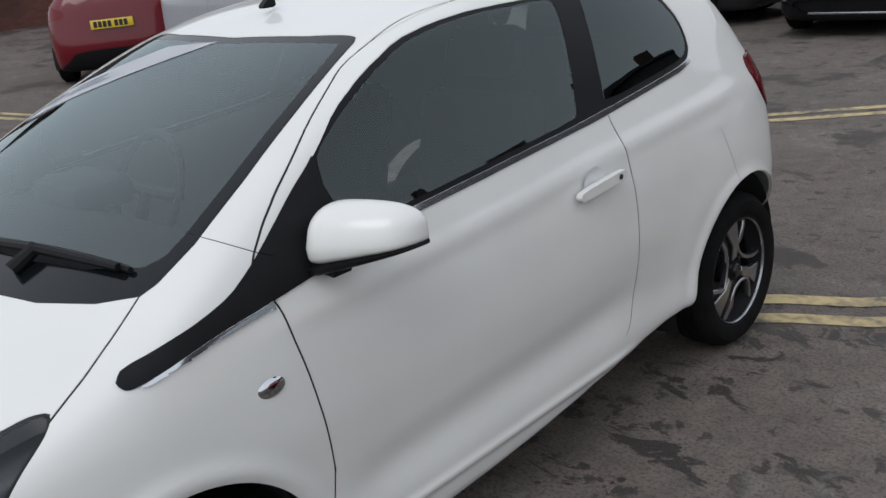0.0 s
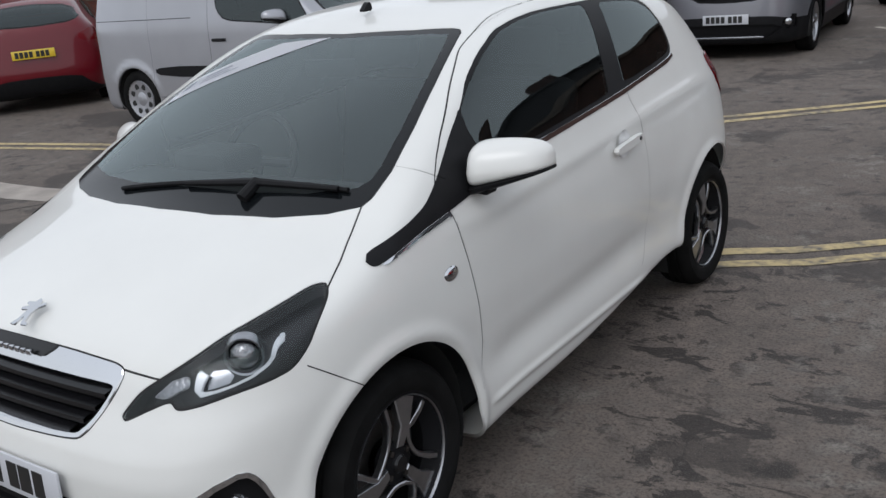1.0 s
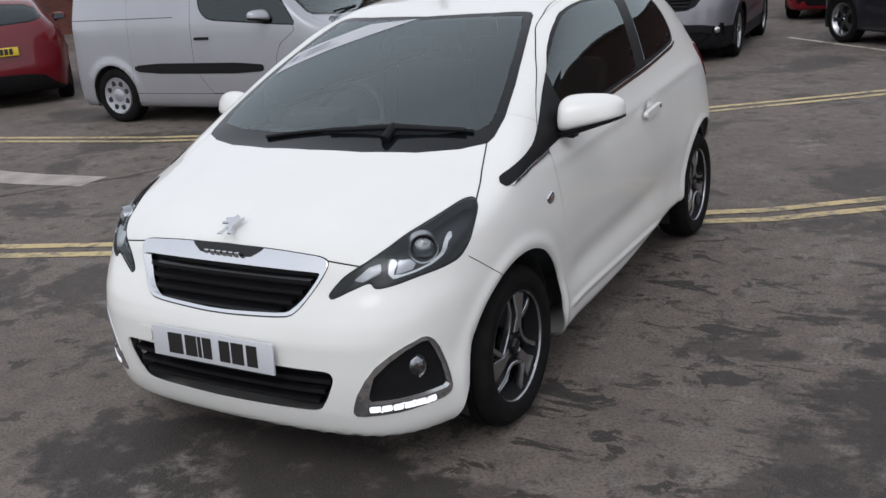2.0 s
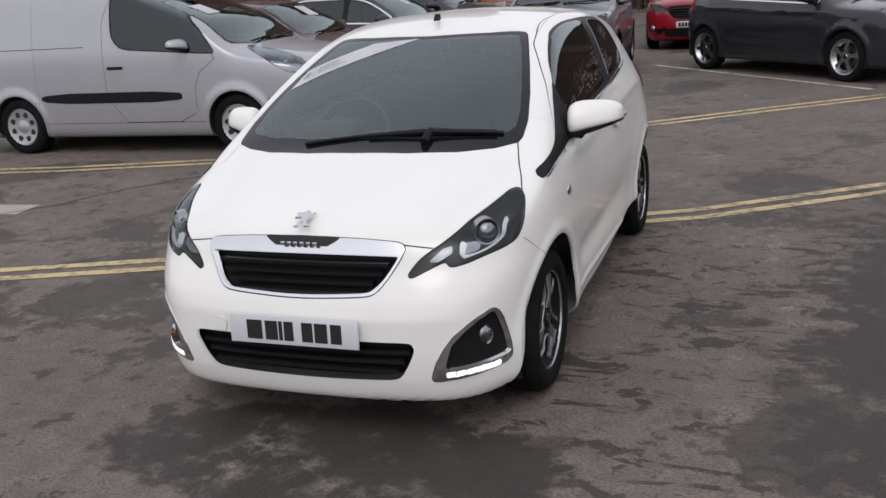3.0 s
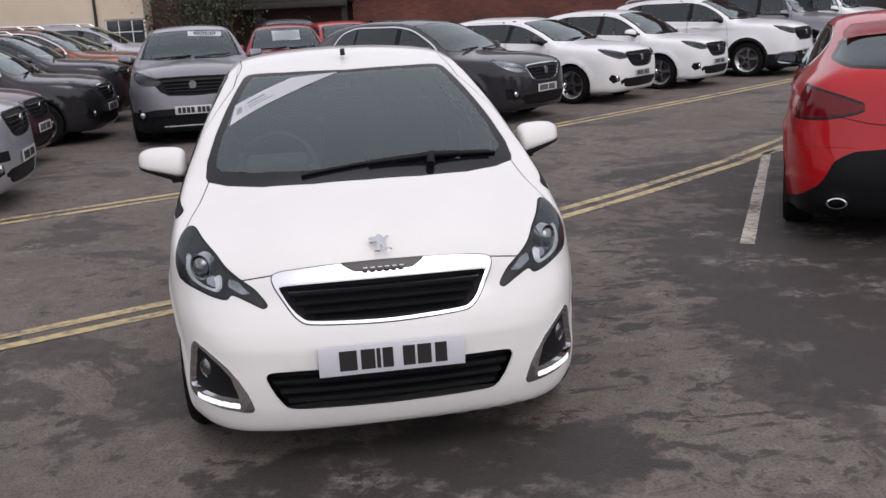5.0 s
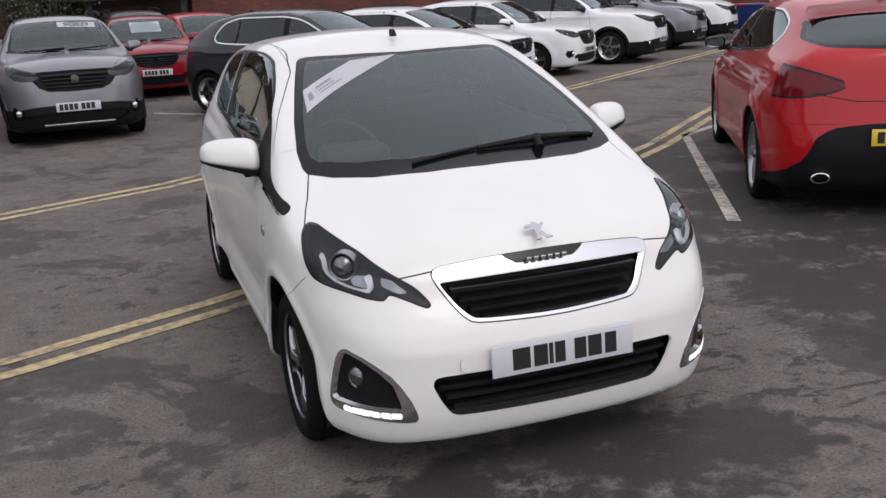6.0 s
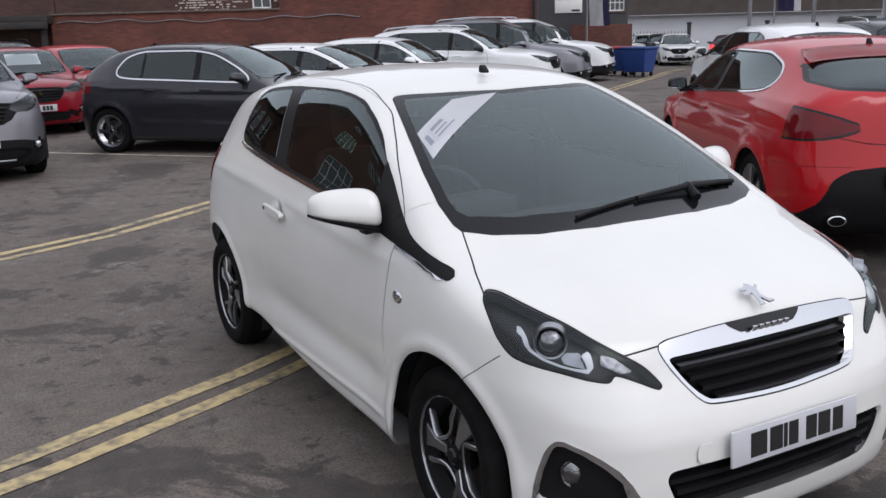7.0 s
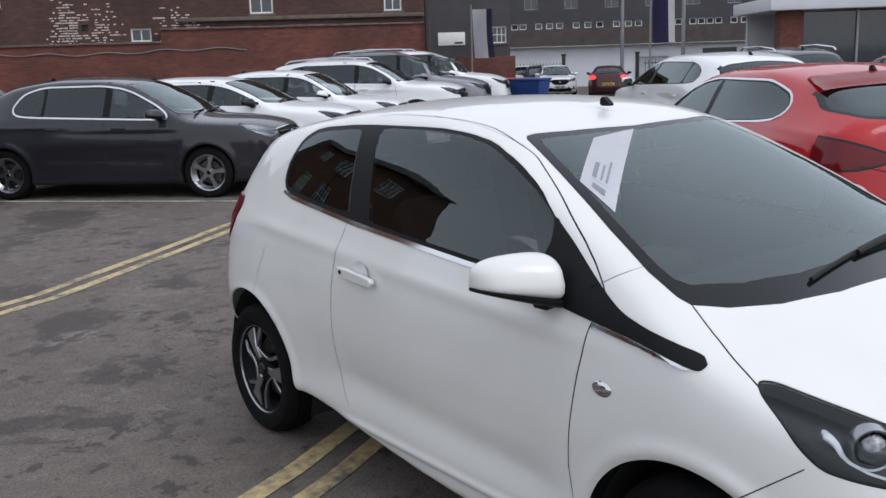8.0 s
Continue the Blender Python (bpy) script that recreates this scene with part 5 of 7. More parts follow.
def hero_details(car, sh, top, crown):
    W = M["white"]
    for yy, ra in ((0.0, 0.347), (2.35, 0.374)):
        arch_liner(car, yy, 0.290, ra, 0.42, 0.74 if yy == 0 else 0.725)
    for yy in (0.0, 2.355):
        for right in (False, True):
            put_wheel(car, "swirl", 0.290, 0.175, 0.200, 0.694, yy, right, spin=(12 if yy else -14) + ((25 if yy else -15) if right else 0))
    for s in (1, -1):
        mirror_part(car, s, 0.866, 0.545, 1.008, 1.13, W)
        xx = 0.802
        bm = bmesh.new()
        prism(bm, soften([(-0.11, -0.014), (0.10, -0.016), (0.115, 0.0), (0.10, 0.016), (-0.11, 0.014), (-0.12, 0)], 1), 0.020, Matrix.Translation((s * (xx + 0.008), 1.462, 0.862)) @ pose(0, 0, 0, 3.5) @ pose(0, 0, 0, 90, 0, 90) @ Matrix.Translation((0, 0, -0.01)))
        h = part("door_handle", bm, W, car)
        bm = bmesh.new()
        lathe(bm, [(0.001, 0.0), (0.046, 0.001), (0.052, 0.003)], 24, Matrix.Translation((s * 0.795, 1.437, 0.868)) @ pose(0, 0, 0, 0, 0, 0 if s > 0 else 180))
        part("handle_recess", bm, M["white2"], h)
        part("lock_button", tube(bmesh.new(), (s * (xx + 0.014), 1.537, 0.868), (s * (xx + 0.021), 1.537, 0.868), 0.008, n=12), M["ink"], h)
        bm = lathe(bmesh.new(), [(0.001, 0.008), (0.012, 0.007), (0.024, 0.004), (0.028, 0.0)], 24, Matrix.Translation((s * 0.802, 0.27, 0.756)) @ pose(0, 0, 0, 0, 0, 0 if s > 0 else 180) @ Matrix.Diagonal((1, 1.25, 0.8, 1)))
        r = part("side_repeater", bm, M["chrome"], car, "small oval clear side lamp")
    # roof aerial
    za = float(top(np.array([1.0]))[0])
    bm = bmesh.new()
    prism(bm, soften([(-0.028, -0.006), (0.028, -0.006), (0.024, 0.022), (0.010, 0.027)], 1), 0.022, Matrix.Translation((-0.011, 0.995, za)) @ pose(0, 0, 0, 90, 0, 90))
    part("roof_aerial", bm, M["blackplastic"], car)
    # wiper: one long blade with its arm
    def on_glass(x, y, h):
        lo, hi = 0.85, 1.6
        for _ in range(24):
            mid = (lo + hi) / 2
            lo, hi = (mid, hi) if sh.sdf(np.array([x]), np.array([y]), np.array([mid]))[0] < 0 else (lo, mid)
        return (x, y, lo + h)
    bl = curve([(-0.26, 0.012), (0.01, 0.046), (0.26, 0.084), (0.58, 0.136)])
    bm = bmesh.new()
    pts = [on_glass(float(x), float(bl(np.array([x]))[0]) + 0.004, 0.008) for x in np.linspace(-0.26, 0.575, 14)]
    rings = [[bm.verts.new(Vector(p) + Vector((0, 0.007 * math.cos(a), 0.008 * math.sin(a)))) for a in [math.pi * k / 3 for k in range(6)]] for p in pts]
    for a, b in zip(rings, rings[1:]):
        for k in range(6):
            bm.faces.new((a[k], a[(k + 1) % 6], b[(k + 1) % 6], b[k]))
    bm.faces.new(rings[0])
    bm.faces.new(rings[-1])
    bmesh.ops.recalc_face_normals(bm, faces=bm.faces)
    w = part("wiper", bm, M["blackplastic"], car)
    bm = bmesh.new()
    tube(bm, on_glass(0.285, 0.074, 0.022), on_glass(0.55, 0.126, 0.016), 0.013, 0.009, n=8)
    tube(bm, on_glass(0.02, 0.044, 0.012), on_glass(0.285, 0.074, 0.022), 0.009, 0.013, n=8)
    tube(bm, on_glass(0.275, 0.020, 0.012), on_glass(0.285, 0.082, 0.020), 0.019, 0.016, n=10)
    part("wiper_arm", bm, M["blackplastic"], w)
    # advertising card inside the windscreen, its print as plain bars
    A, B, C, D = Vector((-0.550, 0.455)), Vector((-0.527, 0.615)), Vector((-0.262, 0.812)), Vector((-0.040, 0.836))

    def card_point(u, v, h=-0.012):
        p = A.lerp(D, u).lerp(B.lerp(C, u), v)
        return on_glass(p.x, p.y, h)

    def card_patch(u0, u1, v0, v1, h, n=8):
        bm = bmesh.new()
        rows = [[bm.verts.new(card_point(u0 + (u1 - u0) * i / n, v0 + (v1 - v0) * k / 4, h)) for k in range(5)] for i in range(n + 1)]
        for i in range(n):
            for k in range(4):
                bm.faces.new((rows[i][k], rows[i][k + 1], rows[i + 1][k + 1], rows[i + 1][k]))
        bmesh.ops.solidify(bm, geom=bm.faces[:], thickness=0.0008)
        return bm
    card = part("windscreen_card", card_patch(0, 1, 0, 1, 0.0015, 14), M["card"], car, "white card with grey printed bars")
    for u0, u1, v0, v1 in ((0.05, 0.11, 0.32, 0.68), (0.150, 0.154, 0.25, 0.75), (0.18, 0.42, 0.62, 0.74), (0.18, 0.40, 0.46, 0.52), (0.18, 0.46, 0.31, 0.37)):
        part("bar", card_patch(u0, u1, v0, v1, 0.003), M["cardink"], card)
    # cabin
    fl = part("cabin_floor", box(bmesh.new(), -0.68, 0.68, 0.1, 2.5, 0.22, 0.36, 0.02), M["trim"], car)
    bm = bmesh.new()
    prof = [(-0.02, 0.60), (0.02, 0.93), (0.18, 0.965), (0.42, 0.955), (0.55, 0.90), (0.58, 0.78), (0.50, 0.60)]
    for x in (-0.64, 0.64):
        for y, z in prof:
            bm.verts.new((x, y + (0.05 if abs(x) > 1 else 0), z))
    bm.verts.ensure_lookup_table()
    n = len(prof)
    for i in range(n):
        bm.faces.new((bm.verts[i], bm.verts[(i + 1) % n], bm.verts[n + (i + 1) % n], bm.verts[n + i]))
    bmesh.ops.recalc_face_normals(bm, faces=bm.faces)
    d = part("dashboard", bm, M["trim"], car)
    part("instrument_hood", box(bmesh.new(), -0.50, -0.22, 0.40, 0.60, 0.93, 1.02, 0.03), M["trim"], d)
    bm = bmesh.new()
    mm = Matrix.Translation((-0.36, 0.70, 0.92)) @ pose(0, 0, 0, 65)
    n = 28
    for i in range(n):
        a, b = 2 * math.pi * i / n, 2 * math.pi * (i + 1) / n
        tube(bm, mm @ Vector((0.18 * math.cos(a), 0.18 * math.sin(a), 0)), mm @ Vector((0.18 * math.cos(b), 0.18 * math.sin(b), 0)), 0.014, n=8, cap=False)
    for a in (0, 180, 270):
        tube(bm, mm @ Vector((0, 0, 0)), mm @ Vector((0.18 * math.cos(radians(a)), 0.18 * math.sin(radians(a)), 0)), 0.02, n=8)
    part("steering_wheel", bm, M["trim"], car)
    for s in (1, -1):
        seat_mesh(0.46, M["seat"], car, s * 0.34, 1.12, 0.42)
    seat_mesh(1.10, M["seat"], car, 0, 1.95, 0.45, "rear_bench")
    bm = box(bmesh.new(), -0.12, 0.12, 0.76, 0.78, 1.225, 1.29, 0.01)
    rm = part("rear_view_mirror", bm, M["blackplastic"], car)
    part("mirror_stalk", tube(bmesh.new(), (0, 0.77, 1.27), (0, 0.79, 1.315), 0.010), M["blackplastic"], rm)
    part("underside", box(bmesh.new(), -0.62, 0.62, -0.35, 2.55, 0.155, 0.20, 0.01), M["liner"], car)


HERO = small_hatchback(pose(0.010, 0, 0, 0, -0.25, -0.5))


# ---- ground ----
def fall(x, y):
    """The lie of the land: level in the car park, falling a little towards the street."""
    q = min(max(((x + y) * 0.7071 - 28) / 18, 0), 1)
    return -0.45 * q * q * (3 - 2 * q)


def asphalt():
    m = bpy.data.materials.new("worn_asphalt")
    m.use_nodes = True
    nt = m.node_tree
    b = nt.nodes["Principled BSDF"]
    tc = nt.nodes.new("ShaderNodeTexCoord")

    def noise_tex(scale, detail, rough=0.5, dist=0.0):
        n = nt.nodes.new("ShaderNodeTexNoise")
        n.inputs["Scale"].default_value, n.inputs["Detail"].default_value, n.inputs["Roughness"].default_value, n.inputs["Distortion"].default_value = scale, detail, rough, dist
        nt.links.new(tc.outputs["Object"], n.inputs["Vector"])
        return n

    def ramp(src, a, b0, lo=0.0, hi=1.0):
        r = nt.nodes.new("ShaderNodeMapRange")
        r.inputs["From Min"].default_value, r.inputs["From Max"].default_value = a, b0
        r.inputs["To Min"].default_value, r.inputs["To Max"].default_value = lo, hi
        nt.links.new(src, r.inputs["Value"])
        return r.outputs[0]

    def mix(f, c1, c2):
        x = nt.nodes.new("ShaderNodeMix")
        x.data_type = "RGBA"
        nt.links.new(f, x.inputs["Factor"])
        for sock, c in ((x.inputs["A"], c1), (x.inputs["B"], c2)):
            if isinstance(c, tuple):
                sock.default_value = (*c, 1)
            else:
                nt.links.new(c, sock)
        return x.outputs["Result"]
    big, mid, fine, grit = noise_tex(0.45, 4), noise_tex(1.6, 10, 0.68), noise_tex(9, 9, 0.72), noise_tex(75, 4, 0.65)
    spots, stones = noise_tex(7.5, 8, 0.6), noise_tex(210, 2, 0.5)
    # streaks that follow the way the water runs
    mp = nt.nodes.new("ShaderNodeMapping")
    mp.inputs["Rotation"].default_value, mp.inputs["Scale"].default_value = (0, 0, radians(-38)), (1.6, 3.2, 1)
    nt.links.new(tc.outputs["Object"], mp.inputs["Vector"])
    run = nt.nodes.new("ShaderNodeTexNoise")
    run.inputs["Scale"].default_value, run.inputs["Detail"].default_value, run.inputs["Roughness"].default_value = 1.9, 10, 0.68
    run.inputs["Distortion"].default_value = 0.9
    nt.links.new(mp.outputs[0], run.inputs["Vector"])

    def math_op(op, a, c):
        x = nt.nodes.new("ShaderNodeMath")
        x.operation = op
        nt.links.new(a, x.inputs[0])
        if isinstance(c, float):
            x.inputs[1].default_value = c
        else:
            nt.links.new(c, x.inputs[1])
        return x.outputs[0]

    def patch(cx, cy, rx, ry):
        """1 at the middle of an oval mark, 0 at its rim, less beyond."""
        q = nt.nodes.new("ShaderNodeMapping")
        q.vector_type = "TEXTURE"
        q.inputs["Location"].default_value, q.inputs["Scale"].default_value = (cx, cy, 0), (rx, ry, 1)
        nt.links.new(tc.outputs["Object"], q.inputs["Vector"])
        ln = nt.nodes.new("ShaderNodeVectorMath")
        ln.operation = "LENGTH"
        nt.links.new(q.outputs[0], ln.inputs[0])
        return ramp(ln.outputs["Value"], 0.0, 1.0, 1.0, 0.0)
    dry = mix(ramp(big.outputs[0], 0.35, 0.65), (0.138, 0.114, 0.098), (0.186, 0.155, 0.134))
    worn = mix(ramp(fine.outputs[0], 0.35, 0.66), dry, (0.098, 0.085, 0.076))
    # damp places: beside the coupe, by the lane, and ahead of the white car, where its contact shadow is painted in too
    damp_shade = math_op("MAXIMUM", math_op("MAXIMUM", patch(3.9, 0.5, 2.95, 4.1), patch(0.1, -0.78, 1.2, 0.55)), patch(3.4, 4.4, 1.2, 1.0))
    rough_edge = math_op("ADD", math_op("MULTIPLY", mid.outputs[0], 0.75), math_op("MULTIPLY", spots.outputs[0], 0.45))
    soak_shade = ramp(math_op("ADD", math_op("MULTIPLY", damp_shade, 0.9), rough_edge), 0.80, 0.88)
    shoal, drip = noise_tex(0.85, 14, 0.64, 0.5), noise_tex(4.6, 7, 0.62, 0.3)
    pool = math_op("MULTIPLY", ramp(shoal.outputs[0], 0.548, 0.566), 0.62)
    streak = math_op("MULTIPLY", ramp(run.outputs[0], 0.562, 0.576), ramp(patch(1.6, 0.9, 1.9, 2.6), 0.0, 0.35))
    blot = math_op("MULTIPLY", ramp(drip.outputs[0], 0.598, 0.612), ramp(big.outputs[0], 0.40, 0.50))
    speckle = math_op("MULTIPLY", ramp(spots.outputs[0], 0.615, 0.63), 0.75)
    # hairline cracks
    bend = nt.nodes.new("ShaderNodeMix")
    bend.data_type = "VECTOR"
    bend.inputs["Factor"].default_value = 0.16
    nt.links.new(tc.outputs["Object"], bend.inputs["A"])
    nt.links.new(mid.outputs["Color"], bend.inputs["B"])
    vor = nt.nodes.new("ShaderNodeTexVoronoi")
    vor.feature = "DISTANCE_TO_EDGE"
    vor.inputs["Scale"].default_value = 0.75
    nt.links.new(bend.outputs["Result"], vor.inputs["Vector"])
    crack = math_op("MULTIPLY", ramp(vor.outputs["Distance"], 0.006, 0.002), ramp(shoal.outputs[0], 0.535, 0.56))
    wet_shade = math_op("MAXIMUM", math_op("MAXIMUM", math_op("MULTIPLY", soak_shade, 0.86), pool), math_op("MAXIMUM", math_op("MULTIPLY", streak, 0.85), math_op("MAXIMUM", math_op("MULTIPLY", blot, 0.72), math_op("MAXIMUM", speckle, math_op("MULTIPLY", crack, 0.8)))))
    dark = mix(wet_shade, worn, (0.022, 0.019, 0.018))
    light = mix(math_op("MULTIPLY", ramp(mid.outputs[0], 0.49, 0.38), ramp(fine.outputs[0], 0.46, 0.58)), dark, (0.185, 0.166, 0.148))
    grain = mix(ramp(grit.outputs[0], 0.52, 0.38, 0, 0.55), light, (0.034, 0.030, 0.027))
    speck = mix(ramp(stones.outputs[0], 0.58, 0.72, 0, 0.55), grain, (0.20, 0.185, 0.165))
    nt.links.new(speck, b.inputs["Base Color"])
    b.inputs["Specular IOR Level"].default_value = 0.25
    nt.links.new(ramp(wet_shade, 0, 1, 0.80, 0.60), b.inputs["Roughness"])
    bp = nt.nodes.new("ShaderNodeBump")
    bp.inputs["Strength"].default_value, bp.inputs["Distance"].default_value = 0.5, 0.010
    nt.links.new(grit.outputs[0], bp.inputs["Height"])
    nt.links.new(bp.outputs[0], b.inputs["Normal"])
    return m


def line_paint(name, color, wear):
    m = bpy.data.materials.new(name)
    m.use_nodes = True
    nt = m.node_tree
    b = nt.nodes["Principled BSDF"]
    b.inputs["Roughness"].default_value = 0.6
    tc = nt.nodes.new("ShaderNodeTexCoord")
    n, n2 = nt.nodes.new("ShaderNodeTexNoise"), nt.nodes.new("ShaderNodeTexNoise")
    for q, s in ((n, 17.0), (n2, 2.2)):
        q.inputs["Scale"].default_value, q.inputs["Detail"].default_value = s, 8
        nt.links.new(tc.outputs["Object"], q.inputs["Vector"])
    add = nt.nodes.new("ShaderNodeMath")
    add.operation = "ADD"
    nt.links.new(n.outputs[0], add.inputs[0])
    nt.links.new(n2.outputs[0], add.inputs[1])
    r = nt.nodes.new("ShaderNodeMapRange")
    r.inputs["From Min"].default_value, r.inputs["From Max"].default_value = wear - 0.10, wear + 0.22
    nt.links.new(add.outputs[0], r.inputs["Value"])
    x = nt.nodes.new("ShaderNodeMix")
    x.data_type = "RGBA"
    x.inputs["A"].default_value, x.inputs["B"].default_value = (*color, 1), (0.10, 0.09, 0.075, 1)
    nt.links.new(r.outputs[0], x.inputs["Factor"])
    nt.links.new(x.outputs["Result"], b.inputs["Base Color"])
    return m


ASPHALT = asphalt()
YELLOW, WHITE_LINE = line_paint("yellow_line_paint", (0.46, 0.36, 0.175), 1.02), line_paint("white_line_paint", (0.47, 0.43, 0.36), 1.03)
bm = bmesh.new()
bmesh.ops.create_grid(bm, x_segments=150, y_segments=150, size=300)
for v in bm.verts:
    v.co.z = fall(v.co.x, v.co.y)
g = part("ground", bm, ASPHALT, None)
tagged(g, "worn grey tarmac car park with damp stains", "ground", kind="structure")


def strip(name, pts, w, material, label, z=0.004):
    """A painted line of width w along a path on the ground."""
    c = [Vector((x, y, 0)) for x, y in pts]
    bm = bmesh.new()
    left, right = [], []
    fine = []
    for a, b in zip(c, c[1:]):
        k = max(1, int((b - a).length / 0.4))
        fine += [a.lerp(b, i / k) for i in range(k)]
    fine.append(c[-1])
    for i, p in enumerate(fine):
        d = (fine[min(i + 1, len(fine) - 1)] - fine[max(i - 1, 0)]).normalized()
        n = Vector((-d.y, d.x, 0)) * (w / 2 * random.uniform(0.93, 1.07))
        left.append(bm.verts.new((p.x + n.x, p.y + n.y, z + (fall(p.x, p.y) + 0.01 if fall(p.x, p.y) else 0))))
        right.append(bm.verts.new((p.x - n.x, p.y - n.y, z + (fall(p.x, p.y) + 0.01 if fall(p.x, p.y) else 0))))
    for i in range(len(fine) - 1):
        bm.faces.new((right[i], right[i + 1], left[i + 1], left[i]))
    return tagged(part(name, bm, material, None), label, "road marking", kind="structure")


LINE_A = [(-9.0, -0.85), (-6.0, -0.05), (-3.2, 0.84), (-2.7, 1.02), (-1.85, 1.33), (-0.80, 1.80), (0.83, 2.71), (1.1, 2.82), (2.6, 3.86), (4.1, 5.0), (5.75, 6.5), (9.0, 9.4)]
LINE_B = [(-14.0, 2.7), (-7.4, 3.66), (-5.2, 4.02), (-3.2, 4.57), (-2.45, 4.94), (-0.76, 5.72), (0.6, 6.72), (1.5, 7.42), (3.85, 9.1), (6.5, 11.0), (10.2, 13.8), (22.0, 22.8)]


def offset(pts, d):
    out = []
    for i, p in enumerate(pts):
        a, b = Vector(pts[max(i - 1, 0)]), Vector(pts[min(i + 1, len(pts) - 1)])
        t = (b - a).normalized()
        out.append((p[0] - t.y * d, p[1] + t.x * d))
    return out


for nm, ln in (("near", LINE_A), ("far", LINE_B)):
    for d in (0.095, -0.095):
        strip("yellow_line", offset(ln, d), 0.092, YELLOW, "worn double yellow line painted on the tarmac")
strip("bay_line", [(2.70, 1.93), (4.62, 5.27)], 0.09, WHITE_LINE, "worn white parking bay line")
strip("bay_line", [(4.62, 5.33), (5.6, 5.9)], 0.09, WHITE_LINE, "worn white parking bay line")
strip("tarmac_crack", [(-5.2, 0.9), (-4.6, 1.9), (-4.03, 2.69), (-3.93, 3.0), (-3.82, 3.23), (-3.6, 3.5), (-3.40, 3.79), (-3.1, 4.1)], 0.014, M["liner"], "thin dark crack in the tarmac", 0.003)
strip("pale_concrete_patch", [(-7.4, 2.55), (-6.2, 2.42), (-4.9, 2.40), (-4.2, 2.47)], 0.34, mat("pale_concrete", (0.30, 0.27, 0.24), 0.85, vary=0.2, scale=5, bump=0.2), "pale concrete repair strip in the tarmac", 0.003)
strip("bay_line", [(2.57, 8.82), (-0.37, 12.2)], 0.08, WHITE_LINE, "worn white parking bay line")


# ---- parked cars ----
HATCH = dict()
SUV = dict(fo=0.82, wb=2.54, ro=0.80, hw=0.87, H=1.55, zc=1.10, zn=0.95, yc=0.27, yt=1.06, yre=2.75, zbf=1.05, zbr=1.12, R=0.335, rr=0.22, clad=True, rails=True)
BIGSUV = dict(fo=0.90, wb=2.675, ro=0.87, hw=0.92, H=1.62, zc=1.15, zn=0.99, yc=0.28, yt=1.12, yre=2.95, zbf=1.10, zbr=1.17, R=0.35, rr=0.235, clad=True, rails="chrome")
COUPE = dict(fo=0.94, wb=2.695, ro=0.83, hw=0.92, H=1.48, zc=1.0, zn=0.84, yc=0.25, yt=1.12, yre=2.70, rd=0.10, zbf=0.98, zbr=1.10, R=0.335, rr=0.24, doors=3, diffuser=0.635, coupe=True, chrome=True, taper=0.13, rearz=0.57, mirror=M["gloss"])
VAN = dict(fo=0.90, wb=2.73, ro=0.77, hw=0.90, H=1.79, zc=1.09, zn=0.94, yc=-0.04, yt=0.98, yre=3.3, rd=0.04, zbf=1.01, zbr=1.10, R=0.31, rr=0.195, doors=3, kind="van", lamp="bright", cards=[(-0.42, -0.18, 0.50, 0.74, "")], mirror=M["silver"], handle=M["blackplastic"])
SMALL = dict(fo=0.80, wb=2.54, ro=0.62, hw=0.87, H=1.46, zc=0.99, zn=0.85, yc=0.22, yt=1.02, yre=2.55)


def park(name, label, spec, paint_mat, x, y, rz, wheel="five", detail=0.8):
    return generic_car(name, label, spec, paint_mat, pose(x, y, fall(x, y), 0, 0, rz), detail, wheel)


park("panel_van", "silver panel van with black side mouldings", VAN, M["silver"], -3.64, 5.75, 91.5, "cover", 1.0)
park("estate_car", "charcoal five-door car with chrome window trim", dict(chrome=True, wb=2.65, yre=2.60, ro=0.64, H=1.49, lamp="bright"), M["dark"], 2.90, 10.19, 44.4, detail=1.0)
SUV_GREY = park("compact_suv", "grey compact sport utility car with a sale card", dict(SUV, cards=[(-0.02, 0.46, 0.66, 0.84, "SOLD")]), M["grey"], -1.5, 10.1, 4, detail=1.0)
park("coupe", "bright red three-door coupe with tinted rear glass", COUPE, M["red"], 5.43, 4.37, 149.3, detail=1.0)
LOW = dict(wb=2.75, H=1.42)
park("saloon_car", "white low saloon car with black door mirrors", dict(LOW, mirror=M["gloss"]), M["white2"], 5.05, 11.93, 42)
park("hatchback", "white five-door hatchback with white mirrors", SMALL, M["white2"], 7.2, 13.5, 42)
park("family_suv", "white sport utility car with black wheel arches", dict(BIGSUV, mirror=M["gloss"]), M["white2"], 9.7, 15.0, 42)
MPV = dict(BIGSUV, H=1.80, yt=0.95, yre=3.05, zc=1.16, zn=0.95)
park("people_carrier", "grey tall people carrier with roof rails", MPV, M["grey"], 12.6, 17.6, 42, detail=0.6)
park("people_carrier", "white tall people carrier with black lower bumper", dict(MPV, rails=False), M["white2"], 15.3, 19.9, 42, detail=0.6)
park("people_carrier", "white tall van beside the waste bins", dict(MPV, rails=False), M["white2"], 16.9, 22.75, 42, detail=0.6)
park("hatchback", "dark red hatchback showing its tail lights", dict(rearz=0.74, diffuser=0.42), M["wine"], -11.75, 7.4, 233, detail=0.8)
ROWX = -3.65
park("hatchback", "plum red hatchback behind the van", dict(SMALL, cards=[(0.05, 0.3, 0.45, 0.75, "")]), M["plum"], ROWX - 0.3, 8.35, 88, detail=0.6)
park("hatchback", "black hatchback with chrome window trim", dict(SMALL, chrome=True, cards=[(0.02, 0.2, 0.45, 0.8, "")]), M["black"], ROWX + 0.1, 10.9, 86, detail=0.7)
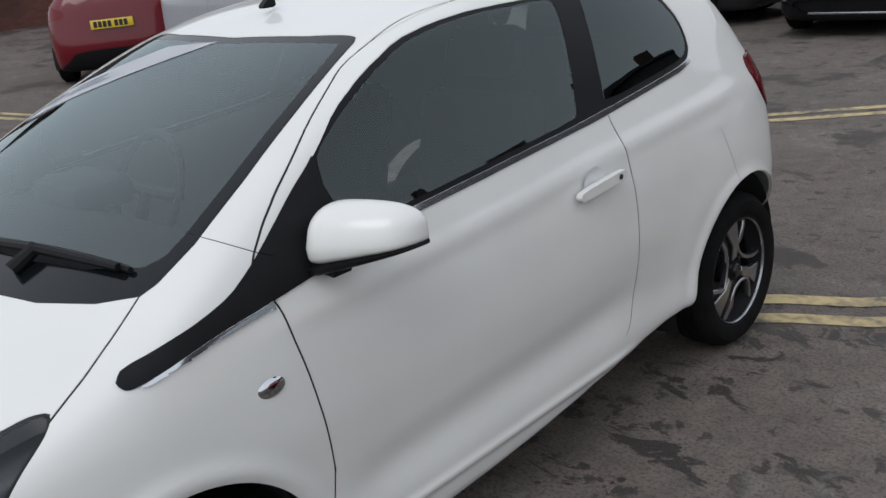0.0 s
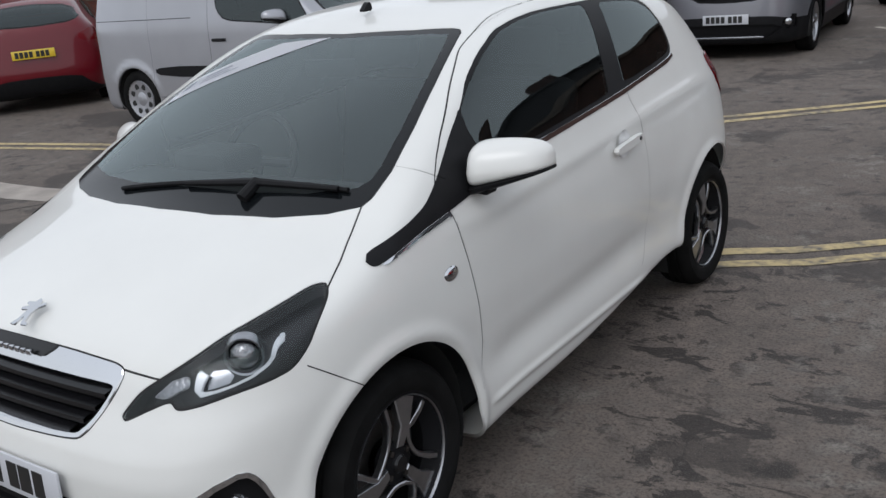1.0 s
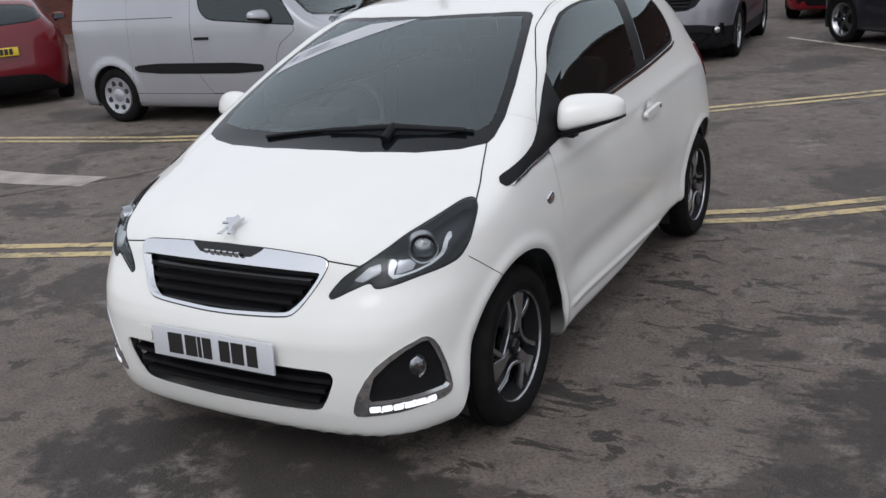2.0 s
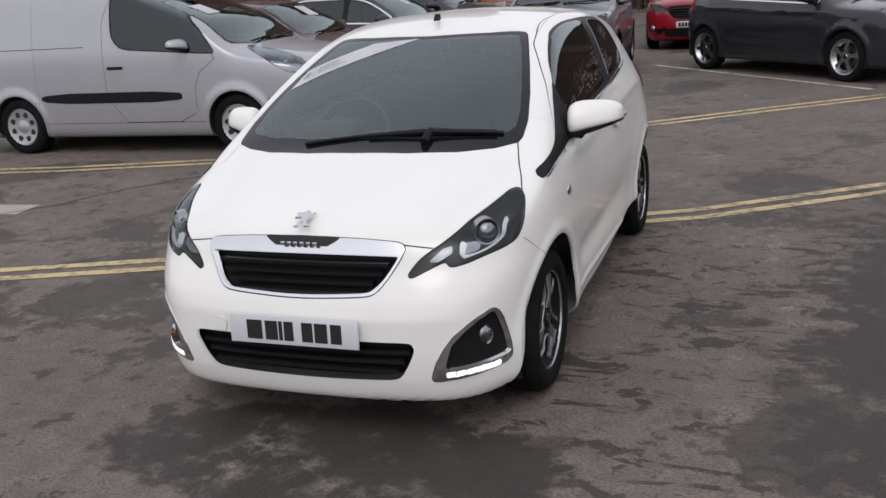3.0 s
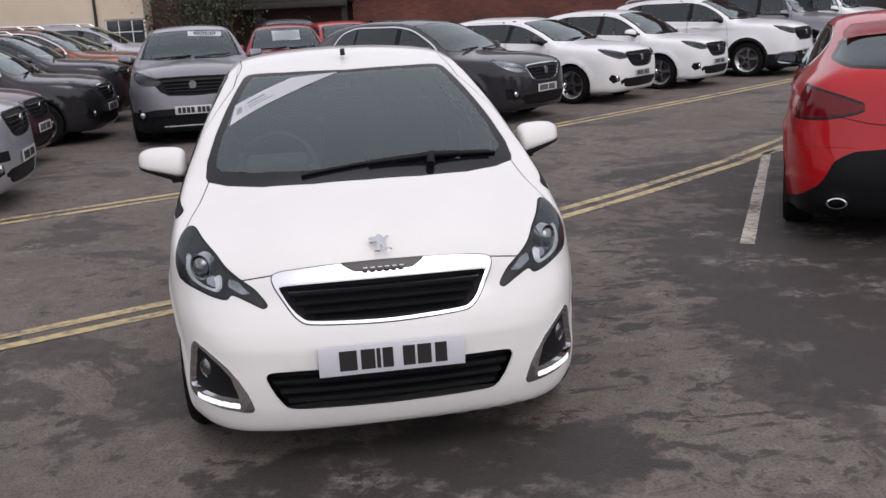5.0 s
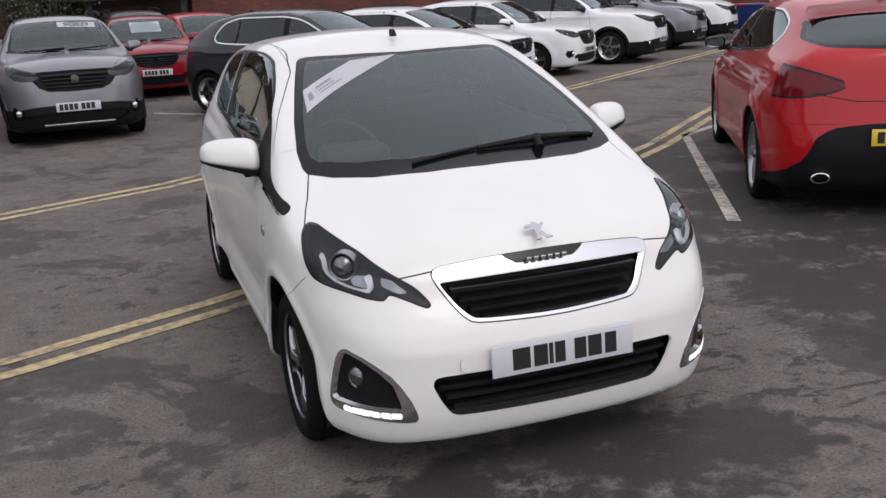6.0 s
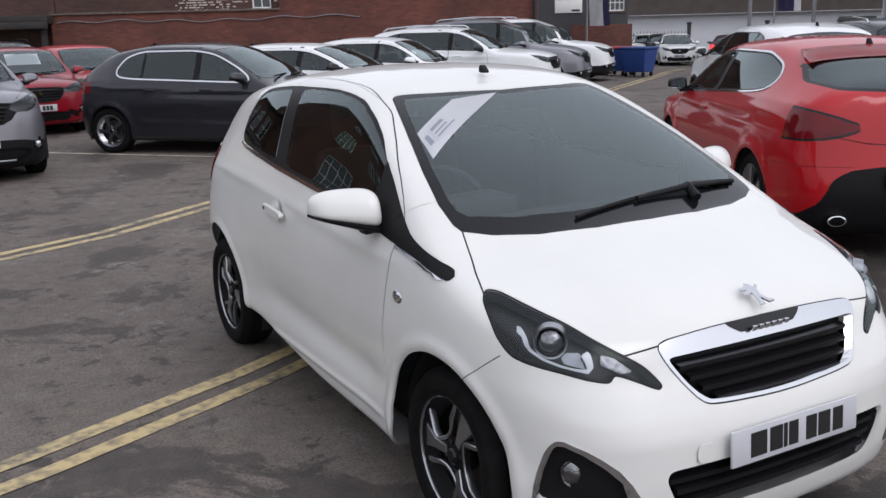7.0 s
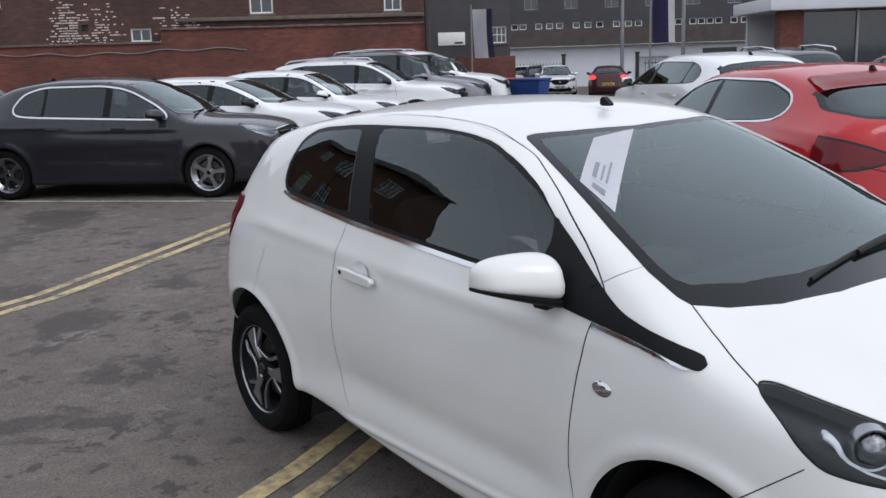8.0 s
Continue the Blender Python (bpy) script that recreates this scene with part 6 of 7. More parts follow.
park("estate_car", "dark charcoal estate car in the row", dict(SUV, rails="chrome", clad=False, cards=[(0.0, 0.22, 0.45, 0.75, "")]), M["dark"], ROWX, 13.5, 86, detail=0.6)
park("family_suv", "copper brown sport utility car with chrome trim", dict(BIGSUV, chrome=True), M["copper"], ROWX, 16.1, 86, detail=0.6)
park("hatchback", "black hatchback with chrome window line", dict(chrome=True), M["black"], ROWX, 18.8, 86, detail=0.6)
park("family_suv", "lilac silver sport utility car by the buildings", BIGSUV, M["silver"], ROWX, 21.6, 86, detail=0.6)
park("compact_suv", "deep red compact car with a white sale card", dict(SMALL, cards=[(-0.25, 0.3, 0.35, 0.75, "")]), M["deepred"], -0.1, 15.4, 2, detail=0.6)
park("hatchback", "red hatchback facing the car park lane", SMALL, M["red"], 1.45, 16.6, 12, detail=0.6)
park("compact_suv", "dark grey compact sport utility car with roof rails", SUV, M["dark"], 0.2, 19.6, 8, detail=0.5)
park("family_suv", "white sport utility car with dark bonnet parked ahead of the coupe", dict(BIGSUV, H=1.56, rails=False), M["white2"], 9.8, 8.5, 149, detail=0.6)
park("estate_car", "dark estate car with bright roof rails", dict(SUV, H=1.58, rails="chrome"), M["dark"], 14.6, 10.6, 149, detail=0.6)
park("hatchback", "deep red hatchback parked beyond the white car", dict(H=1.50), M["deepred"], 13.6, 7.2, 149, detail=0.6)
park("hatchback", "white hatchback beyond the waste bins", SMALL, M["white2"], 29.6, 31.1, -38, detail=0.5)
park("hatchback", "dark grey hatchback in line beyond the waste bins", SMALL, M["dark"], 31.1, 33.7, -38, detail=0.5)
park("hatchback", "white hatchback half hidden behind the waste bins", SMALL, M["white2"], 31.9, 35.7, -38, detail=0.5)
park("hatchback", "dark red hatchback with lit brake lights", dict(SMALL, H=1.40, lit=True), M["plum"], 31.0, 29.2, 132, detail=0.5)


# ---- buildings round the car park ----
def brick_mat(name, c1, c2, mortar, dirt):
    m = bpy.data.materials.new(name)
    m.use_nodes = True
    nt = m.node_tree
    b = nt.nodes["Principled BSDF"]
    b.inputs["Roughness"].default_value = 0.9
    tc = nt.nodes.new("ShaderNodeTexCoord")
    mp = nt.nodes.new("ShaderNodeMapping")
    mp.inputs["Rotation"].default_value = (radians(90), 0, 0)
    nt.links.new(tc.outputs["Object"], mp.inputs["Vector"])
    br = nt.nodes.new("ShaderNodeTexBrick")
    br.inputs["Scale"].default_value = 1.0
    br.inputs["Brick Width"].default_value, br.inputs["Row Height"].default_value, br.inputs["Mortar Size"].default_value = 0.225, 0.075, 0.008
    br.inputs["Color1"].default_value, br.inputs["Color2"].default_value, br.inputs["Mortar"].default_value = (*c1, 1), (*c2, 1), (*mortar, 1)
    nt.links.new(mp.outputs[0], br.inputs["Vector"])
    n = nt.nodes.new("ShaderNodeTexNoise")
    n.inputs["Scale"].default_value, n.inputs["Detail"].default_value, n.inputs["Roughness"].default_value = 0.5, 10, 0.65
    nt.links.new(tc.outputs["Object"], n.inputs["Vector"])
    r = nt.nodes.new("ShaderNodeMapRange")
    r.inputs["From Min"].default_value, r.inputs["From Max"].default_value, r.inputs["To Max"].default_value = 0.42, 0.68, 0.75
    nt.links.new(n.outputs[0], r.inputs["Value"])
    x = nt.nodes.new("ShaderNodeMix")
    x.data_type = "RGBA"
    x.inputs["B"].default_value = (*dirt, 1)
    nt.links.new(r.outputs[0], x.inputs["Factor"])
    nt.links.new(br.outputs["Color"], x.inputs["A"])
    nt.links.new(x.outputs["Result"], b.inputs["Base Color"])
    bp = nt.nodes.new("ShaderNodeBump")
    bp.inputs["Strength"].default_value, bp.inputs["Distance"].default_value = 0.5, 0.01
    nt.links.new(br.outputs["Fac"], bp.inputs["Height"])
    bp.invert = True
    nt.links.new(bp.outputs[0], b.inputs["Normal"])
    return m


BRICK = brick_mat("red_brick", (0.19, 0.055, 0.036), (0.12, 0.036, 0.026), (0.085, 0.06, 0.05), (0.050, 0.025, 0.020))
OLDBRICK = brick_mat("sooty_brick", (0.105, 0.046, 0.034), (0.065, 0.032, 0.025), (0.06, 0.05, 0.044), (0.030, 0.021, 0.018))
BROWNBRICK = brick_mat("brown_brick", (0.15, 0.062, 0.038), (0.11, 0.045, 0.030), (0.10, 0.078, 0.062), (0.065, 0.036, 0.026))
CREAM = mat("cream_render", (0.56, 0.48, 0.37), 0.85, vary=0.08, scale=0.8, bump=0.1, bscale=40)
WHITEWALL = mat("white_painted_wall", (0.62, 0.63, 0.66), 0.7, vary=0.06, scale=0.7)
SLATE = mat("dark_slate_cladding", (0.042, 0.040, 0.044), 0.6, vary=0.15, scale=1.5)
TILES = mat("brown_roof_tiles", (0.070, 0.056, 0.050), 0.8, vary=0.2, scale=2.0)
FRAME = mat("white_window_frame", (0.72, 0.72, 0.70), 0.5, vary=0.04)
PANE = mat("window_pane", (0.030, 0.036, 0.040), 0.06, coat=0.6, vary=0.1)
GREENPANE = mat("green_lit_pane", (0.035, 0.10, 0.045), 0.10, coat=0.6, vary=0.3, scale=3)
DARKWOOD = mat("dark_timber", (0.022, 0.019, 0.017), 0.8, vary=0.3, scale=5)
STONE = mat("coping_stone", (0.12, 0.095, 0.080), 0.9, vary=0.25, scale=5)
FLAKE = mat("flaking_limewash", (0.55, 0.50, 0.45), 0.9, vary=0.2, scale=12)
IRON = mat("black_ironwork", (0.015, 0.015, 0.016), 0.5, vary=0.1)
STEEL = mat("galvanised_pole", (0.25, 0.25, 0.26), 0.45, 0.6, vary=0.1)
BINBLUE = mat("blue_bin_plastic", (0.012, 0.040, 0.17), 0.5, vary=0.1)
BINRED = mat("red_bin_plastic", (0.30, 0.03, 0.03), 0.5, vary=0.1)
SIGNBLUE = mat("blue_sign_board", (0.015, 0.025, 0.06), 0.4, vary=0.1)
PURPLE = mat("purple_flag_cloth", (0.035, 0.03, 0.09), 0.8, vary=0.1)
CLOTH = mat("white_flag_cloth", (0.62, 0.62, 0.64), 0.8, vary=0.05)


def frame_on(x0, y0, x1, y1):
    """The pose of a facade: local x runs from the first point to the second, local y goes into the wall, z up."""
    a = math.degrees(math.atan2(y1 - y0, x1 - x0))
    return pose(x0, y0, 0, 0, 0, a), math.hypot(x1 - x0, y1 - y0)


def wall(parent, name, u0, u1, z0, z1, material, holes=(), t=0.3, y=0.0):
    """A wall with thickness t whose openings (u0, u1, z0, z1) go right through."""
    us = sorted({u0, u1, *[h[0] for h in holes], *[h[1] for h in holes]})
    zs = sorted({z0, z1, *[h[2] for h in holes], *[h[3] for h in holes]})
    solid = {}
    for i in range(len(us) - 1):
        for k in range(len(zs) - 1):
            cu, cz = (us[i] + us[i + 1]) / 2, (zs[k] + zs[k + 1]) / 2
            solid[i, k] = not any(h[0] < cu < h[1] and h[2] < cz < h[3] for h in holes)
    bm = bmesh.new()

    def quad(*p):
        bm.faces.new([bm.verts.new(q) for q in p])
    for (i, k), s in solid.items():
        if not s:
            continue
        a, b, c, d = us[i], us[i + 1], zs[k], zs[k + 1]
        quad((a, y, c), (b, y, c), (b, y, d), (a, y, d))
        quad((b, y + t, c), (a, y + t, c), (a, y + t, d), (b, y + t, d))
        for di, dk, p, q in ((-1, 0, (a, c), (a, d)), (1, 0, (b, d), (b, c)), (0, -1, (b, c), (a, c)), (0, 1, (a, d), (b, d))):
            if not solid.get((i + di, k + dk), False):
                quad((p[0], y, p[1]), (q[0], y, q[1]), (q[0], y + t, q[1]), (p[0], y + t, p[1]))
    bmesh.ops.remove_doubles(bm, verts=bm.verts, dist=1e-5)
    return part(name, bm, material, parent, smooth=False)


def window(parent, u0, u1, z0, z1, cols, rows, pane=None, fr=None, y=0.06, sill=True):
    fr = fr or FRAME
    f = 0.05
    bm = bmesh.new()
    box(bm, u0, u1, y, y + 0.07, z0, z0 + f)
    box(bm, u0, u1, y, y + 0.07, z1 - f, z1)
    box(bm, u0, u0 + f, y, y + 0.07, z0 + f, z1 - f)
    box(bm, u1 - f, u1, y, y + 0.07, z0 + f, z1 - f)
    w = part("window", bm, fr, parent, smooth=False)
    part("pane", box(bmesh.new(), u0 + f, u1 - f, y + 0.035, y + 0.045, z0 + f, z1 - f), pane or PANE, w, smooth=False)
    for i in range(1, cols):
        u = u0 + (u1 - u0) * i / cols
        part("glazing_bar", box(bmesh.new(), u - 0.014, u + 0.014, y + 0.015, y + 0.055, z0 + f, z1 - f), fr, w, smooth=False)
    for k in range(1, rows):
        z = z0 + (z1 - z0) * k / rows
        part("glazing_bar", box(bmesh.new(), u0 + f, u1 - f, y + 0.012, y + 0.052, z - 0.014, z + 0.014), fr, w, smooth=False)
    if sill:
        part("window_sill", box(bmesh.new(), u0 - 0.06, u1 + 0.06, -0.06, 0.10, z0 - 0.07, z0, 0.01), STONE if fr is FRAME else fr, w, smooth=False)
    return w


# brick house with white windows, and the cream wall beside it
m, L = frame_on(-20.8, 30, -10.6, 30)
house = thing("brick_house", "brown brick building with white multi-pane windows", "building", m)
wins = [(L - 1.80, L - 0.70, 1.58, 3.0), (L - 3.95, L - 3.05, 1.15, 2.08), (L - 5.55, L - 4.70, 2.0, 3.4), (L - 2.95, L - 1.45, 4.6, 6.2), (L - 6.45, L - 5.25, 4.6, 6.2)] + [(L - 2.2 - 2.7 * i, L - 1.1 - 2.7 * i, z, z + 1.4) for i in range(3) for z in (7.4, 10.2)]
wall(house, "wall", 0, L, -0.5, 12.6, BROWNBRICK, wins)
wall(house, "side_wall", L - 0.3, L, -0.5, 12.6, BROWNBRICK, (), 9.0, 0.3)
wall(house, "side_wall", 0, 0.3, -0.5, 12.6, BROWNBRICK, (), 9.0, 0.3)
for k, (a, b, c, d) in enumerate(wins):
    window(house, a, b, c, d, 4, 4, GREENPANE if k in (0, 5) else PANE)
part("string_course", box(bmesh.new(), 0, L, -0.05, -0.002, 3.55, 3.72, 0.01), STONE, house)
bm = bmesh.new()
prism(bm, [(-0.5, 12.4), (5, 15.4), (10.5, 12.4)], L, Matrix(((0, 0, 1, 0), (1, 0, 0, 0), (0, 1, 0, 0), (0, 0, 0, 1))))
part("roof", bm, TILES, house, smooth=False)
part("downpipe", tube(bmesh.new(), (L - 4.4, -0.08, -0.4), (L - 4.4, -0.08, 10.1), 0.055, n=10), IRON, house)
part("timber_panel", box(bmesh.new(), L - 8.0, L - 5.8, -0.04, -0.003, 1.9, 3.5), DARKWOOD, house)

m2 = m @ pose(L - 9.95, -0.10, -0.05) @ Matrix.Diagonal((0.76, 1, 0.76, 1)) @ pose(0, 0, 0.62)
sign = thing("shop_sign", "dark blue sign board with white lettering", "sign", m2)
part("board", box(bmesh.new(), 0, 2.5, -0.03, 0.0, 2.05, 2.42, 0.008), SIGNBLUE, sign)
part("sign_rim", box(bmesh.new(), -0.04, 2.54, 0.001, 0.03, 2.01, 2.46, 0.006), FRAME, sign)
txt = bpy.data.curves.new("lettering", "FONT")
txt.body, txt.size, txt.extrude, txt.align_x = "The Business Centre", 0.25, 0.004, "CENTER"
txt.materials.append(FRAME)
to = new("lettering", txt)
to.parent = sign
to.matrix_basis = pose(1.25, -0.036, 2.16, 90)

m, L = frame_on(-10.6, 30.3, -4.6, 30.3)
cream = thing("cream_building", "cream rendered building with a flat side wall", "building", m)
cw = [(1.7, 3.2, 0.5, 1.62), (4.7, 6.0, 0.9, 1.75)]
wall(cream, "wall", 0, L, -0.5, 4.3, CREAM, cw)
wall(cream, "side_wall", L - 0.3, L, -0.5, 4.3, CREAM, (), 3.0, 0.3)
for a, b, c, d in cw:
    window(cream, a, b, c, d, 3, 2)
part("downpipe", tube(bmesh.new(), (4.45, -0.07, -0.4), (4.45, -0.07, 4.3), 0.05, n=10), IRON, cream)
part("roof", box(bmesh.new(), 0, L + 0.2, -0.3, 3.2, 4.3, 4.5, 0.02), SLATE, cream)
m, L = frame_on(-10.5, 33.8, -4.2, 33.8)
wing = thing("brick_wing", "dark brick rear wing with white sash windows", "building", m)
ww = [(0.5, 1.7, 5.1, 6.7), (2.6, 3.8, 5.1, 6.7), (4.6, 5.8, 5.1, 6.7)]
wall(wing, "wall", 0, L, -0.5, 7.7, OLDBRICK, ww)
wall(wing, "side_wall", L - 0.3, L, -0.5, 7.7, OLDBRICK, (), 6.0, 0.3)
for a, b, c, d in ww:
    window(wing, a, b, c, d, 2, 2)
part("roof", box(bmesh.new(), -0.1, L + 0.3, -0.3, 6.5, 7.7, 7.95, 0.02), SLATE, wing)
part("alarm_box", box(bmesh.new(), 0.5, 0.75, -0.10, -0.002, 2.75, 3.05, 0.02), mat("yellow_alarm_box", (0.6, 0.42, 0.03), 0.4, vary=0.05), cream)

# link: dark timber canopy and wall between the two
m, L = frame_on(-4.6, 32.5, 2.6, 30.4)
link = thing("covered_yard", "dark timber canopy along a brick yard wall", "canopy", m)
wall(link, "wall", 0, L, -0.5, 6.5, OLDBRICK)
part("canopy_roof", box(bmesh.new(), 1.6, L, -1.6, 0.0, 2.0, 2.25, 0.03), DARKWOOD, link)
part("canopy_gutter", box(bmesh.new(), 1.5, L, -1.75, -1.61, 1.85, 2.05, 0.03), DARKWOOD, link)
for u in (1.8, 4.4, L - 0.15):
    part("post", box(bmesh.new(), u - 0.08, u + 0.08, -1.55, -1.39, -0.1, 2.0), DARKWOOD, link)

# ivy and bare twigs over the yard wall
random.seed(5)
twig = mat("bare_twigs", (0.055, 0.042, 0.030), 0.9, vary=0.3)
leafm = mat("ivy_leaves", (0.040, 0.055, 0.022), 0.6, vary=0.35, scale=3)
shrub = thing("shrub", "straggling ivy shrub with bare twigs by the wall", "shrub", pose(-2.6, 29.6, 0))
bm = bmesh.new()
for i in range(9):
    p = Vector((random.uniform(-1.4, 1.6), random.uniform(-0.3, 0.4), 0))
    r = 0.035
    d = Vector((random.uniform(-0.3, 0.3), random.uniform(-0.2, 0.2), 1))
    for k in range(7):
        q = p + d.normalized() * 0.5
        tube(bm, p, q, r, r * 0.78, n=5, cap=False)
        if k > 1:
            for _ in range(2):
                e = q + Vector((random.uniform(-1, 1), random.uniform(-0.5, 0.5), random.uniform(0.0, 0.8))) * 0.5
                tube(bm, q, e, r * 0.4, 0.004, n=4, cap=False)
        p, r = q, r * 0.78
        d += Vector((random.uniform(-0.35, 0.35), random.uniform(-0.2, 0.2), 0))
part("stems", bm, twig, shrub)
V, F = [], []
for i in range(2600):
    c = Vector((random.gauss(0.1, 0.9), random.gauss(0, 0.35), abs(random.gauss(2.3, 0.8))))
    q = Euler((random.uniform(0, 6), random.uniform(0, 6), random.uniform(0, 6))).to_matrix()
    s = random.uniform(0.04, 0.085)
    k = len(V)
    V += [c + q @ Vector(v) * s for v in ((-0.5, 0, 0), (0, -0.6, 0.1), (0.6, 0, 0), (0, 0.9, -0.1))]
    F.append((k, k + 1, k + 2, k + 3))
tagged(piece("leaves", V, F, leafm, shrub, smooth=False), kind="stuff")

# long old brick wall behind the row, with its coping and the taller building on it
m, L = frame_on(2.4, 30.0, 15.6, 22.5)
bw = thing("brick_wall", "long red brick wall with a stepped stone coping", "wall", m)
wall(bw, "wall", 0, L, -0.5, 2.25, BRICK, (), 0.5)
wall(bw, "upper_wall", L * 0.47, L, 2.25, 2.62, BRICK, (), 0.5)
for i in range(13):
    u = L * 0.47 * i / 13
    part("coping_stone", box(bmesh.new(), u + 0.006, u + L * 0.47 / 13 - 0.006, -0.06, 0.3, 2.252, 2.252 + random.uniform(0.055, 0.07), 0.012), STONE, bw)
for i in range(15):
    u = L * 0.47 + L * 0.53 * i / 15
    part("coping_stone", box(bmesh.new(), u + 0.006, u + L * 0.53 / 15 - 0.006, -0.06, 0.3, 2.622, 2.622 + random.uniform(0.05, 0.07), 0.012), STONE, bw)
bm = bmesh.new()
pts = [Vector((0.2 + L * 0.62 * i / 40, -0.03, 2.02 + 0.04 * math.sin(i * 0.9) + 0.03 * math.sin(i * 0.23))) for i in range(41)]
for a, b in zip(pts, pts[1:]):
    tube(bm, a, b, 0.016, n=6, cap=False)
part("cable", bm, STEEL, bw)
old = thing("old_workshop", "sooty brick workshop with flaking limewash and small windows", "building", m @ pose(0, 0.5, 0))
ow = [(6.2, 6.8, 2.32, 2.72), (9.75, 10.45, 3.06, 4.3), (1.0, 2.6, 3.4, 4.4), (L - 1.35, L - 0.8, 3.05, 4.4), (4.8, 5.0, 2.66, 2.86)]
wall(old, "wall", 0, L, 2.2, 6.2, OLDBRICK, ow)
for k, (a, b, c, d) in enumerate(ow):
    if k == 4:
        part("vent_grille", box(bmesh.new(), a, b, 0.1, 0.15, c, d), IRON, old)
    else:
        window(old, a, b, c, d, 2, 1 if k == 0 else 2)
part("ledge", box(bmesh.new(), L * 0.5, L - 0.1, -0.12, -0.002, 2.86, 2.98, 0.02), STONE, old)
part("downpipe", tube(bmesh.new(), (L - 0.12, -0.65, 0), (L - 0.12, -0.65, 6), 0.07, n=10), IRON, old)
part("parapet", box(bmesh.new(), -0.1, L + 0.1, -0.1, 0.5, 6.2, 6.4, 0.02), STONE, old)
bm = bmesh.new()
for k in range(520):
    u, z, su, sz = random.choice(((4.45, 3.0, 0.22, 0.3), (4.4, 2.6, 0.3, 0.25), (5.3, 2.75, 0.3, 0.3), (7.6, 2.7, 0.35, 0.28), (8.0, 2.5, 0.3, 0.2)))
    u, z = random.gauss(u, su), random.gauss(z, sz)
    z = round(z / 0.075) * 0.075
    if z < 2.3 or any(h[0] - 0.1 < u < h[1] + 0.1 and h[2] - 0.1 < z < h[3] + 0.1 for h in ow):
        continue
    w = random.uniform(0.04, 0.11)
    box(bm, u - w / 2, u + w / 2, -0.006, -0.001, z - 0.02, z + random.uniform(0.005, 0.025))
tagged(part("limewash", bm, FLAKE, old, smooth=False), kind="stuff")
wall(old, "gable_wall", L - 0.3, L, 0, 6.2, OLDBRICK, (), 8.0, 0.31)

# dark commercial block by the entrance, with a sign and a banner
m, L = frame_on(16.4, 26.0, 22.6, 22.4)
blk = thing("dark_office", "dark painted block with a small white sign", "building", m @ pose(0, 8, 0))
wall(blk, "wall", 0, 5.95, -0.5, 7, SLATE, [(5.0, 5.8, 2.1, 2.8)])
window(blk, 5.0, 5.8, 2.1, 2.8, 4, 2)
part("sign_panel", box(bmesh.new(), 2.82, 3.98, -0.05, -0.002, 2.06, 2.60, 0.01), FRAME, blk)
part("bar", box(bmesh.new(), 3.52, 3.88, -0.058, -0.051, 2.12, 2.20), IRON, blk)
part("lower_wall", box(bmesh.new(), 3.4, 5.9, -1.3, -0.9, -0.3, 1.55, 0.02), BRICK, blk)


def flag(x, y, h, w, drop, material, second):
    f = thing("banner_flag", "white and purple banner flag on a slim pole", "flag", pose(x, y, 0, 0, 0, -48))
    part("pole", tube(bmesh.new(), (0, 0, -0.5), (0, 0, h), 0.045, 0.035, n=10), STEEL, f)
    for nm, u0, u1, mt in (("banner", 0.05, w * 0.72, material), ("banner_edge", w * 0.72 + 0.002, w, second)):
        bm = bmesh.new()
        rows = []
        for i in range(13):
            z = h - 0.2 - drop * i / 12
            rows.append([bm.verts.new((u0 + (u1 - u0) * k / 6 + 0.25 * (i / 12) ** 2 * 0.3, 0.10 * math.sin(2.2 * (u0 + (u1 - u0) * k / 6) * 2 + i * 0.25), z)) for k in range(7)])
        for i in range(12):
            for k in range(6):
                bm.faces.new((rows[i][k], rows[i + 1][k], rows[i + 1][k + 1], rows[i][k + 1]))
        bmesh.ops.solidify(bm, geom=bm.faces[:], thickness=0.006)
        part(nm, bm, mt, f)


flag(22.3, 28.6, 3.6, 0.85, 1.9, CLOTH, PURPLE)
flag(29.6, 25.6, 6.0, 0.95, 3.9, PURPLE, CLOTH)

# far terrace across the street: white ground floor, tiled band, slate cladding
m, L = frame_on(25, 54, 62, 19.5)
m = m @ pose(0, 0, -0.38)
ter = thing("far_terrace", "long dark clad terrace over a white painted ground floor", "building", m)
gw = [(9.5, 11.2, -0.6, 1.5), (14.6, 16.2, -0.6, 1.5), (24.0, 26.0, -0.6, 1.6)]
wall(ter, "ground_floor", 0, L, -1.5, 2.35, WHITEWALL, gw)
for a, b, c, d in gw:
    part("blank_panel", box(bmesh.new(), a, b, 0.12, 0.2, c, d), mat("grey_shutter", (0.45, 0.46, 0.48), 0.6, vary=0.06), ter, smooth=False)
for i in range(6):
    z = 2.36 + 0.17 * i
    part("tile_course", box(bmesh.new(), 0, L, -0.55 + 0.075 * i, -0.30 + 0.075 * i, z, z + 0.19), TILES, ter, smooth=False)
up = [(u, u + 0.42, 3.40, 3.76) for u in (2.0, 2.6, 5.5, 6.1, 6.7, 9.2, 9.8, 10.4, 13.0, 13.6, 16.6, 17.1, 18.05, 18.7, 19.3, 20.3, 21.0, 21.7, 22.7, 23.4, 24.0, 26.36, 27.2, 27.7, 28.2, 28.7, 29.6, 30.2, 30.9, 33.5, 34.1, 36.0, 36.6, 37.2)]
hi = [(3.0 + 2.4 * i, 3.8 + 2.4 * i, 4.55, 6.1) for i in range(18)]
hi += [(a, b, c + 3.4 * k, d + 3.4 * k) for a, b, c, d in hi for k in (1, 2)]
wall(ter, "upper_wall", 0, L, 3.36, 14.4, SLATE, up + hi)
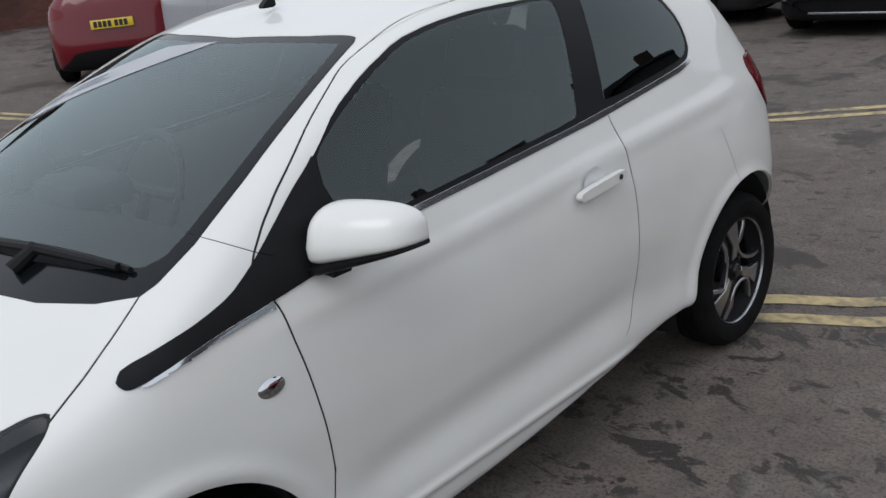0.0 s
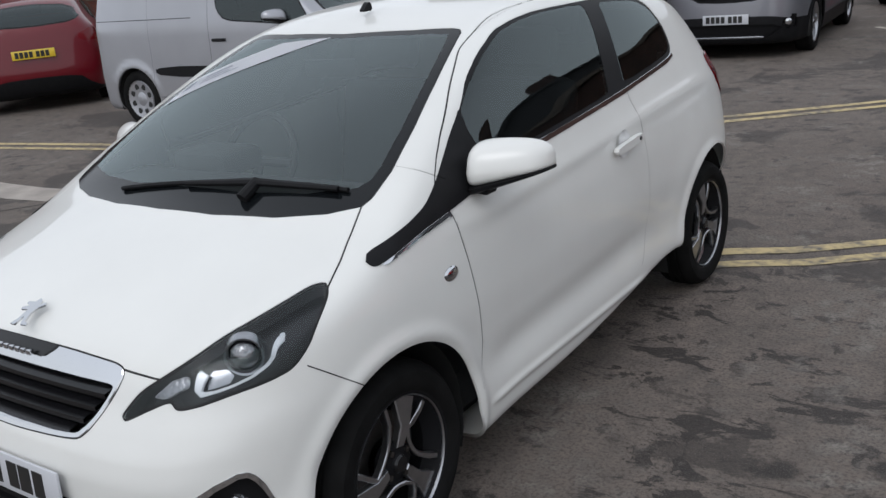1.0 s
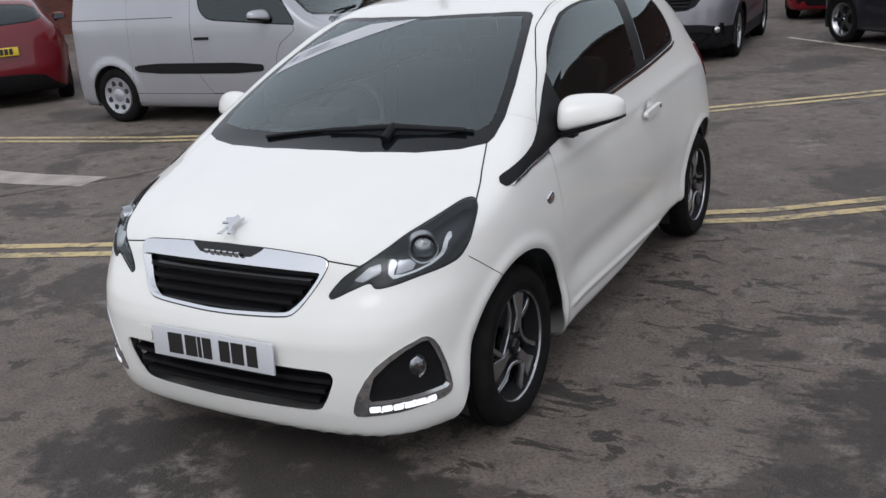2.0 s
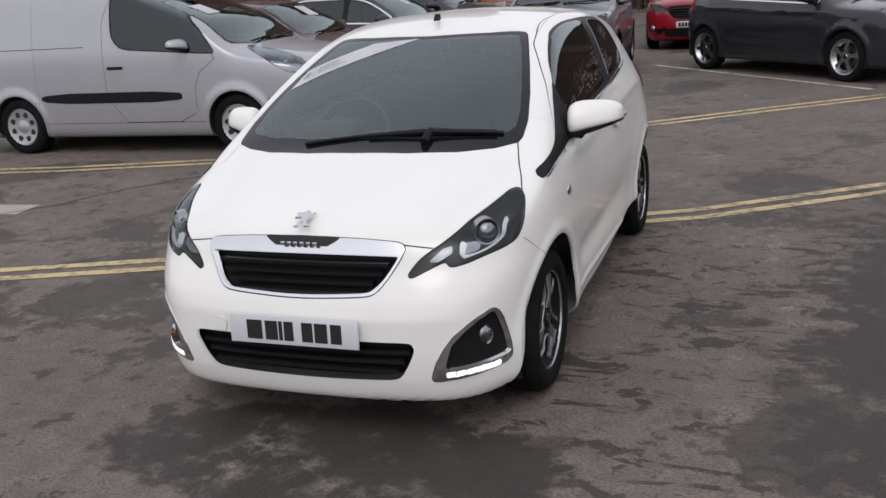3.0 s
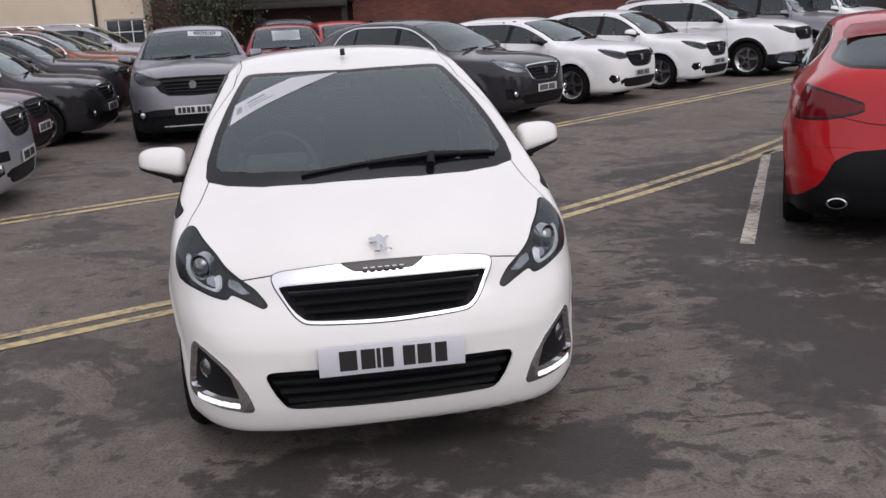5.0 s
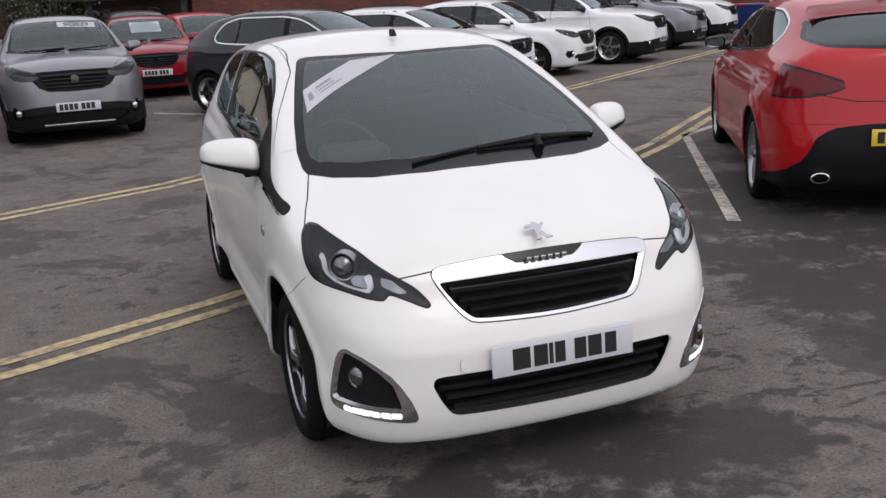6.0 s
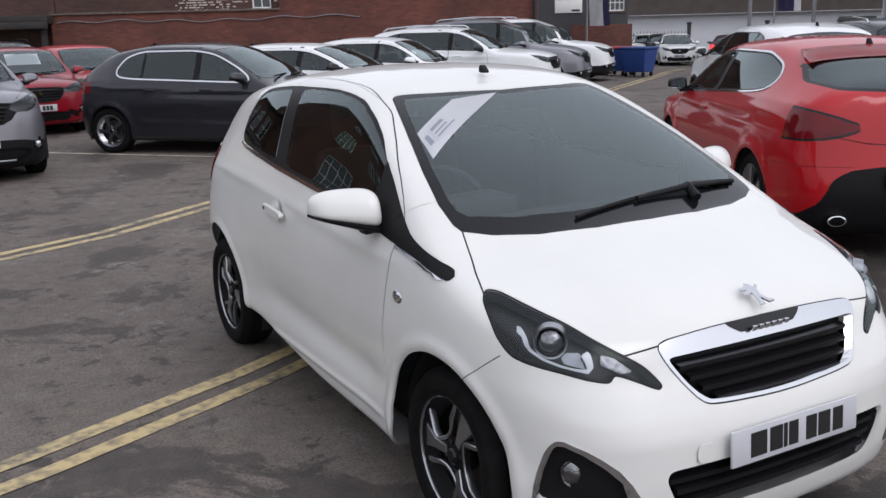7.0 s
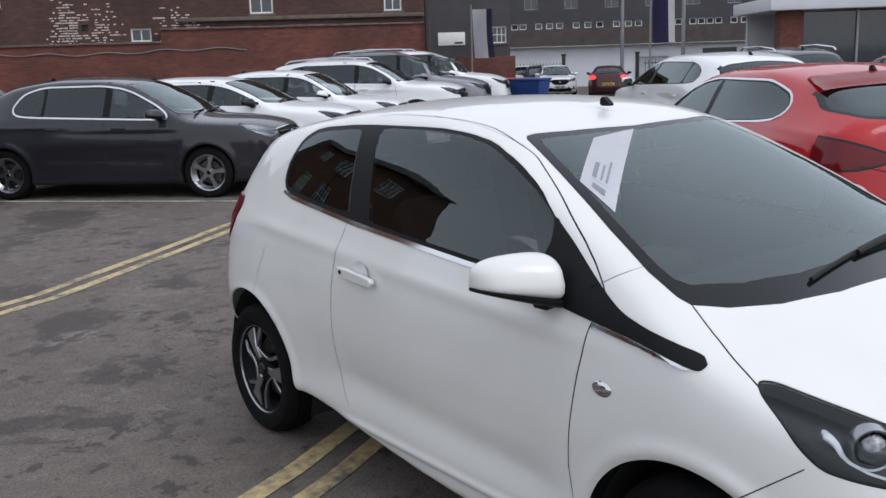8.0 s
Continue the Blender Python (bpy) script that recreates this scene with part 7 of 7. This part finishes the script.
for a, b, c, d in up:
    window(ter, a, b, c, d, 1, 1, sill=False)
for a, b, c, d in hi:
    window(ter, a, b, c, d, 2, 2, mat("grey_blind", (0.22, 0.23, 0.25), 0.3, vary=0.05) if a < 1 else PANE, STEEL, sill=False)
part("shop_name_shape", box(bmesh.new(), 28.0, 30.0, -0.04, -0.003, 1.65, 2.0, 0.02), mat("green_shop_shape", (0.06, 0.07, 0.06), 0.5, vary=0.05), ter)
part("roof_edge", box(bmesh.new(), -0.2, L + 0.2, -0.3, 8, 14.4, 14.7, 0.02), SLATE, ter)
for u, w, h in ((3.0, 2.2, 1.6), (9.5, 1.0, 2.3), (15.0, 3.0, 1.2), (22.5, 0.9, 2.4), (27.0, 2.6, 1.5), (34.0, 1.0, 2.2), (41.0, 2.8, 1.4)):
    part("chimney", box(bmesh.new(), u, u + w, 1.0, 2.4, 14.7, 14.7 + h, 0.03), OLDBRICK, ter)

# showroom at the street corner
m, L = frame_on(35.4, 23.3, 52, 8.5)
sr = thing("glass_showroom", "glass fronted showroom with an orange brick pier", "building", m)
part("pier", box(bmesh.new(), 0, 1.0, -0.3, 0.6, -0.8, 3.1, 0.01), BRICK, sr)
for i in range(7):
    u = 1.05 + 2.4 * i
    w = part("glazing", box(bmesh.new(), u, u + 2.3, 0.1, 0.16, -0.6, 3.0), PANE, sr, smooth=False)
    part("mullion", box(bmesh.new(), u + 2.3, u + 2.4, 0.0, 0.25, -0.8, 3.05), STEEL, sr, smooth=False)
part("roof_fascia", box(bmesh.new(), -0.6, L + 0.3, -0.9, 6.0, 3.1, 3.65, 0.03), WHITEWALL, sr)
part("back_wall", box(bmesh.new(), 0, L, 5.5, 5.8, -0.8, 3.1), WHITEWALL, sr)

# railings, posts, poles and bins at the entrance
for fx, fy, n in ((34.6, 40.7, 18), (40.5, 35.2, 8)):
    rail = thing("iron_railings", "black iron railings with pointed tops", "fence", pose(fx, fy, fall(fx, fy) + 0.3, 0, 0, -43), "iron railings")
    for z in (0.25, 1.0):
        part("rail", box(bmesh.new(), 0, 0.19 * n, -0.02, 0.02, z, z + 0.05), IRON, rail, smooth=False)
    for i in range(n):
        bm = tube(bmesh.new(), (0.1 + 0.19 * i, 0, -0.3), (0.1 + 0.19 * i, 0, 1.12), 0.016, n=6)
        tube(bm, (0.1 + 0.19 * i, 0, 1.12), (0.1 + 0.19 * i, 0, 1.25), 0.022, 0.002, n=6)
        part("upright", bm, IRON, rail, smooth=False)
for x, y in ((37.2, 38.3), (40.2, 35.4)):
    p = thing("gate_post", "black cast iron gate post", "post", pose(x, y, fall(x, y) + 0.3), "gate posts")
    part("shaft", box(bmesh.new(), -0.08, 0.08, -0.08, 0.08, -0.3, 1.55, 0.01), IRON, p)
    part("cap", box(bmesh.new(), -0.11, 0.11, -0.11, 0.11, 1.55, 1.68, 0.03), IRON, p)
for x, y, h in ((36.2, 33.0, 9.0), (36.5, 29.3, 9.0)):
    p = thing("street_lamp", "tall grey steel street lamp column", "lamp post", pose(x, y, 0))
    part("column", tube(bmesh.new(), (0, 0, -1), (0, 0, h), 0.11, 0.07, n=12), STEEL, p)
    part("arm", tube(bmesh.new(), (0, 0, h), (-1.2, 0, h + 0.2), 0.05, n=8), STEEL, p)


def bin_thing(x, y, rz, body, lidm, label):
    b = thing("waste_bin", label, "bin", pose(x, y, 0, 0, 0, rz) @ Matrix.Scale(0.68, 4), "waste bins")
    bm = bmesh.new()
    v = [bm.verts.new(p) for p in ((-0.52, -0.40, 0.2), (0.52, -0.40, 0.2), (0.52, 0.40, 0.2), (-0.52, 0.40, 0.2), (-0.66, -0.52, 1.2), (0.66, -0.52, 1.2), (0.66, 0.52, 1.2), (-0.66, 0.52, 1.2))]
    for q in ((0, 3, 2, 1), (0, 1, 5, 4), (1, 2, 6, 5), (2, 3, 7, 6), (3, 0, 4, 7), (4, 5, 6, 7)):
        bm.faces.new([v[i] for i in q])
    bmesh.ops.bevel(bm, geom=bm.edges[:], offset=0.03, segments=2, affect="EDGES")
    part("bin_body", bm, body, b)
    bm = box(bmesh.new(), -0.70, 0.70, -0.56, 0.56, 1.2, 1.30, 0.04)
    part("lid", bm, lidm, b)
    part("label_panel", box(bmesh.new(), -0.25, 0.25, -0.50, -0.475, 0.75, 1.0), FRAME, b)
    for sx in (-0.45, 0.45):
        for sy in (-0.32, 0.32):
            part("castor", tube(bmesh.new(), (sx - 0.03, sy, 0.1), (sx + 0.03, sy, 0.1), 0.1, n=12), M["tyre"], b)
    return b


bin_thing(17.6, 20.1, 105, BINBLUE, BINBLUE, "blue wheeled waste bin with a white label")
bin_thing(17.75, 21.2, 105, BINBLUE, BINRED, "wheeled waste bin with a red lid")

# brick building across the near side, whose face the car's windows mirror
m, L = frame_on(-21, 6, -21, 34)
nb = thing("brick_terrace", "tall brick terrace with white windows facing the car park", "building", m)
hw_ = [(1.5 + 3.1 * i, 2.8 + 3.1 * i, z, z + 1.6) for i in range(8) for z in (1.0, 3.8)]
wall(nb, "wall", 0, L, -0.5, 6.0, BRICK, hw_)
for a, b, c, d in hw_:
    window(nb, a, b, c, d, 2, 2)
part("roof", box(bmesh.new(), -0.3, L + 0.3, -0.3, 8, 6.0, 6.3, 0.02), SLATE, nb)
